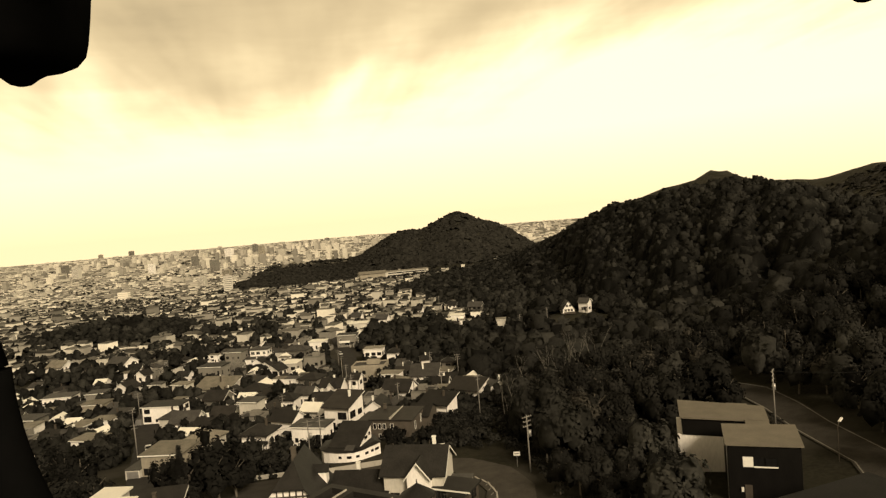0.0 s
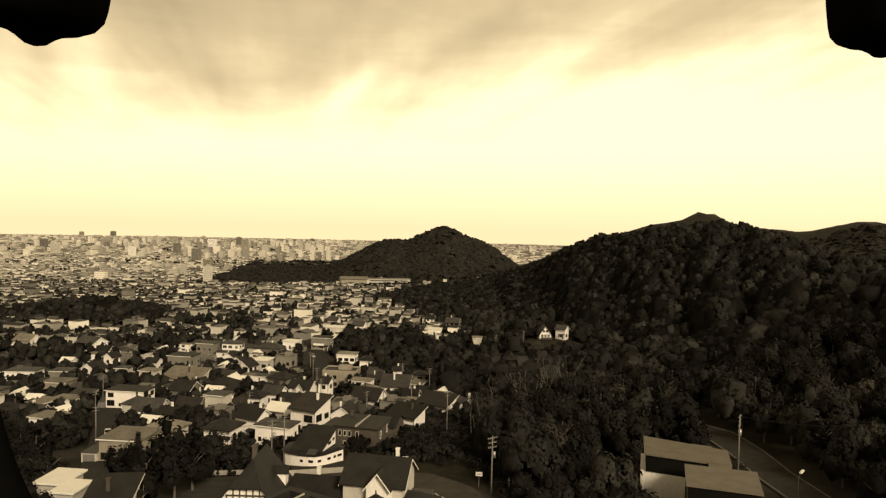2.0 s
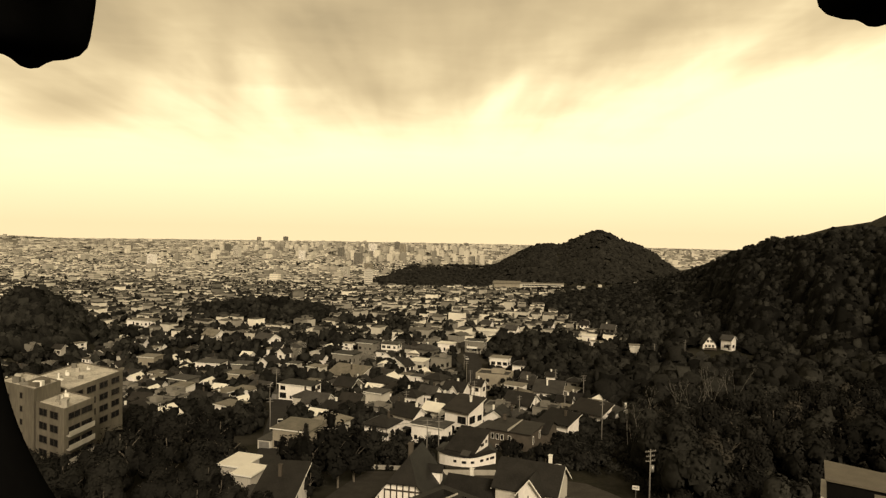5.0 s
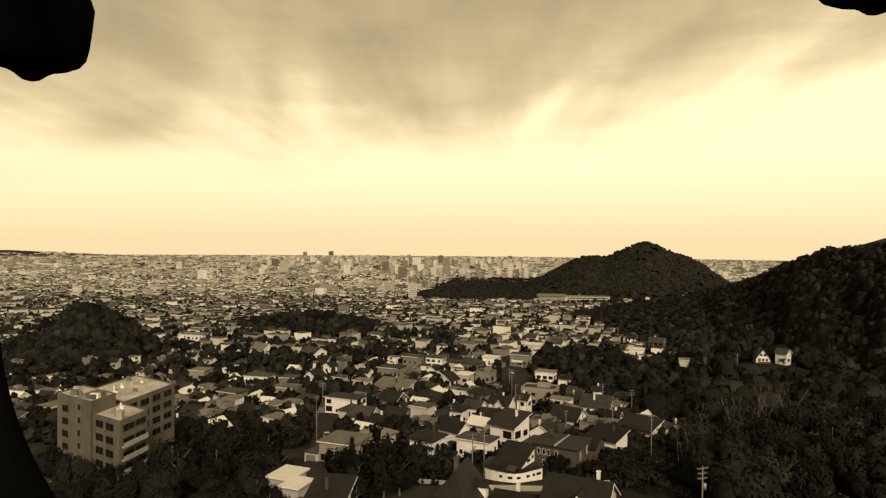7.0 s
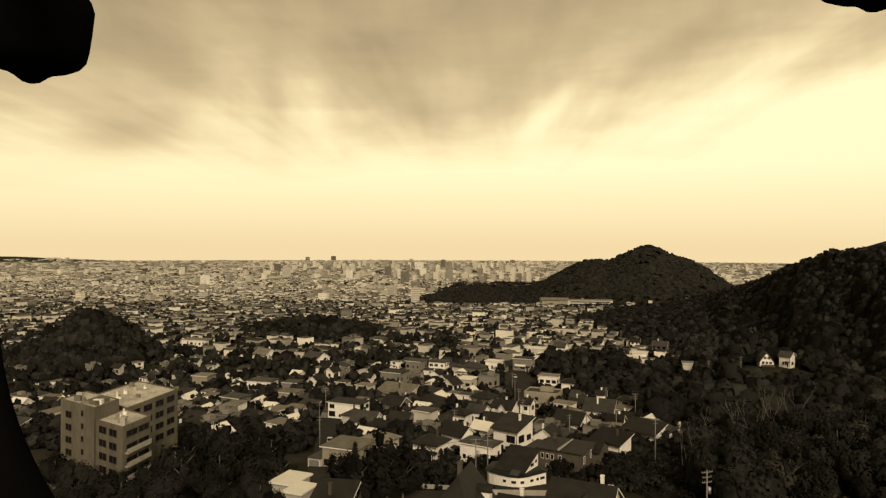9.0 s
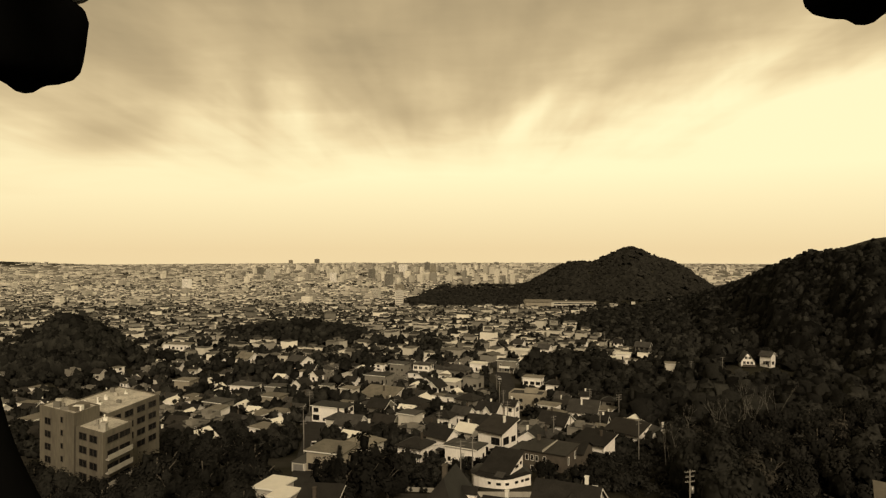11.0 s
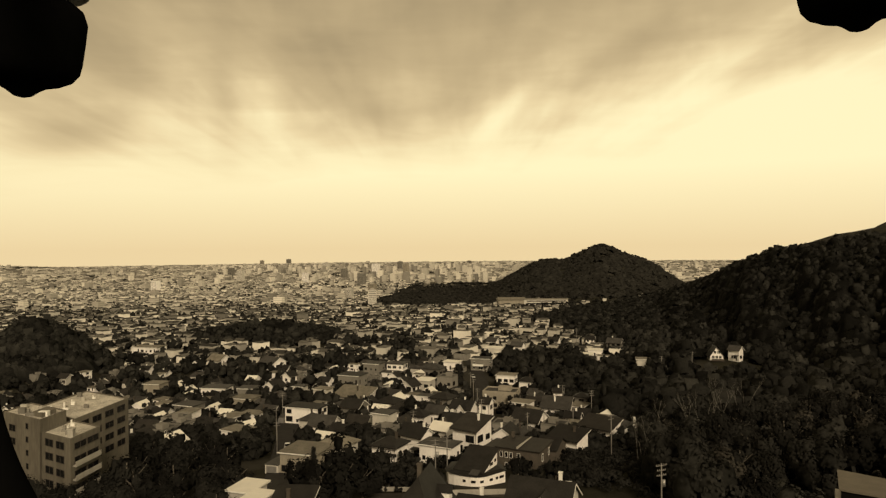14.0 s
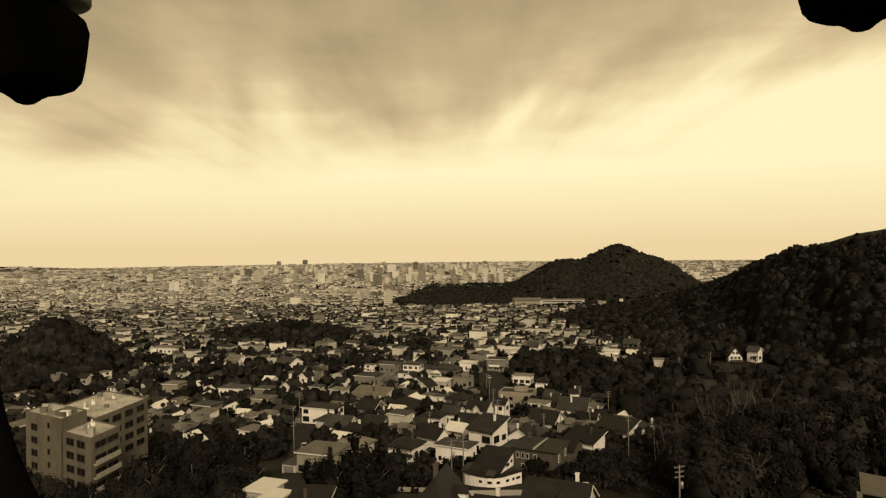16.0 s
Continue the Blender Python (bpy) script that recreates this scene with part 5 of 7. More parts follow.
def wooded(x, y):
    """Whether woods stand at a place."""
    if y < 40:
        return x > 100 or y < -20
    if y < 1000 and x > ramp(y, WOOD_EDGE):
        # clearings: the black house and its road, the chalets
        verge = x - ramp(y, [(46, 62), (65.2, 72.5), (76.4, 79.5), (94, 84.5), (106, 89), (118, 92.5), (132, 92), (150, 87)])
        if verge < 5.0 and 52 < y < 110 and x - 0.35 * (y - 75) > 47:
            return False
        if y < 150 and abs(verge) < 5.6:
            return False
        if 130 < x < 160 and 290 < y < 323:
            return False
        return True
    for cx, cy, sx, sy in ((-104, 490, 56, 40), (-196, 358, 31, 36), (76, 310, 27, 34), (64, 296, 18, 20), (71, 350, 25, 45)):
        if ((x - cx) / sx) ** 2 + ((y - cy) / sy) ** 2 < 1:
            return True
    if 1040 < y < 1900 and x > -90 + 0.10 * (y - 1040) and x < 620:
        return True
    return y > 1000 and x > 480 and x > 0.47 * y


def free(x, y, r):
    return all((x - a) ** 2 + (y - b) ** 2 > (r + c) ** 2 for a, b, c in PLACED)


def near_road(x, y, r):
    if 100 < y < 262 and abs(x - ramp(y, [(92, -14), (125, -27), (160, -33), (205, -39), (260, -48)])) < r + 3:
        return True
    return 205 < y < 470 and abs(x - ramp(y, [(205, 22), (260, 26), (322, 31), (470, 30)])) < r + 4


def town():
    rng = random.Random(12)
    types = house_types()
    count = 0
    for row in range(32):
        y0 = 186 + row * 9.0 + row * row * 0.03
        half = y0 * 0.66
        x0 = -half
        while x0 < min(half, 104):
            x, y = x0 + rng.uniform(-2, 2), y0 + rng.uniform(-3, 3)
            x0 += rng.uniform(8.0, 11.5)
            if wooded(x, y) or near_road(x, y, 5) or not free(x, y, 3.0) or rng.random() < (0.42 if x < -22 else 0.14) or y > 385 or count > 400:
                continue
            t = rng.choice(types)
            yaw = rng.choice((-28, -28, 62, -24, 58, -118)) + rng.uniform(-5, 5)
            if x < -60:
                yaw += 12
            ob = copy_thing(t, pose(x, y, ground(x, y), 0, 0, yaw) @ Matrix.Scale(rng.uniform(0.9, 1.1) * ramp(y, [(200, 0.86), (280, 0.68), (390, 0.62)]), 4))
            PLACED.append((x, y, 3.1))
            count += 1
    for t in types:
        for o in (*t.children_recursive, t):
            bpy.data.objects.remove(o)


town()


# ---------------------------------------------------------------- trees
def round_cage():
    """A small rounded body of 24 quads."""
    pts, faces, seen = [], [], {}

    def idx(p):
        q = tuple(round(v, 3) for v in p)
        if q not in seen:
            seen[q] = len(pts)
            pts.append(Vector(p).normalized())
        return seen[q]

    for ax in range(3):
        for s in (-1, 1):
            for i in (-1, 0):
                for j in (-1, 0):
                    quad = []
                    for di, dj in ((0, 0), (1, 0), (1, 1), (0, 1)):
                        p = [0, 0, 0]
                        p[ax], p[(ax + 1) % 3], p[(ax + 2) % 3] = s, i + di, j + dj
                        quad.append(idx(p))
                    faces.append(quad if s > 0 else quad[::-1])
    return np.array([tuple(p) for p in pts]), np.array(faces)


CAGE = round_cage()
# a coarser body of 6 quads, for crowns far off
LUMP = (np.array([(x, y, z) for x in (-1, 1) for y in (-1, 1) for z in (-1, 1)]) / 3 ** 0.5, np.array([(0, 1, 3, 2), (4, 6, 7, 5), (0, 4, 5, 1), (2, 3, 7, 6), (0, 2, 6, 4), (1, 5, 7, 3)]))


def leaf_cloud(rng, count, leaf, rx, rz, clumps, hearts=0.66, body=CAGE):
    """Leaves as small quads scattered over the shells of many clumps; returns verts, quads."""
    cent = rng.normal(size=(clumps, 3))
    cent /= np.linalg.norm(cent, axis=1)[:, None]
    cent *= rng.uniform(0.35, 0.80, (clumps, 1))
    cent[:, 2] = np.abs(cent[:, 2]) * 1.1 - 0.25
    rad = rng.uniform(0.26, 0.46, clumps) * min(1.0, (12 / clumps) ** 0.4)
    pick = rng.integers(0, clumps, count)
    out = rng.normal(size=(count, 3))
    out /= np.linalg.norm(out, axis=1)[:, None]
    out[:, 2] = np.where(out[:, 2] < -0.3, -out[:, 2], out[:, 2])
    p = cent[pick] + out * (rad[pick] * rng.uniform(0.75, 1.05, count))[:, None]
    p *= np.array([rx, rx, rz])
    whole = p / np.array([rx, rx, rz])
    whole /= np.linalg.norm(whole, axis=1)[:, None] + 1e-6
    nrm = out * 0.8 + whole * 0.6 + rng.normal(scale=0.30, size=(count, 3))
    nrm /= np.linalg.norm(nrm, axis=1)[:, None]
    ref = rng.normal(size=(count, 3))
    u = np.cross(nrm, ref)
    u /= np.linalg.norm(u, axis=1)[:, None]
    v = np.cross(nrm, u)
    s = leaf * rng.uniform(0.6, 1.3, (count, 1))
    quad = np.stack([p - u * s - v * s * 0.6, p + u * s - v * s * 0.5, p + u * s * 0.8 + v * s * 0.7, p - u * s * 0.7 + v * s * 0.6], 1)
    soft = nrm * 0.35 + out * 0.5 + whole * 0.9
    soft /= np.linalg.norm(soft, axis=1)[:, None]
    vs, qs, ns = [quad.reshape(-1, 3)], [np.arange(4 * count).reshape(-1, 4)], [np.repeat(soft, 4, axis=0)]
    if hearts:
        # the dense leafy heart of each clump
        at = 4 * count
        for k in range(clumps):
            turn = np.array(Euler(rng.uniform(0, 6.28, 3)).to_matrix())
            lump = body[0] @ turn * (rad[k] * hearts * rng.uniform(0.75, 1.25, (len(body[0]), 1)))
            p = (cent[k] + lump) * np.array([rx, rx, rz])
            n = body[0] @ turn * 0.7 + 1.0 * cent[k] + rng.normal(scale=0.22, size=body[0].shape)
            vs.append(p)
            qs.append(body[1] + at)
            ns.append(n / np.linalg.norm(n, axis=1)[:, None])
            at += len(p)
    return np.concatenate(vs), np.concatenate(qs), np.concatenate(ns)


def trunk_mesh(rng, high, r, bark, limbs=5):
    b = Build()
    lean = Vector((rng.uniform(-0.3, 0.3), rng.uniform(-0.3, 0.3), 0))
    top = Vector((0, 0, high * 0.72)) + lean
    b.tube((0, 0, -0.6), lean * 0.5 + Vector((0, 0, high * 0.36)), r, r * 0.7, 7)
    b.tube(lean * 0.5 + Vector((0, 0, high * 0.36)), top, r * 0.7, r * 0.3, 7)
    for i in range(limbs):
        a = 2 * math.pi * i / limbs + rng.uniform(-0.4, 0.4)
        z = high * rng.uniform(0.30, 0.6)
        e = Vector((math.cos(a), math.sin(a), 0)) * high * rng.uniform(0.16, 0.28) + Vector((0, 0, z + high * rng.uniform(0.12, 0.25)))
        b.tube((0, 0, z), e, r * 0.4, r * 0.12, 5)
    return b.mesh("trunk", bark)


def tree_type(seed, high, spread, count, leaf, mat, label):
    rng = np.random.default_rng(seed)
    base = new("tree")
    child("trunk", trunk_mesh(rng, high, high * 0.022, MAT["bark"]), base)
    v, q, nv = leaf_cloud(rng, count, leaf, spread, high * 0.56, 20, 0.7 if count < 1000 else 0.66, LUMP if count < 1000 else CAGE)
    v[:, 2] += high * 0.47
    child("crown", soup("crown", v, q, mat, None, nv), base)
    tagged(base, label, "tree", "trees of the slope")
    return base


def conifer_type(seed, high, spread, count):
    rng = np.random.default_rng(seed)
    base = new("conifer")
    child("trunk", Build().tube((0, 0, -0.5), (0, 0, high * 0.95), high * 0.02, 0.03, 6).mesh("trunk", MAT["bark"]), base)
    t = rng.uniform(0.0, 1.0, count) ** 0.7
    a = rng.uniform(0, 2 * math.pi, count)
    tier = 0.75 + 0.25 * np.cos(t * 40)
    r = spread * t * tier * rng.uniform(0.6, 1.0, count)
    p = np.stack([r * np.cos(a), r * np.sin(a), high * (1 - t * 0.86) - r * 0.15], 1)
    u = np.stack([np.cos(a), np.sin(a), np.full(count, -0.35)], 1) * 0.55
    v = np.stack([-np.sin(a), np.cos(a), rng.uniform(-0.3, 0.3, count)], 1) * 0.28
    quad = np.stack([p - u - v, p + u - v * 0.4, p + u + v * 0.4, p - u + v], 1).reshape(-1, 3)
    child("crown", soup("crown", quad, np.arange(4 * count).reshape(-1, 4), MAT["leaf"]), base)
    tagged(base, "dark pointed conifer in a garden", "tree", "trees of the slope")
    return base


TREES = []


def near_trees():
    rng = random.Random(5)
    types = [
        tree_type(1, 10, 4.2, 640, 0.27, MAT["leaf"], "leafy dark broadleaf tree on the slope"),
        tree_type(2, 12, 4.6, 620, 0.26, MAT["leaf"], "tall leafy broadleaf tree on the slope"),
        tree_type(3, 8, 3.6, 640, 0.28, MAT["leaf"], "rounded leafy tree on the slope"),
        tree_type(4, 9, 3.8, 640, 0.26, MAT["leaf_pale"], "paler leafy tree on the slope"),
        tree_type(6, 6, 2.8, 600, 0.21, MAT["leaf"], "low bushy tree beside the houses"),
    ]
    fine = [
        tree_type(11, 10, 4.0, 1750, 0.17, MAT["leaf"], "leafy dark broadleaf tree on the slope"),
        tree_type(12, 12, 4.4, 1750, 0.17, MAT["leaf"], "tall leafy broadleaf tree on the slope"),
        tree_type(13, 8, 3.5, 1500, 0.16, MAT["leaf"], "rounded leafy tree on the slope"),
    ]
    con = conifer_type(9, 11, 2.6, 1300)
    spots = []

    def plant(t, x, y, s=1.0):
        copy_thing(t, pose(x, y, ground(x, y) - 0.1, rng.uniform(-3, 3), rng.uniform(-3, 3), rng.uniform(0, 360)) @ Matrix.Diagonal((s, s, s * rng.uniform(0.9, 1.1), 1)))
        spots.append((x, y, 3.0 * s))

    # woods on the near slope, below and beside the black house
    for _ in range(9000):
        if len(spots) > 215:
            break
        x, y = rng.uniform(30, 150), rng.uniform(48, 190)
        if not wooded(x, y) or not free(x, y, 2.5) or any((x - a) ** 2 + (y - b) ** 2 < 20 for a, b, _ in spots):
            continue
        plant(rng.choice(fine if math.hypot(x, y) < 112 else types[:4] + types[:2]), x, y, rng.uniform(0.75, 1.15) * (0.75 if x < 50 else 1.0))
    # garden trees between the near houses and in front of the apartment block
    for x, y, k, s in GARDEN:
        if k == 5:
            plant(con, x, y, s)
        else:
            plant(fine[k] if k < 3 and y < 112 else types[k], x, y, s)
    # trees scattered through the town
    for _ in range(2600):
        x, y = rng.uniform(-260, 110), rng.uniform(130, 470)
        if abs(x) > 0.7 * y or wooded(x, y) or near_road(x, y, 1.5) or not free(x, y, 1.6) or len(spots) > 305 or y > 290:
            continue
        if any((x - a) ** 2 + (y - b) ** 2 < 16 for a, b, _ in spots):
            continue
        plant(rng.choice([types[2], types[4], types[4], types[0], types[2], con] if y > 200 else [types[2], types[4], types[0]]), x, y, rng.uniform(0.45, 0.8))
    TREES.extend(spots)
    for t in (*types, *fine, con):
        for o in (*t.children_recursive, t):
            bpy.data.objects.remove(o)


GARDEN = []
for gx, gy, gk, gs in (
    (-49.5, 117, 1, 1.1), (-50.5, 123, 0, 1.2), (-51, 130, 1, 1.0), (-55.5, 105.5, 0, 1.0), (-61, 107.5, 1, 1.0), (-67, 111, 0, 1.1), (-50, 109, 2, 1.2), (-46, 104, 0, 1.0), (-41, 109, 1, 0.9), (-37, 104, 0, 0.95), (-49, 98, 1, 1.0), (-43, 97, 2, 1.1), (-36, 97, 0, 0.9), (-53, 93, 1, 0.95), (-47, 90, 0, 0.9), (-40, 90, 1, 0.85),
    (-15.8, 108, 2, 0.8), (-17, 113, 0, 0.8), (-31.5, 120, 0, 0.9), (-34, 111, 2, 0.9), (-31, 104.5, 0, 0.9), (-28, 101, 2, 0.9), (-33, 98, 1, 0.8), (-25.5, 97, 0, 0.8), (-22.5, 94, 2, 0.8), (-29, 93, 0, 0.85), (-25, 88, 2, 0.8), (-21.5, 99.5, 4, 0.8), (-34, 123, 0, 0.8), (-37, 133, 1, 0.9),
    (-35, 115, 2, 0.95), (-41, 117, 1, 0.9), (-47, 115, 0, 1.0), (-43, 124, 0, 0.9), (-38, 126, 2, 0.9), (-46, 130, 1, 0.9), (-41, 137, 2, 0.9), (-47, 141, 0, 0.9), (-42, 148, 2, 0.8), (-46, 156, 0, 0.8),
):
    GARDEN.append((gx, gy, gk, gs))
for gx, gy, gk, gs in (
    (-20.5, 121, 1, 0.85), (-16.5, 118, 0, 1.1), (-13, 121, 0, 1.3), (-18, 115, 5, 0.9), (-12, 115, 2, 1.3), (-19.5, 127, 5, 0.8), (-9.5, 118, 0, 1.1), (-7.6, 126, 1, 0.85), (-7, 135, 0, 0.75), (-11, 140, 2, 0.7), (-4, 128, 4, 0.9),
    (3, 140, 4, 0.8), (20, 134, 2, 0.7), (26, 127, 4, 1.0), (30, 133, 4, 0.7), (33, 127, 2, 0.6), (33, 141, 4, 0.6), (24, 112, 4, 0.6), (-50, 165, 0, 0.8), (-54, 178, 2, 0.9), (-46, 188, 2, 0.9), (-44, 196, 4, 1.0),
):
    GARDEN.append((gx, gy, gk, gs))
near_trees()


def canopy(spots, wide, tall, cell):
    """The closed leaf canopy under the outer leaves: domes of all crowns on one grid."""
    sp = np.array([(x, y, s) for x, y, s in spots])
    x0, y0 = sp[:, 0].min() - 2 * wide, sp[:, 1].min() - 2 * wide
    nx, ny = int((sp[:, 0].max() - x0 + 2 * wide) / cell) + 2, int((sp[:, 1].max() - y0 + 2 * wide) / cell) + 2
    top = np.full((ny, nx), -1e9)
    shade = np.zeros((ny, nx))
    rng = np.random.default_rng(len(spots))
    base = 0.60 if cell > 2 else 0.45
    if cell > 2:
        # the understorey between the crowns; its tone stays 0, the darkest
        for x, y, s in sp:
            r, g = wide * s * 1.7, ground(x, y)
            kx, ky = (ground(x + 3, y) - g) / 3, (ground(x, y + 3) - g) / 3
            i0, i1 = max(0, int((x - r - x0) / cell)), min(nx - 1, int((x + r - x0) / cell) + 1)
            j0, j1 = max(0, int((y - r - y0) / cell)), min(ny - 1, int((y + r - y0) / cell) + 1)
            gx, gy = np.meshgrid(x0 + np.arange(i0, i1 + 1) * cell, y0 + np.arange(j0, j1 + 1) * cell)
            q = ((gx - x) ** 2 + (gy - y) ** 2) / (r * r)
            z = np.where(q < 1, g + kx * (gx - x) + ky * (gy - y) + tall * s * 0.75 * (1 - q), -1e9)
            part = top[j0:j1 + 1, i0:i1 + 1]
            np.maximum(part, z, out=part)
    for x, y, s in sp:
        r, h = (wide * s * 0.9, tall * s * 0.85) if cell > 2 else (wide * s * 0.74, tall * s * 0.75)
        g = ground(x, y)
        i0, i1 = max(0, int((x - r - x0) / cell)), min(nx - 1, int((x + r - x0) / cell) + 1)
        j0, j1 = max(0, int((y - r - y0) / cell)), min(ny - 1, int((y + r - y0) / cell) + 1)
        gx, gy = np.meshgrid(x0 + np.arange(i0, i1 + 1) * cell, y0 + np.arange(j0, j1 + 1) * cell)
        q = ((gx - x) ** 2 + (gy - y) ** 2) / (r * r)
        lobes = 1 + 0.16 * np.sin(gx * 1.9 / cell ** 0.5 + x) * np.sin(gy * 2.1 / cell ** 0.5 + y)
        z = np.where(q < 1, g + h * (base + (0.95 - base) * np.sqrt(np.clip(1 - q, 0, 1))) * lobes, -1e9)
        part, tone = top[j0:j1 + 1, i0:i1 + 1], shade[j0:j1 + 1, i0:i1 + 1]
        tone[z > part] = rng.beta(1.6, 2.4)
        np.maximum(part, z, out=part)
    ok = top > -1e8
    cellok = ok[:-1, :-1] & ok[1:, :-1] & ok[:-1, 1:] & ok[1:, 1:]
    gj, gi = np.nonzero(cellok)
    ids = np.full((ny, nx), -1)
    used = np.zeros((ny, nx), bool)
    for dj in (0, 1):
        for di in (0, 1):
            used[gj + dj, gi + di] = True
    uj, ui = np.nonzero(used)
    ids[uj, ui] = np.arange(len(uj))
    full = np.where(ok, top, 0)
    dx = np.gradient(full, cell, axis=1)
    dy = np.gradient(full, cell, axis=0)
    n = np.stack([-np.clip(dx, -2, 2)[uj, ui], -np.clip(dy, -2, 2)[uj, ui], np.ones(len(uj))], 1) + rng.normal(scale=0.24, size=(len(uj), 3))
    n /= np.linalg.norm(n, axis=1)[:, None]
    v = np.stack([x0 + ui * cell + rng.normal(scale=0.15 * cell, size=len(ui)), y0 + uj * cell + rng.normal(scale=0.15 * cell, size=len(ui)), top[uj, ui] + rng.normal(scale=0.25 * cell, size=len(ui))], 1)
    q = np.stack([ids[gj, gi], ids[gj, gi + 1], ids[gj + 1, gi + 1], ids[gj + 1, gi]], 1)
    return v, q, n, shade[uj, ui]


def scatter_stuff(name, label, spots, template_count, leaf_count, leaf, seed, mat, wide, tall, dome=0.0, hearts=0.0, clumps=9):
    """Many trees of a far wood, each with its own turn and size, in one mesh."""
    rng = np.random.default_rng(seed)
    temps = [leaf_cloud(rng, leaf_count, leaf, wide, tall, clumps, hearts, CAGE if leaf_count > 400 else LUMP) for _ in range(template_count)]
    vs, qs, ns, tones = [], [], [], []
    at = 0
    for x, y, s in spots:
        v, q, nv = temps[rng.integers(template_count)]
        a = rng.uniform(0, 2 * math.pi)
        c, sn = math.cos(a), math.sin(a)
        w = np.empty_like(v)
        w[:, 0] = (v[:, 0] * c - v[:, 1] * sn) * s + x
        w[:, 1] = (v[:, 0] * sn + v[:, 1] * c) * s + y
        w[:, 2] = v[:, 2] * s * rng.uniform(0.85, 1.2) + ground(x, y) + tall * s * 0.62
        vs.append(w)
        qs.append(q + at)
        at += len(v)
        ns.append(np.stack([nv[:, 0] * c - nv[:, 1] * sn, nv[:, 0] * sn + nv[:, 1] * c, nv[:, 2]], 1))
        tones.append(np.full(len(v), rng.beta(1.6, 2.4)))
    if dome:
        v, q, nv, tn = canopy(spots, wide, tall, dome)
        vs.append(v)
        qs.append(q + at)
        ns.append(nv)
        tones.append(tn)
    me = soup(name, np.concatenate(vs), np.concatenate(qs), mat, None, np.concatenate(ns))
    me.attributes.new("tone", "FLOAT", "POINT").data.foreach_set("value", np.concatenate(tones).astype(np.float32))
    ob = new(name, me)
    return tagged(ob, label, "woods", kind="stuff")


def woods():
    rng = random.Random(21)
    close, mid, far, hill = [], [], [], []
    grid = {}
    for a, b, _ in TREES:
        grid[(int(a // 6), int(b // 6))] = True
    # middle distance
    y = 66.0
    while y < 470:
        step = 5.6 if y < 250 else 7.0
        x = -260.0
        while x < 430:
            px, py = x + rng.uniform(-2.4, 2.4), y + rng.uniform(-2.4, 2.4)
            x += step
            if px > 1.35 * py + 40 or not wooded(px, py) or (int(px // 6), int(py // 6)) in grid or not free(px, py, 2.5):
                continue
            if -0.8 * py > px:
                continue
            size = rng.choice((0.7, 0.9, 1.0, 1.25, 1.45)) * rng.uniform(0.85, 1.1) * ramp(math.hypot(px, py), [(300, 1.0), (440, 0.72)])
            (close if math.hypot(px, py) < 205 else mid).append((px, py, size))
        y += step
    for _ in range(300):
        a, k = rng.uniform(0, 2 * math.pi), math.sqrt(rng.random())
        px, py = -196 + 31 * k * math.cos(a), 358 + 35 * k * math.sin(a)
        if free(px, py, 1.0):
            mid.append((px, py, rng.uniform(0.7, 1.15)))
    y = 470.0
    while y < 1000:
        x = -200.0
        while x < 1000:
            px, py = x + rng.uniform(-4, 4), y + rng.uniform(-4, 4)
            x += 10
            if px > 1.25 * py or not wooded(px, py) or py > 640 + 0.9 * px:
                continue
            far.append((px, py, rng.uniform(0.8, 1.3)))
        y += 10
    for _ in range(11500):
        r = rng.uniform(1000, 3800)
        a = radians(rng.uniform(-6, 52))
        px, py = r * math.sin(a), r * math.cos(a)
        if r > 2250 or not wooded(px, py) or (py > 2000 and ground(px, py) < 25) or py < 1700 and px < 640:
            continue
        hill.append((px, py, rng.uniform(0.8, 1.3) * (0.9 if r < 1900 else 1.1)))
    lone = []
    for _ in range(5400):
        a, r = radians(rng.uniform(-6, 24)), rng.uniform(1060, 1640)
        px, py = r * math.sin(a), r * math.cos(a)
        if wooded(px, py):
            lone.append((px, py, rng.uniform(0.7, 1.25)))
    park = []
    for _ in range(150):
        r = 700 * (3400 / 700) ** rng.random()
        a = radians(rng.uniform(-38, 6))
        for _ in range(rng.randint(3, 9)):
            px, py = r * math.sin(a) + rng.uniform(-1, 1) * (14 + r * 0.03), r * math.cos(a) + rng.uniform(-1, 1) * (8 + r * 0.008)
            park.append((px, py, rng.uniform(0.5, 0.95) * (0.8 + r / 4000)))
    # belts of trees in the town and before the school
    for cx, cy, sx, sy, n in ((62, 588, 32, 7, 22), (-18, 557, 10, 8, 7), (-24, 505, 12, 8, 9), (9, 577, 12, 6, 7), (60, 545, 14, 6, 6), (150, 930, 36, 6, 14), (205, 940, 24, 7, 12), (-60, 640, 40, 6, 12), (-150, 600, 40, 8, 14), (20, 720, 60, 8, 16), (-120, 760, 70, 8, 18)):
        for _ in range(n):
            park.append((cx + rng.uniform(-sx, sx), cy + rng.uniform(-sy, sy), rng.uniform(0.6, 0.9)))
    bush = []
    for _ in range(8600):
        py = 170 * (1250 / 170) ** rng.random()
        px = rng.uniform(-0.72, 0.4) * py
        if abs(px) > 0.72 * py or wooded(px, py) or near_road(px, py, 2) or not free(px, py, 1.5):
            continue
        bush.append((px, py, rng.uniform(0.65, 1.35) if px < 0 and py < 470 else rng.uniform(0.5, 1.15)))
    for _ in range(1500):
        px, py = rng.uniform(-30, 60), rng.uniform(125, 270)
        if wooded(px, py) or near_road(px, py, 1) or not free(px, py, 0.4) or 116 < py < 124 or 3 < px < 22 and py < 130 or px > 30 and py < 126:
            continue
        bush.append((px, py, rng.uniform(0.25, 0.6)))
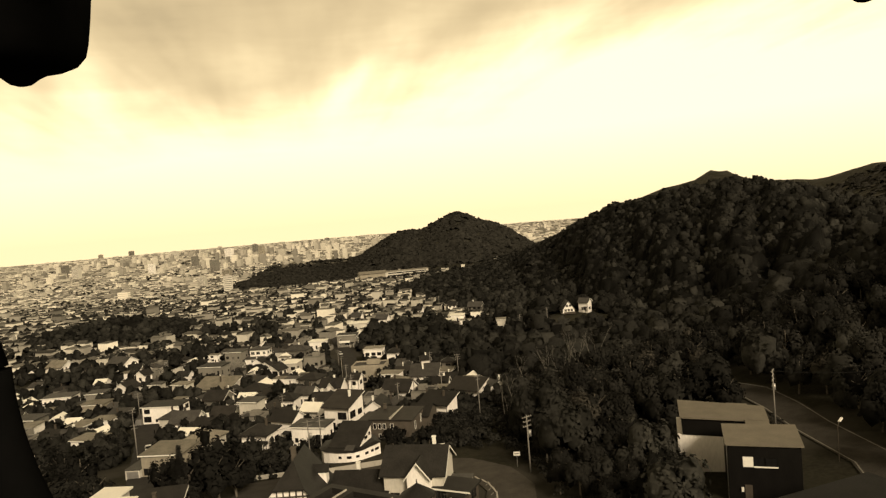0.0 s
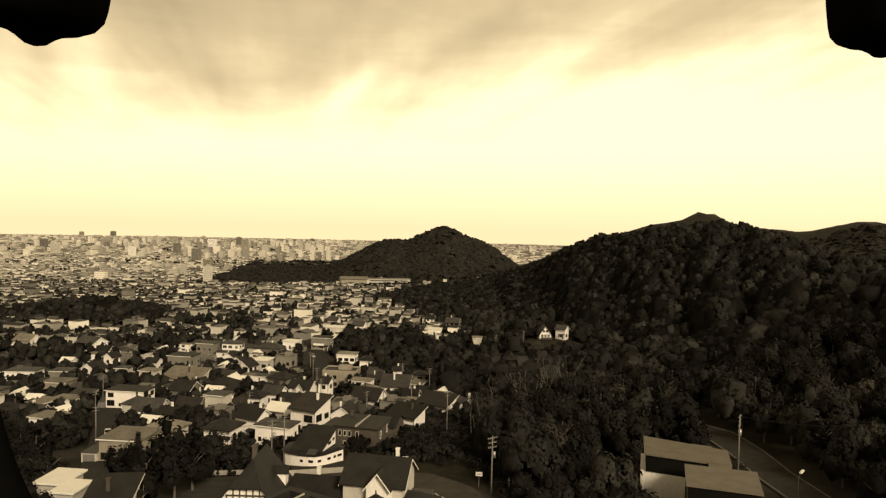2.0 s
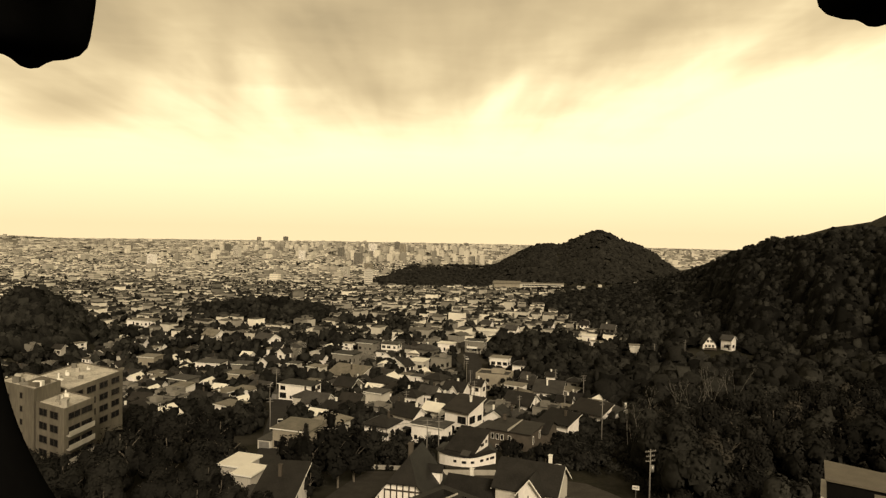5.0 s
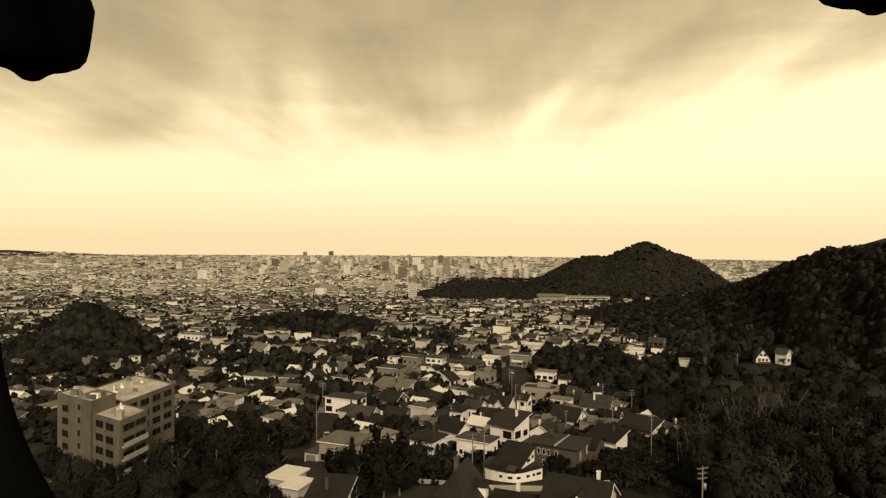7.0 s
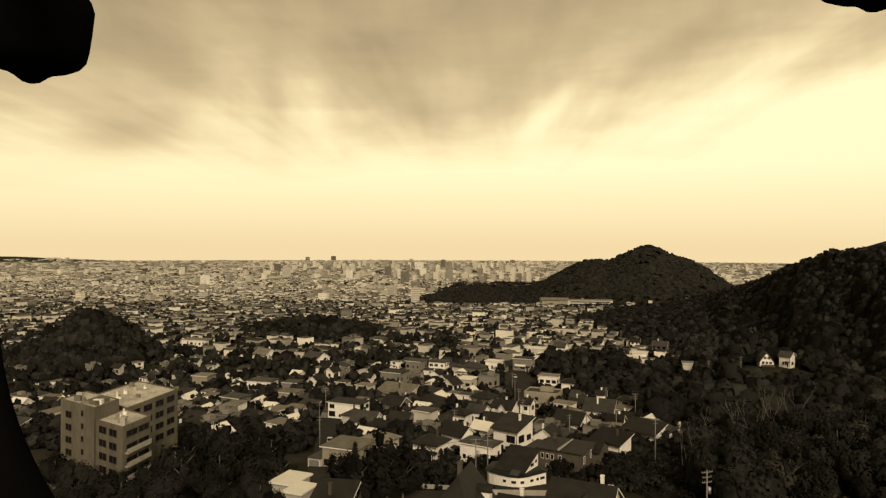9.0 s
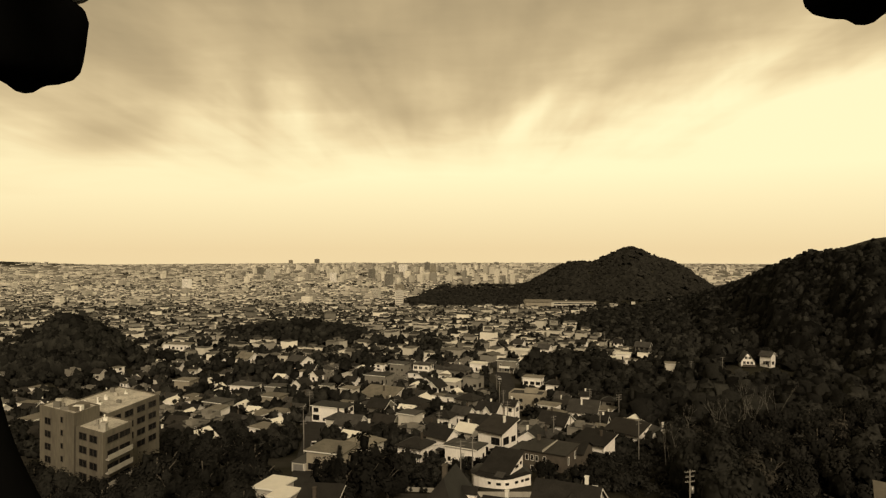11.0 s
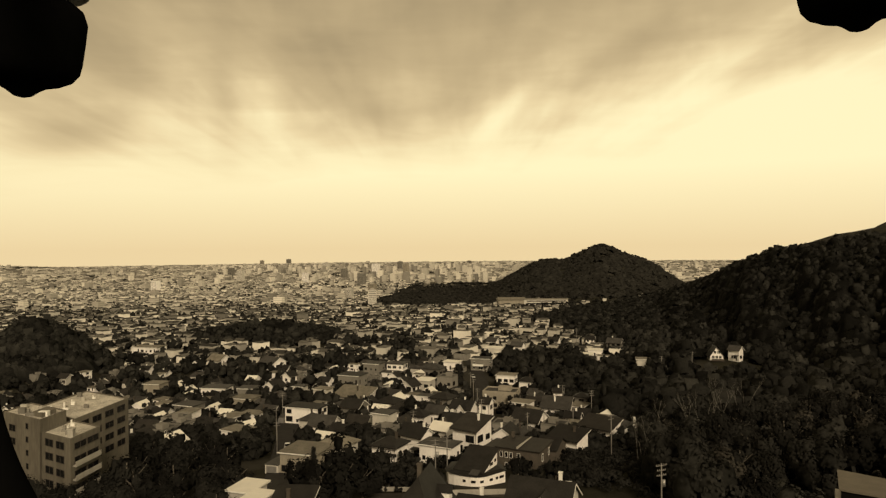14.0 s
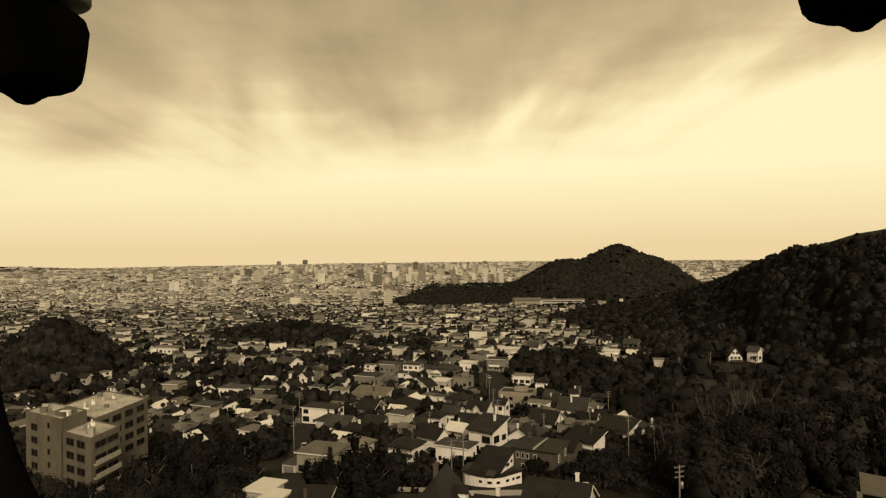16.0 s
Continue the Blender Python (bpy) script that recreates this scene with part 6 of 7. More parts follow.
    scatter_stuff("garden_shrubs", "dark shrubs and small trees between the houses", [s for s in bush if s[1] <= 260], 5, 46, 0.32, 37, MAT["wood_leaf"], 3.4, 3.4, dome=1.3, hearts=0.9, clumps=7)
    scatter_stuff("town_trees", "dark garden trees among the houses of the town", [s for s in bush if s[1] > 260], 5, 12, 0.5, 35, MAT["wood_leaf"], 4.0, 4.2, hearts=1.05, clumps=5)
    scatter_stuff("park_trees", "dark tree belts in the distant town", park, 5, 10, 1.4, 39, MAT["far_leaf"], 7.0, 4.6, hearts=0.9, clumps=5)
    scrub = []
    for _ in range(1500):
        px, py = rng.uniform(27, 82), rng.uniform(48, 165)
        if (wooded(px, py) or 124 < py < 166 and px < 58 or 92 < py <= 124 and px > ramp(py, [(85, 37), (97, 38), (108, 38.5), (115, 37.5), (124, 33)])) and free(px, py, 1.0):
            scrub.append((px, py, rng.uniform(0.5, 1.1)))
    scatter_stuff("undergrowth", "leafy undergrowth filling the wood's edge", scrub, 5, 72, 0.21, 38, MAT["wood_leaf"], 1.9, 1.7)
    scatter_stuff("slope_woods", "leafy broadleaf woods on the near slope", close, 7, 520, 0.25, 36, MAT["wood_leaf"], 3.9, 5.4, hearts=0.7, clumps=12)
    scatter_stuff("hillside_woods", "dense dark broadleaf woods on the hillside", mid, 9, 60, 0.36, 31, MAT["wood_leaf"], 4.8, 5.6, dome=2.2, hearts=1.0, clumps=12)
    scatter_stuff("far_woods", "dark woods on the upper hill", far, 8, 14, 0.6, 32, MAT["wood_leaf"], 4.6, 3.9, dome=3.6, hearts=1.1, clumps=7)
    scatter_stuff("lone_hill_woods", "dark woods covering the hill on the plain", lone, 6, 5, 1.0, 41, MAT["far_leaf"], 5.6, 4.4, dome=6.0, hearts=1.1, clumps=4)
    scatter_stuff("distant_hill_woods", "distant wooded hills", hill, 6, 4, 1.6, 33, MAT["far_leaf"], 8.0, 4.6, dome=9.0, hearts=1.1, clumps=3)


woods()


# ---------------------------------------------------------------- the city on the plain
def city():
    """Thousands of far houses and blocks in two meshes of their own."""
    rng = np.random.default_rng(77)
    box_v = np.array([(-.5, -.5, 0), (.5, -.5, 0), (.5, .5, 0), (-.5, .5, 0), (-.5, -.5, 1), (.5, -.5, 1), (.5, .5, 1), (-.5, .5, 1)])
    box_q = np.array([(0, 1, 5, 4), (1, 2, 6, 5), (2, 3, 7, 6), (3, 0, 4, 7), (4, 5, 6, 7)])
    roof_v = np.array([(-.55, -.55, 0), (.55, -.55, 0), (.55, .55, 0), (-.55, .55, 0), (-.55, 0, 1), (.55, 0, 1)])
    roof_q = np.array([(0, 1, 5, 4), (2, 3, 4, 5), (1, 2, 5, 5), (3, 0, 4, 4)])

    def emit(store, v, q, x, y, z, sx, sy, sz, a, mat):
        c, s = math.cos(a), math.sin(a)
        w = v * (sx, sy, sz)
        k = store["n"]
        store["v"].append(np.stack([w[:, 0] * c - w[:, 1] * s + x, w[:, 0] * s + w[:, 1] * c + y, w[:, 2] + z], 1))
        store["q"].append(q + k)
        store["m"].append(np.full(len(q), mat))
        store["n"] += len(v)

    low = {"v": [], "q": [], "m": [], "n": 0}
    flat_top = np.array([(0, 1, 2, 3)])
    # low houses in rows
    y = 390.0
    while y < 2300:
        step = 8.6 + (y - 390) * 0.0075
        x = -0.74 * y
        while x < 0.5 * y:
            px, py = x + rng.uniform(-4, 4), y + rng.uniform(-5, 5)
            x += step * rng.uniform(0.8, 1.3)
            if wooded(px, py) or rng.random() < (0.24 if py < 1000 else 0.16) or not free(px, py, 4.5):
                continue
            if py > 1040 and px > -60 + 0.1 * (py - 1040):
                continue
            if py > 820 and px > 0.155 * py and rng.random() < 0.88:
                continue
            w, d, h = rng.uniform(4.2, 6.8), rng.uniform(4.0, 5.8), rng.uniform(3.0, 4.8)
            a = radians(rng.choice([-28, 62]) + rng.uniform(-6, 6))
            z = ground(px, py) - 1
            if rng.random() < 0.07:
                w, d, h = w * 1.7, d * 1.4, h * rng.uniform(1.1, 1.9)
            emit(low, box_v, box_q[:4], px, py, z, w, d, h + 1, a, 0)
            if rng.random() < 0.6 and h < 8:
                emit(low, roof_v, roof_q, px, py, z + h + 1, w, d, rng.uniform(0.7, 1.6), a, 1)
            else:
                emit(low, np.array([(-.53, -.53, 0), (.53, -.53, 0), (.53, .53, 0), (-.53, .53, 0)]) + (0, 0, 0.02), flat_top, px, py, z + h + 1, w, d, 1, a, 1)
        y += step
    q = np.concatenate(low["q"])
    ob = new("town_houses", soup("town_houses", np.concatenate(low["v"]), q, [MAT["far_wall"], MAT["far_roof"]], np.concatenate(low["m"])))
    tagged(ob, "dense low houses of the town below", "houses", kind="stuff")

    tall = {"v": [], "q": [], "m": [], "n": 0}
    lid = np.array([(-.5, -.5, 0), (.5, -.5, 0), (.5, .5, 0), (-.5, .5, 0)])
    for _ in range(9000):
        r = 1150 * (4880 / 1150) ** rng.uniform(0, 1)
        az = radians(rng.uniform(-40, 27))
        px, py = r * math.sin(az), r * math.cos(az)
        if r < 2000 and rng.random() < 0.7 or wooded(px, py) or (px > -70 + 0.1 * (py - 1040) and py < 1720 and px < 640) or ground(px, py) > 25:
            continue
        centre = math.exp(-((math.degrees(az) + 1) / 13) ** 2)
        k = r / 1500
        w, d, h = rng.uniform(6, 15) * (0.55 + 0.45 * k), rng.uniform(6, 12) * (0.55 + 0.4 * k), rng.uniform(2.6, 5.5)
        chance = rng.random()
        if chance < (0.03 + 0.09 * centre) * min(1.6, k):
            # blocks of flats and offices
            h = rng.uniform(8, 15) + rng.exponential(4.0 + 7.0 * centre) * min(1.3, k * 0.6)
            w, d = rng.uniform(9, 20) * (0.7 + 0.2 * k), rng.uniform(8, 13)
        elif chance > 0.955:
            # halls and schools, long and low
            w, d, h = w * 2.4, d * 1.5, h * 1.5
        if r < 1900:
            h = min(h, 13)
        h = min(h, 46, 60 * (1 - r / 4930) + 4.5 + (rng.random() < 0.03) * 6)
        a = radians(rng.choice([-22, 68]) + rng.uniform(-5, 5))
        z = ground(px, py) - 1
        emit(tall, box_v, box_q[:4], px, py, z, w, d, h + 1, a, 0)
        emit(tall, lid, flat_top, px, py, z + h + 1, w, d, 1, a, 1 if rng.random() < 0.7 else 0)
        if h > 12:
            emit(tall, box_v, box_q, px, py, z + h + 1, w * 0.3, d * 0.4, 2.4, a, 0)
    q = np.concatenate(tall["q"])
    ob = new("city_blocks", soup("city_blocks", np.concatenate(tall["v"]), q, [MAT["city_wall"], MAT["city_roof"]], np.concatenate(tall["m"])))
    tagged(ob, "pale blocks and towers of the distant city", "city", kind="stuff")


def city_wall():
    """Pale facades with rows of windows."""
    m = material("city_facades", (0.46, 0.43, 0.37), 0.8, 0.08, 0.1, 0.0, island=0.65)
    nt = m.node_tree
    bsdf = nt.nodes["Principled BSDF"]
    old = bsdf.inputs["Base Color"].links[0].from_socket
    geo = nt.nodes.new("ShaderNodeNewGeometry")
    sep = nt.nodes.new("ShaderNodeSeparateXYZ")
    nt.links.new(geo.outputs["Position"], sep.inputs[0])
    band = nt.nodes.new("ShaderNodeMath")
    band.operation = "SINE"
    mul = nt.nodes.new("ShaderNodeMath")
    mul.operation = "MULTIPLY"
    mul.inputs[1].default_value = 2 * math.pi / 3.2
    nt.links.new(sep.outputs[2], mul.inputs[0])
    nt.links.new(mul.outputs[0], band.inputs[0])
    gt = nt.nodes.new("ShaderNodeMath")
    gt.operation = "GREATER_THAN"
    gt.inputs[1].default_value = 0.35
    nt.links.new(band.outputs[0], gt.inputs[0])
    mix = nt.nodes.new("ShaderNodeMix")
    mix.data_type = "RGBA"
    k = nt.nodes.new("ShaderNodeMath")
    k.operation = "MULTIPLY"
    k.inputs[1].default_value = 0.38
    nt.links.new(gt.outputs[0], k.inputs[0])
    nt.links.new(k.outputs[0], mix.inputs[0])
    nt.links.new(old, mix.inputs[6])
    mix.inputs[7].default_value = (0.10, 0.095, 0.085, 1)
    nt.links.new(mix.outputs[2], bsdf.inputs["Base Color"])
    return m


MAT["city_wall"] = city_wall()
city()


def tower(x, y, w, d, h, yaw, label, wall="cream", floors=10):
    """A high block: shaft with window bands, parapet, lift house."""
    base = new("tower_block")
    child("shaft", Build().box(-w / 2, w / 2, -d / 2, d / 2, -2, h).mesh("shaft", MAT[wall]), base)
    step = h / floors
    for f in range(floors):
        z = (f + 0.35) * step
        child("window_band", Build().box(-w / 2 + 0.8, w / 2 - 0.8, -d / 2 - 0.06, -d / 2 - 0.004, z, z + step * 0.22).mesh("window_band", MAT["glass"]), base)
    child("parapet", Build().box(-w / 2 - 0.2, w / 2 + 0.2, -d / 2 - 0.2, d / 2 + 0.2, h, h + 1.0).mesh("parapet", MAT[wall]), base)
    child("lift_house", Build().box(-w / 5, w / 5, -d / 5, d / 5, h + 1.0, h + 3.6).mesh("lift_house", MAT["concrete"]), base)
    tagged(base, label, "tower block", "towers of the city")
    base.matrix_basis = pose(x, y, ground(x, y), 0, 0, yaw)


tower(-67, 1052, 13, 11, 26, 4, "pale slab tower block standing alone beside the woods", "cream", 9)
tower(-880, 4760, 26, 24, 30, -20, "tallest tower of the distant city", "grey", 26)
tower(-1050, 4700, 22, 20, 24, -20, "high tower of the distant city", "tan", 22)
for tx, ty, tw, th, tm in ((-65, 2900, 18, 44, "grey"), (-34, 2450, 18, 46, "tan"), (-150, 2600, 26, 42, "white"), (-240, 2300, 18, 34, "grey"), (-330, 2050, 16, 30, "white"), (-560, 2200, 20, 34, "cream"), (-430, 3300, 30, 34, "cream"), (310, 3900, 24, 24, "grey"), (-700, 2600, 24, 32, "grey"), (-640, 1700, 18, 26, "white"), (-150, 1900, 20, 32, "grey"), (-95, 1500, 16, 22, "tan"), (-130, 1330, 15, 20, "cream")):
    tower(tx, ty, tw, tw * 0.8, th, -20, "high block of the distant city", tm, 14)


# ---------------------------------------------------------------- poles, lamps, wires
def utility_pole(x, y, high, yaw, arms=3, box=True):
    base = new("utility_pole")
    child("pole", Build().tube((0, 0, -0.5), (0, 0, high), 0.15, 0.09, 10).mesh("pole", MAT["pole"], True), base)
    for i in range(arms):
        z = high - 0.35 - 0.75 * i
        w = (1.0, 0.8, 0.9)[i % 3]
        arm = child("crossarm", Build().box(-w, w, -0.045, 0.045, z - 0.045, z + 0.045).mesh("crossarm", MAT["pole"]), base)
        if arms == 3:
            for s in (-0.9, -0.45, 0.45, 0.9):
                child("insulator", Build().tube((s * w, 0, z + 0.06), (s * w, 0, z + 0.24), 0.035, 0.03, 6).mesh("insulator", MAT["concrete"]), arm)
    if box:
        child("transformer", Build().tube((0.42, 0, high - 3.6), (0.42, 0, high - 2.6), 0.28, 0.28, 10).mesh("transformer", MAT["steel"], True), base)
    tagged(base, "grey concrete utility pole with crossarms", "utility pole", "utility poles")
    base.matrix_basis = pose(x, y, ground(x, y), 0, 0, yaw)
    return Vector((x, y, ground(x, y) + high - 0.3))


def wire(a, b, sag):
    pts = [a.lerp(b, k / 10) - Vector((0, 0, sag * 4 * (k / 10) * (1 - k / 10))) for k in range(11)]
    bld = Build()
    for p, q in zip(pts, pts[1:]):
        bld.tube(p, q, 0.025, 0.025, 4)
    ob = new("power_line", bld.mesh("power_line", MAT["rubber"]))
    tagged(ob, "thin black power line strung between poles", "power line", kind="structure")


tops = {}
for key, px, py, ph, pyaw in (("road", 78.6, 95.2, 10.8, 40), ("lane", 37.4, 102.5, 9.6, 20), ("a", 57.5, 221, 11, 10), ("b", 53, 244, 10, 10), ("c", -20, 300, 13, 10), ("e", -14.5, 127, 9, 0),
                              ("f", 3.5, 131, 9, 10), ("g", 6, 136, 9, 10), ("h", 37, 196, 9, 30), ("i", 24, 300, 9, 0), ("j", 24, 350, 9, 0), ("k", 27, 400, 9, 0), ("l", 70, 236, 9, 20), ("m", 110, 300, 11, 0), ("n", 126, 305, 9, 0), ("o", -48, 245, 9, 0), ("p", 105, 440, 11, 0),
                              ("q", 20.5, 214, 10, 5), ("r", 21.5, 240, 10, 5), ("s", 22.5, 268, 10, 5), ("t", -36, 176, 9, 15), ("u", -43.5, 212, 9, 15), ("v", 30.5, 186, 9, 40), ("w", 46, 198, 9, 40), ("x", -1, 199, 9, 20), ("y", -16, 226, 9, 20), ("z", 44, 152, 11, 30)):
    tops[key] = utility_pole(px, py, ph, pyaw, 3 if key in ("road", "lane", "a") else 2, key in ("road", "lane", "f"))
for ka, kb in (("a", "b"), ("i", "j"), ("j", "k"), ("f", "g"), ("m", "n"), ("e", "f"), ("q", "r"), ("r", "s"), ("s", "i"), ("t", "u"), ("v", "w"), ("x", "y")):
    wire(tops[ka], tops[kb], 0.7)
wire(tops["road"], Vector((99, 84, ground(99, 84) + 8)), 0.9)


def street_lamp(x, y, yaw):
    base = new("street_lamp")
    child("pole", Build().tube((0, 0, -0.3), (0, 0, 5.0), 0.08, 0.06, 8).tube((0, 0, 5.0), (1.3, 0, 5.5), 0.05, 0.04, 6).mesh("pole", MAT["timber"]), base)
    child("lamp_head", Build().prism([(-0.2, -0.08), (0.2, -0.08), (0.14, 0.10), (-0.14, 0.10)], 1.2, 2.9).mesh("lamp_head", MAT["trim"]), base, Matrix.Translation((0, 0, 5.5)))
    tagged(base, "dark street lamp with a white arm head", "street lamp")
    base.matrix_basis = pose(x, y, ground(x, y), 0, 0, yaw)


street_lamp(76.0, 79.5, 35)


def garden_wall(x0, y0, x1, y1, h, label="pale concrete garden wall"):
    base = new("garden_wall")
    n = max(1, int(math.hypot(x1 - x0, y1 - y0) / 2))
    b = Vector((x1 - x0, y1 - y0)).normalized()
    nx, ny = -b.y * 0.12, b.x * 0.12
    for i in range(n):
        xa, ya = x0 + (x1 - x0) * i / n, y0 + (y1 - y0) * i / n
        xb, yb = x0 + (x1 - x0) * (i + 1) / n - b.x * 0.02, y0 + (y1 - y0) * (i + 1) / n - b.y * 0.02
        z = ground((xa + xb) / 2, (ya + yb) / 2)
        v = [(xa + nx, ya + ny, z - 0.6), (xb + nx, yb + ny, z - 0.6), (xb - nx, yb - ny, z - 0.6), (xa - nx, ya - ny, z - 0.6)]
        v += [(p[0], p[1], z + h) for p in v]
        child("wall_panel", mesh("wall_panel", v, [(3, 2, 1, 0), (4, 5, 6, 7), (0, 1, 5, 4), (1, 2, 6, 5), (2, 3, 7, 6), (3, 0, 4, 7)], MAT["concrete"]), base)
    tagged(base, label, "wall")


garden_wall(5.5, 123.2, 19, 122.8, 1.0)
garden_wall(-7, 127.5, 1.5, 126, 0.8)
garden_wall(-22.5, 150, -22.5, 170, 0.9)
for k0, k1 in (((28.6, 105), (29.6, 101)), ((29.6, 101), (29.4, 96)), ((29.4, 96), (27.6, 90)), ((27.6, 90), (24.8, 84))):
    garden_wall(*k0, *k1, 0.3, "low pale kerb round the forecourt")
garden_wall(17, 94.5, 22, 99, 0.9, "pale rendered yard wall beside the turret")


def kerb_marks():
    """Row of short white marks along the inner edge of the lane."""
    base = new("kerb_marks")
    for i in range(9):
        t = i / 8
        x, y = 29.2 - 4.4 * t * t, 102.5 - 18.0 * t
        child("mark", Build().box(-0.55, 0.55, -0.08, 0.08, 0.0, 0.012).mesh("mark", MAT["line"]), base, pose(x, y, ground(x, y) + 0.235, 0, 0, 60 - 40 * t))
    tagged(base, "white painted parking marks along the lane", "road marking", kind="structure")


kerb_marks()


def car(x, y, yaw):
    """A small parked car."""
    base = new("car")
    child("body", Build().prism([(-0.8, 0.25), (0.8, 0.25), (0.82, 0.7), (0.78, 0.85), (-0.78, 0.85), (-0.82, 0.7)], -2.0, 2.0).mesh("body", MAT["paint"]), base)
    cab = Build().add([(-1.2, -0.74, 0.85), (0.9, -0.74, 0.85), (0.9, 0.74, 0.85), (-1.2, 0.74, 0.85), (-0.8, -0.6, 1.4), (0.35, -0.6, 1.4), (0.35, 0.6, 1.4), (-0.8, 0.6, 1.4)],
                      [(0, 1, 5, 4), (1, 2, 6, 5), (2, 3, 7, 6), (3, 0, 4, 7)])
    child("windows", cab.mesh("windows", MAT["glass"]), base)
    child("car_roof", Build().box(-0.82, 0.37, -0.62, 0.62, 1.4, 1.46).mesh("car_roof", MAT["paint"]), base)
    for wx in (-1.25, 1.25):
        for wy in (-0.82, 0.66):
            child("wheel", Build().tube((wx, wy, 0.3), (wx, wy + 0.16, 0.3), 0.3, 0.3, 12).mesh("wheel", MAT["rubber"]), base)
    tagged(base, "small parked car beside the houses", "car", "parked cars")
    base.matrix_basis = pose(x, y, ground(x, y) + 0.12, 0, 0, yaw)


for cx, cy, cyaw in ((-36, 190, 100), (-57, 200, 40), (20.5, 92.5, 50), (21.5, 88.5, 55), (-86, 226, 20), (-83, 229, 20), (-88, 230, 20), (30, 285, 95), (28, 335, 95), (-101, 205, 0), (-98, 208, 0)):
    car(cx, cy, cyaw)


def bare_tree(x, y, high, seed):
    rng = random.Random(seed)
    base = new("bare_tree")
    b = Build()

    def limb(p, d, l, r, n):
        e = p + d * l
        b.tube(p, e, r, r * 0.6, 5)
        if n:
            for _ in range(2 if n > 1 else 3):
                d2 = (d + Vector((rng.uniform(-0.6, 0.6), rng.uniform(-0.6, 0.6), rng.uniform(-0.05, 0.5)))).normalized()
                limb(e, d2, l * rng.uniform(0.5, 0.75), r * 0.58, n - 1)

    limb(Vector((0, 0, -0.5)), Vector((rng.uniform(-0.1, 0.1), rng.uniform(-0.1, 0.1), 1)).normalized(), high * 0.36, 0.075, 3)
    child("trunk", b.mesh("trunk", MAT["pale_bark"]), base)
    tagged(base, "bare bleached dead tree standing in the woods", "tree", "dead trees")
    base.matrix_basis = pose(x, y, ground(x, y), 0, 0, rng.uniform(0, 360))


for i, (bx, by, bh) in enumerate(((47, 142, 15), (50, 146, 14), (62, 150, 19), (66, 152, 18), (72, 158, 20), (80, 175, 20), (84, 172, 21), (88, 178, 20), (44, 131, 12), (69, 168, 19), (75, 170, 20), (58, 158, 17))):
    bare_tree(bx, by, bh, 40 + i)


def road_sign(x, y, yaw):
    base = new("sign")
    child("post", Build().tube((0, 0, -0.3), (0, 0, 2.6), 0.04, 0.04, 6).mesh("post", MAT["steel"]), base)
    child("board", Build().box(-0.55, 0.55, -0.05, -0.02, 1.9, 2.6).mesh("board", MAT["trim"]), base)
    child("text_bar", Build().box(-0.4, 0.4, -0.056, -0.052, 2.2, 2.3).mesh("text_bar", MAT["rubber"]), base)
    tagged(base, "small white sign on a steel post", "sign")
    base.matrix_basis = pose(x, y, ground(x, y), 0, 0, yaw)


road_sign(36.8, 107.0, -20)
road_sign(27.2, 121, -15)


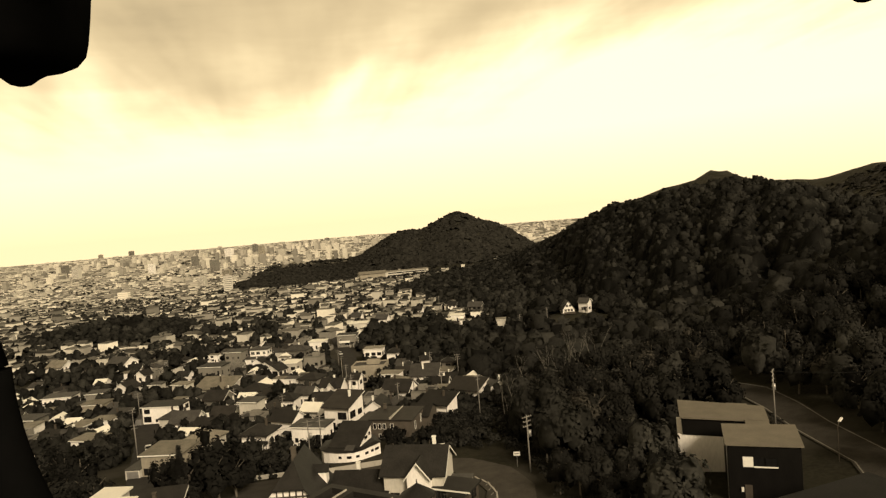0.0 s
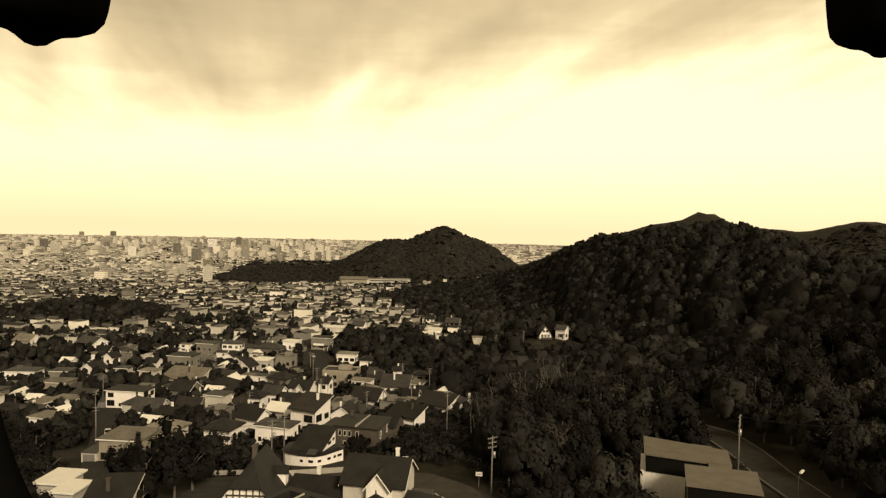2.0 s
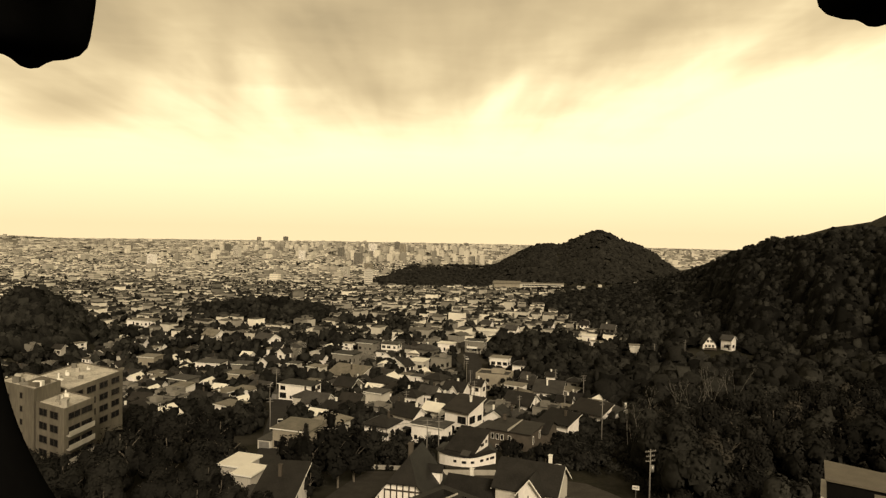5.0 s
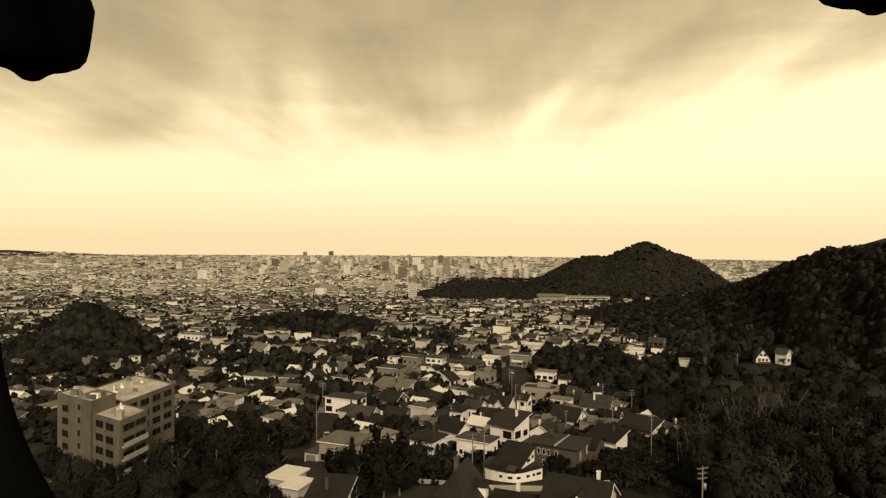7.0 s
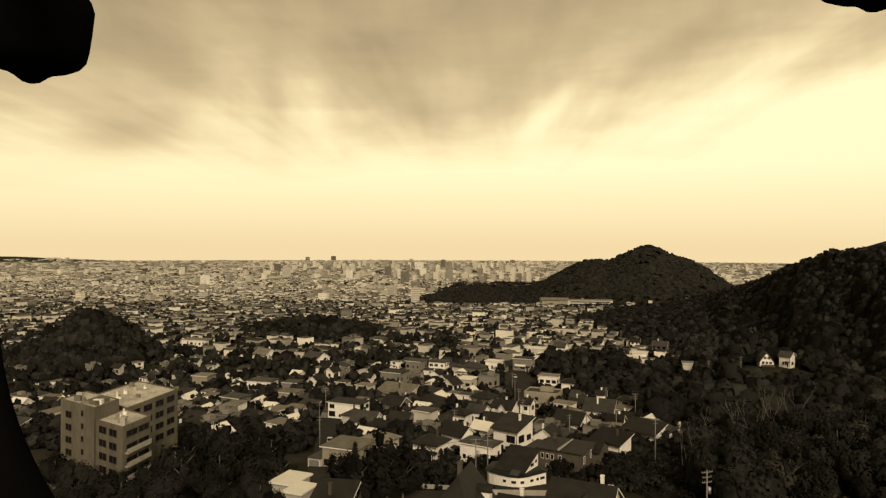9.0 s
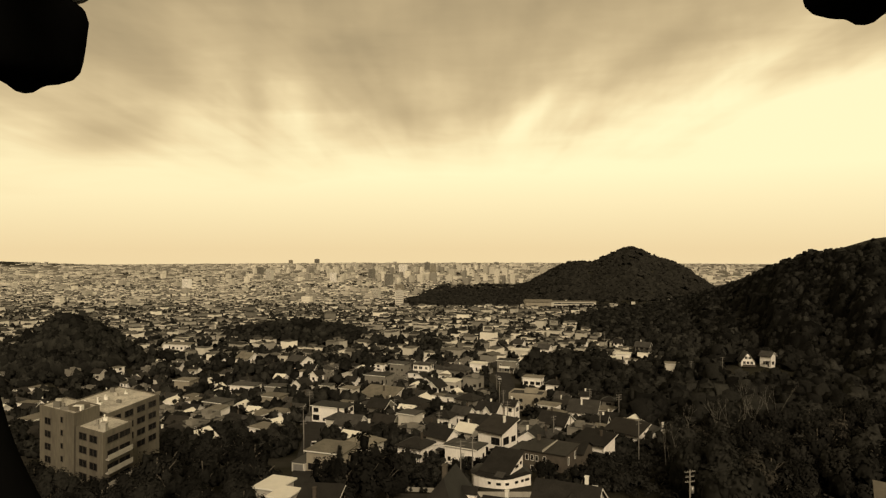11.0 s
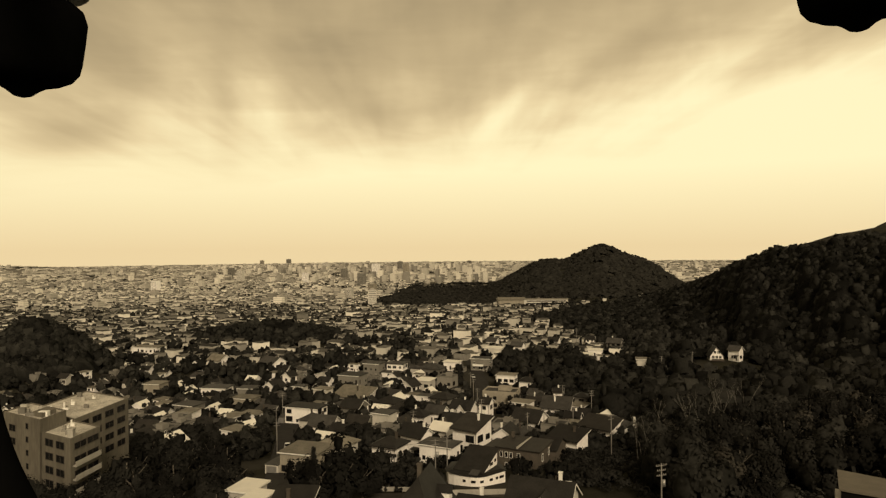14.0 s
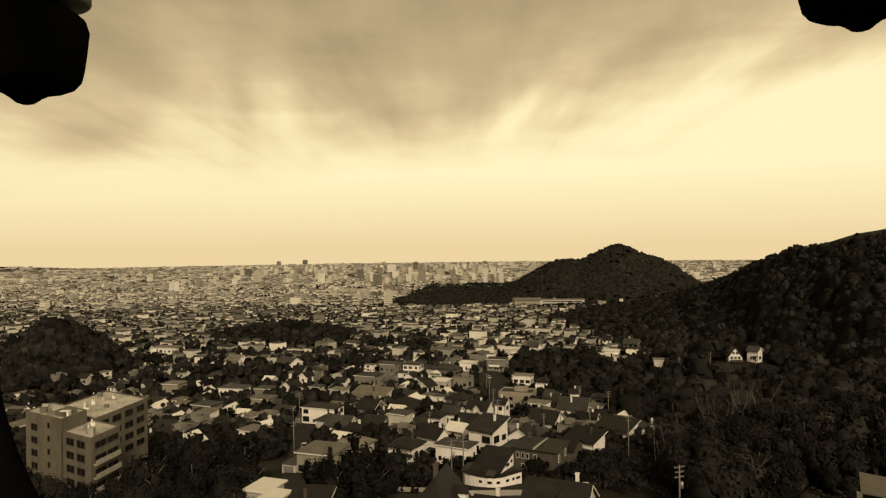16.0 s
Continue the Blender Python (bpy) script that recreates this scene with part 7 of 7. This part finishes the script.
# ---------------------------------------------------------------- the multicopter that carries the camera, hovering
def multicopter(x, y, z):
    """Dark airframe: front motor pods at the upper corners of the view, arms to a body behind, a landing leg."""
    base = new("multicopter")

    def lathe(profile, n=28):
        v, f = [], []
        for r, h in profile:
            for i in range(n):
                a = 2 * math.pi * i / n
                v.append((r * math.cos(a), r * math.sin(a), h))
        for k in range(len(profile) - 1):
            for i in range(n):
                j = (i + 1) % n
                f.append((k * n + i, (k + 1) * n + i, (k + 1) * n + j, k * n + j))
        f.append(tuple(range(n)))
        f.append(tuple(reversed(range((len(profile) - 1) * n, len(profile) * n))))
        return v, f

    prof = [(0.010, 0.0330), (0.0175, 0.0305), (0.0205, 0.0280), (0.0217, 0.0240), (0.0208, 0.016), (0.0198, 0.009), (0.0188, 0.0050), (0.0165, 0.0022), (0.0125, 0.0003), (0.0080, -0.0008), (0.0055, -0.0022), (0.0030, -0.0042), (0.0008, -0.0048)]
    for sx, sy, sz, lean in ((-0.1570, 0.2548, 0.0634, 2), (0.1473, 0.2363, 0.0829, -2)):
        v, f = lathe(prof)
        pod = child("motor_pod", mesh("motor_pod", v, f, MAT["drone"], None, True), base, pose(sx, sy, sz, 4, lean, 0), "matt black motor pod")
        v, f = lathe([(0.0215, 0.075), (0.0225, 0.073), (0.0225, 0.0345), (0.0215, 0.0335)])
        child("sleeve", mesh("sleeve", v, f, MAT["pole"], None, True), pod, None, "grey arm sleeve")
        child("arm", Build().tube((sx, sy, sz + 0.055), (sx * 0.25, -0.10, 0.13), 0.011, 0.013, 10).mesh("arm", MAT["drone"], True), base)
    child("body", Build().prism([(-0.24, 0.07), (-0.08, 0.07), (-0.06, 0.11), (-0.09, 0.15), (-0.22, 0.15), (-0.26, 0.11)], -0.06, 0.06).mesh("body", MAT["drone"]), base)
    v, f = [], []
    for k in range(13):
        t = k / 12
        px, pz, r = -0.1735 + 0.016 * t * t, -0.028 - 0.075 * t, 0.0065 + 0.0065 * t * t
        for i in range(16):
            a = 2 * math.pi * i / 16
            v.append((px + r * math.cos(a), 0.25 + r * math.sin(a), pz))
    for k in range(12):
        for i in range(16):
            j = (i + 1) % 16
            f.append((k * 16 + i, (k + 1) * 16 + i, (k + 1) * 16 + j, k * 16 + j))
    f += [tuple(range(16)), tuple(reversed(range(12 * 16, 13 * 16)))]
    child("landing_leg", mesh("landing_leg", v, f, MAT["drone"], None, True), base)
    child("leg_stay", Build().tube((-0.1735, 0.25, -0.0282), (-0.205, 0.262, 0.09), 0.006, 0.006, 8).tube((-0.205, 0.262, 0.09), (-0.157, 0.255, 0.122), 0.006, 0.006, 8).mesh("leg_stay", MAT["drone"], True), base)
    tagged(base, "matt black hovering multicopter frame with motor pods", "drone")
    base.matrix_basis = pose(x, y, z)


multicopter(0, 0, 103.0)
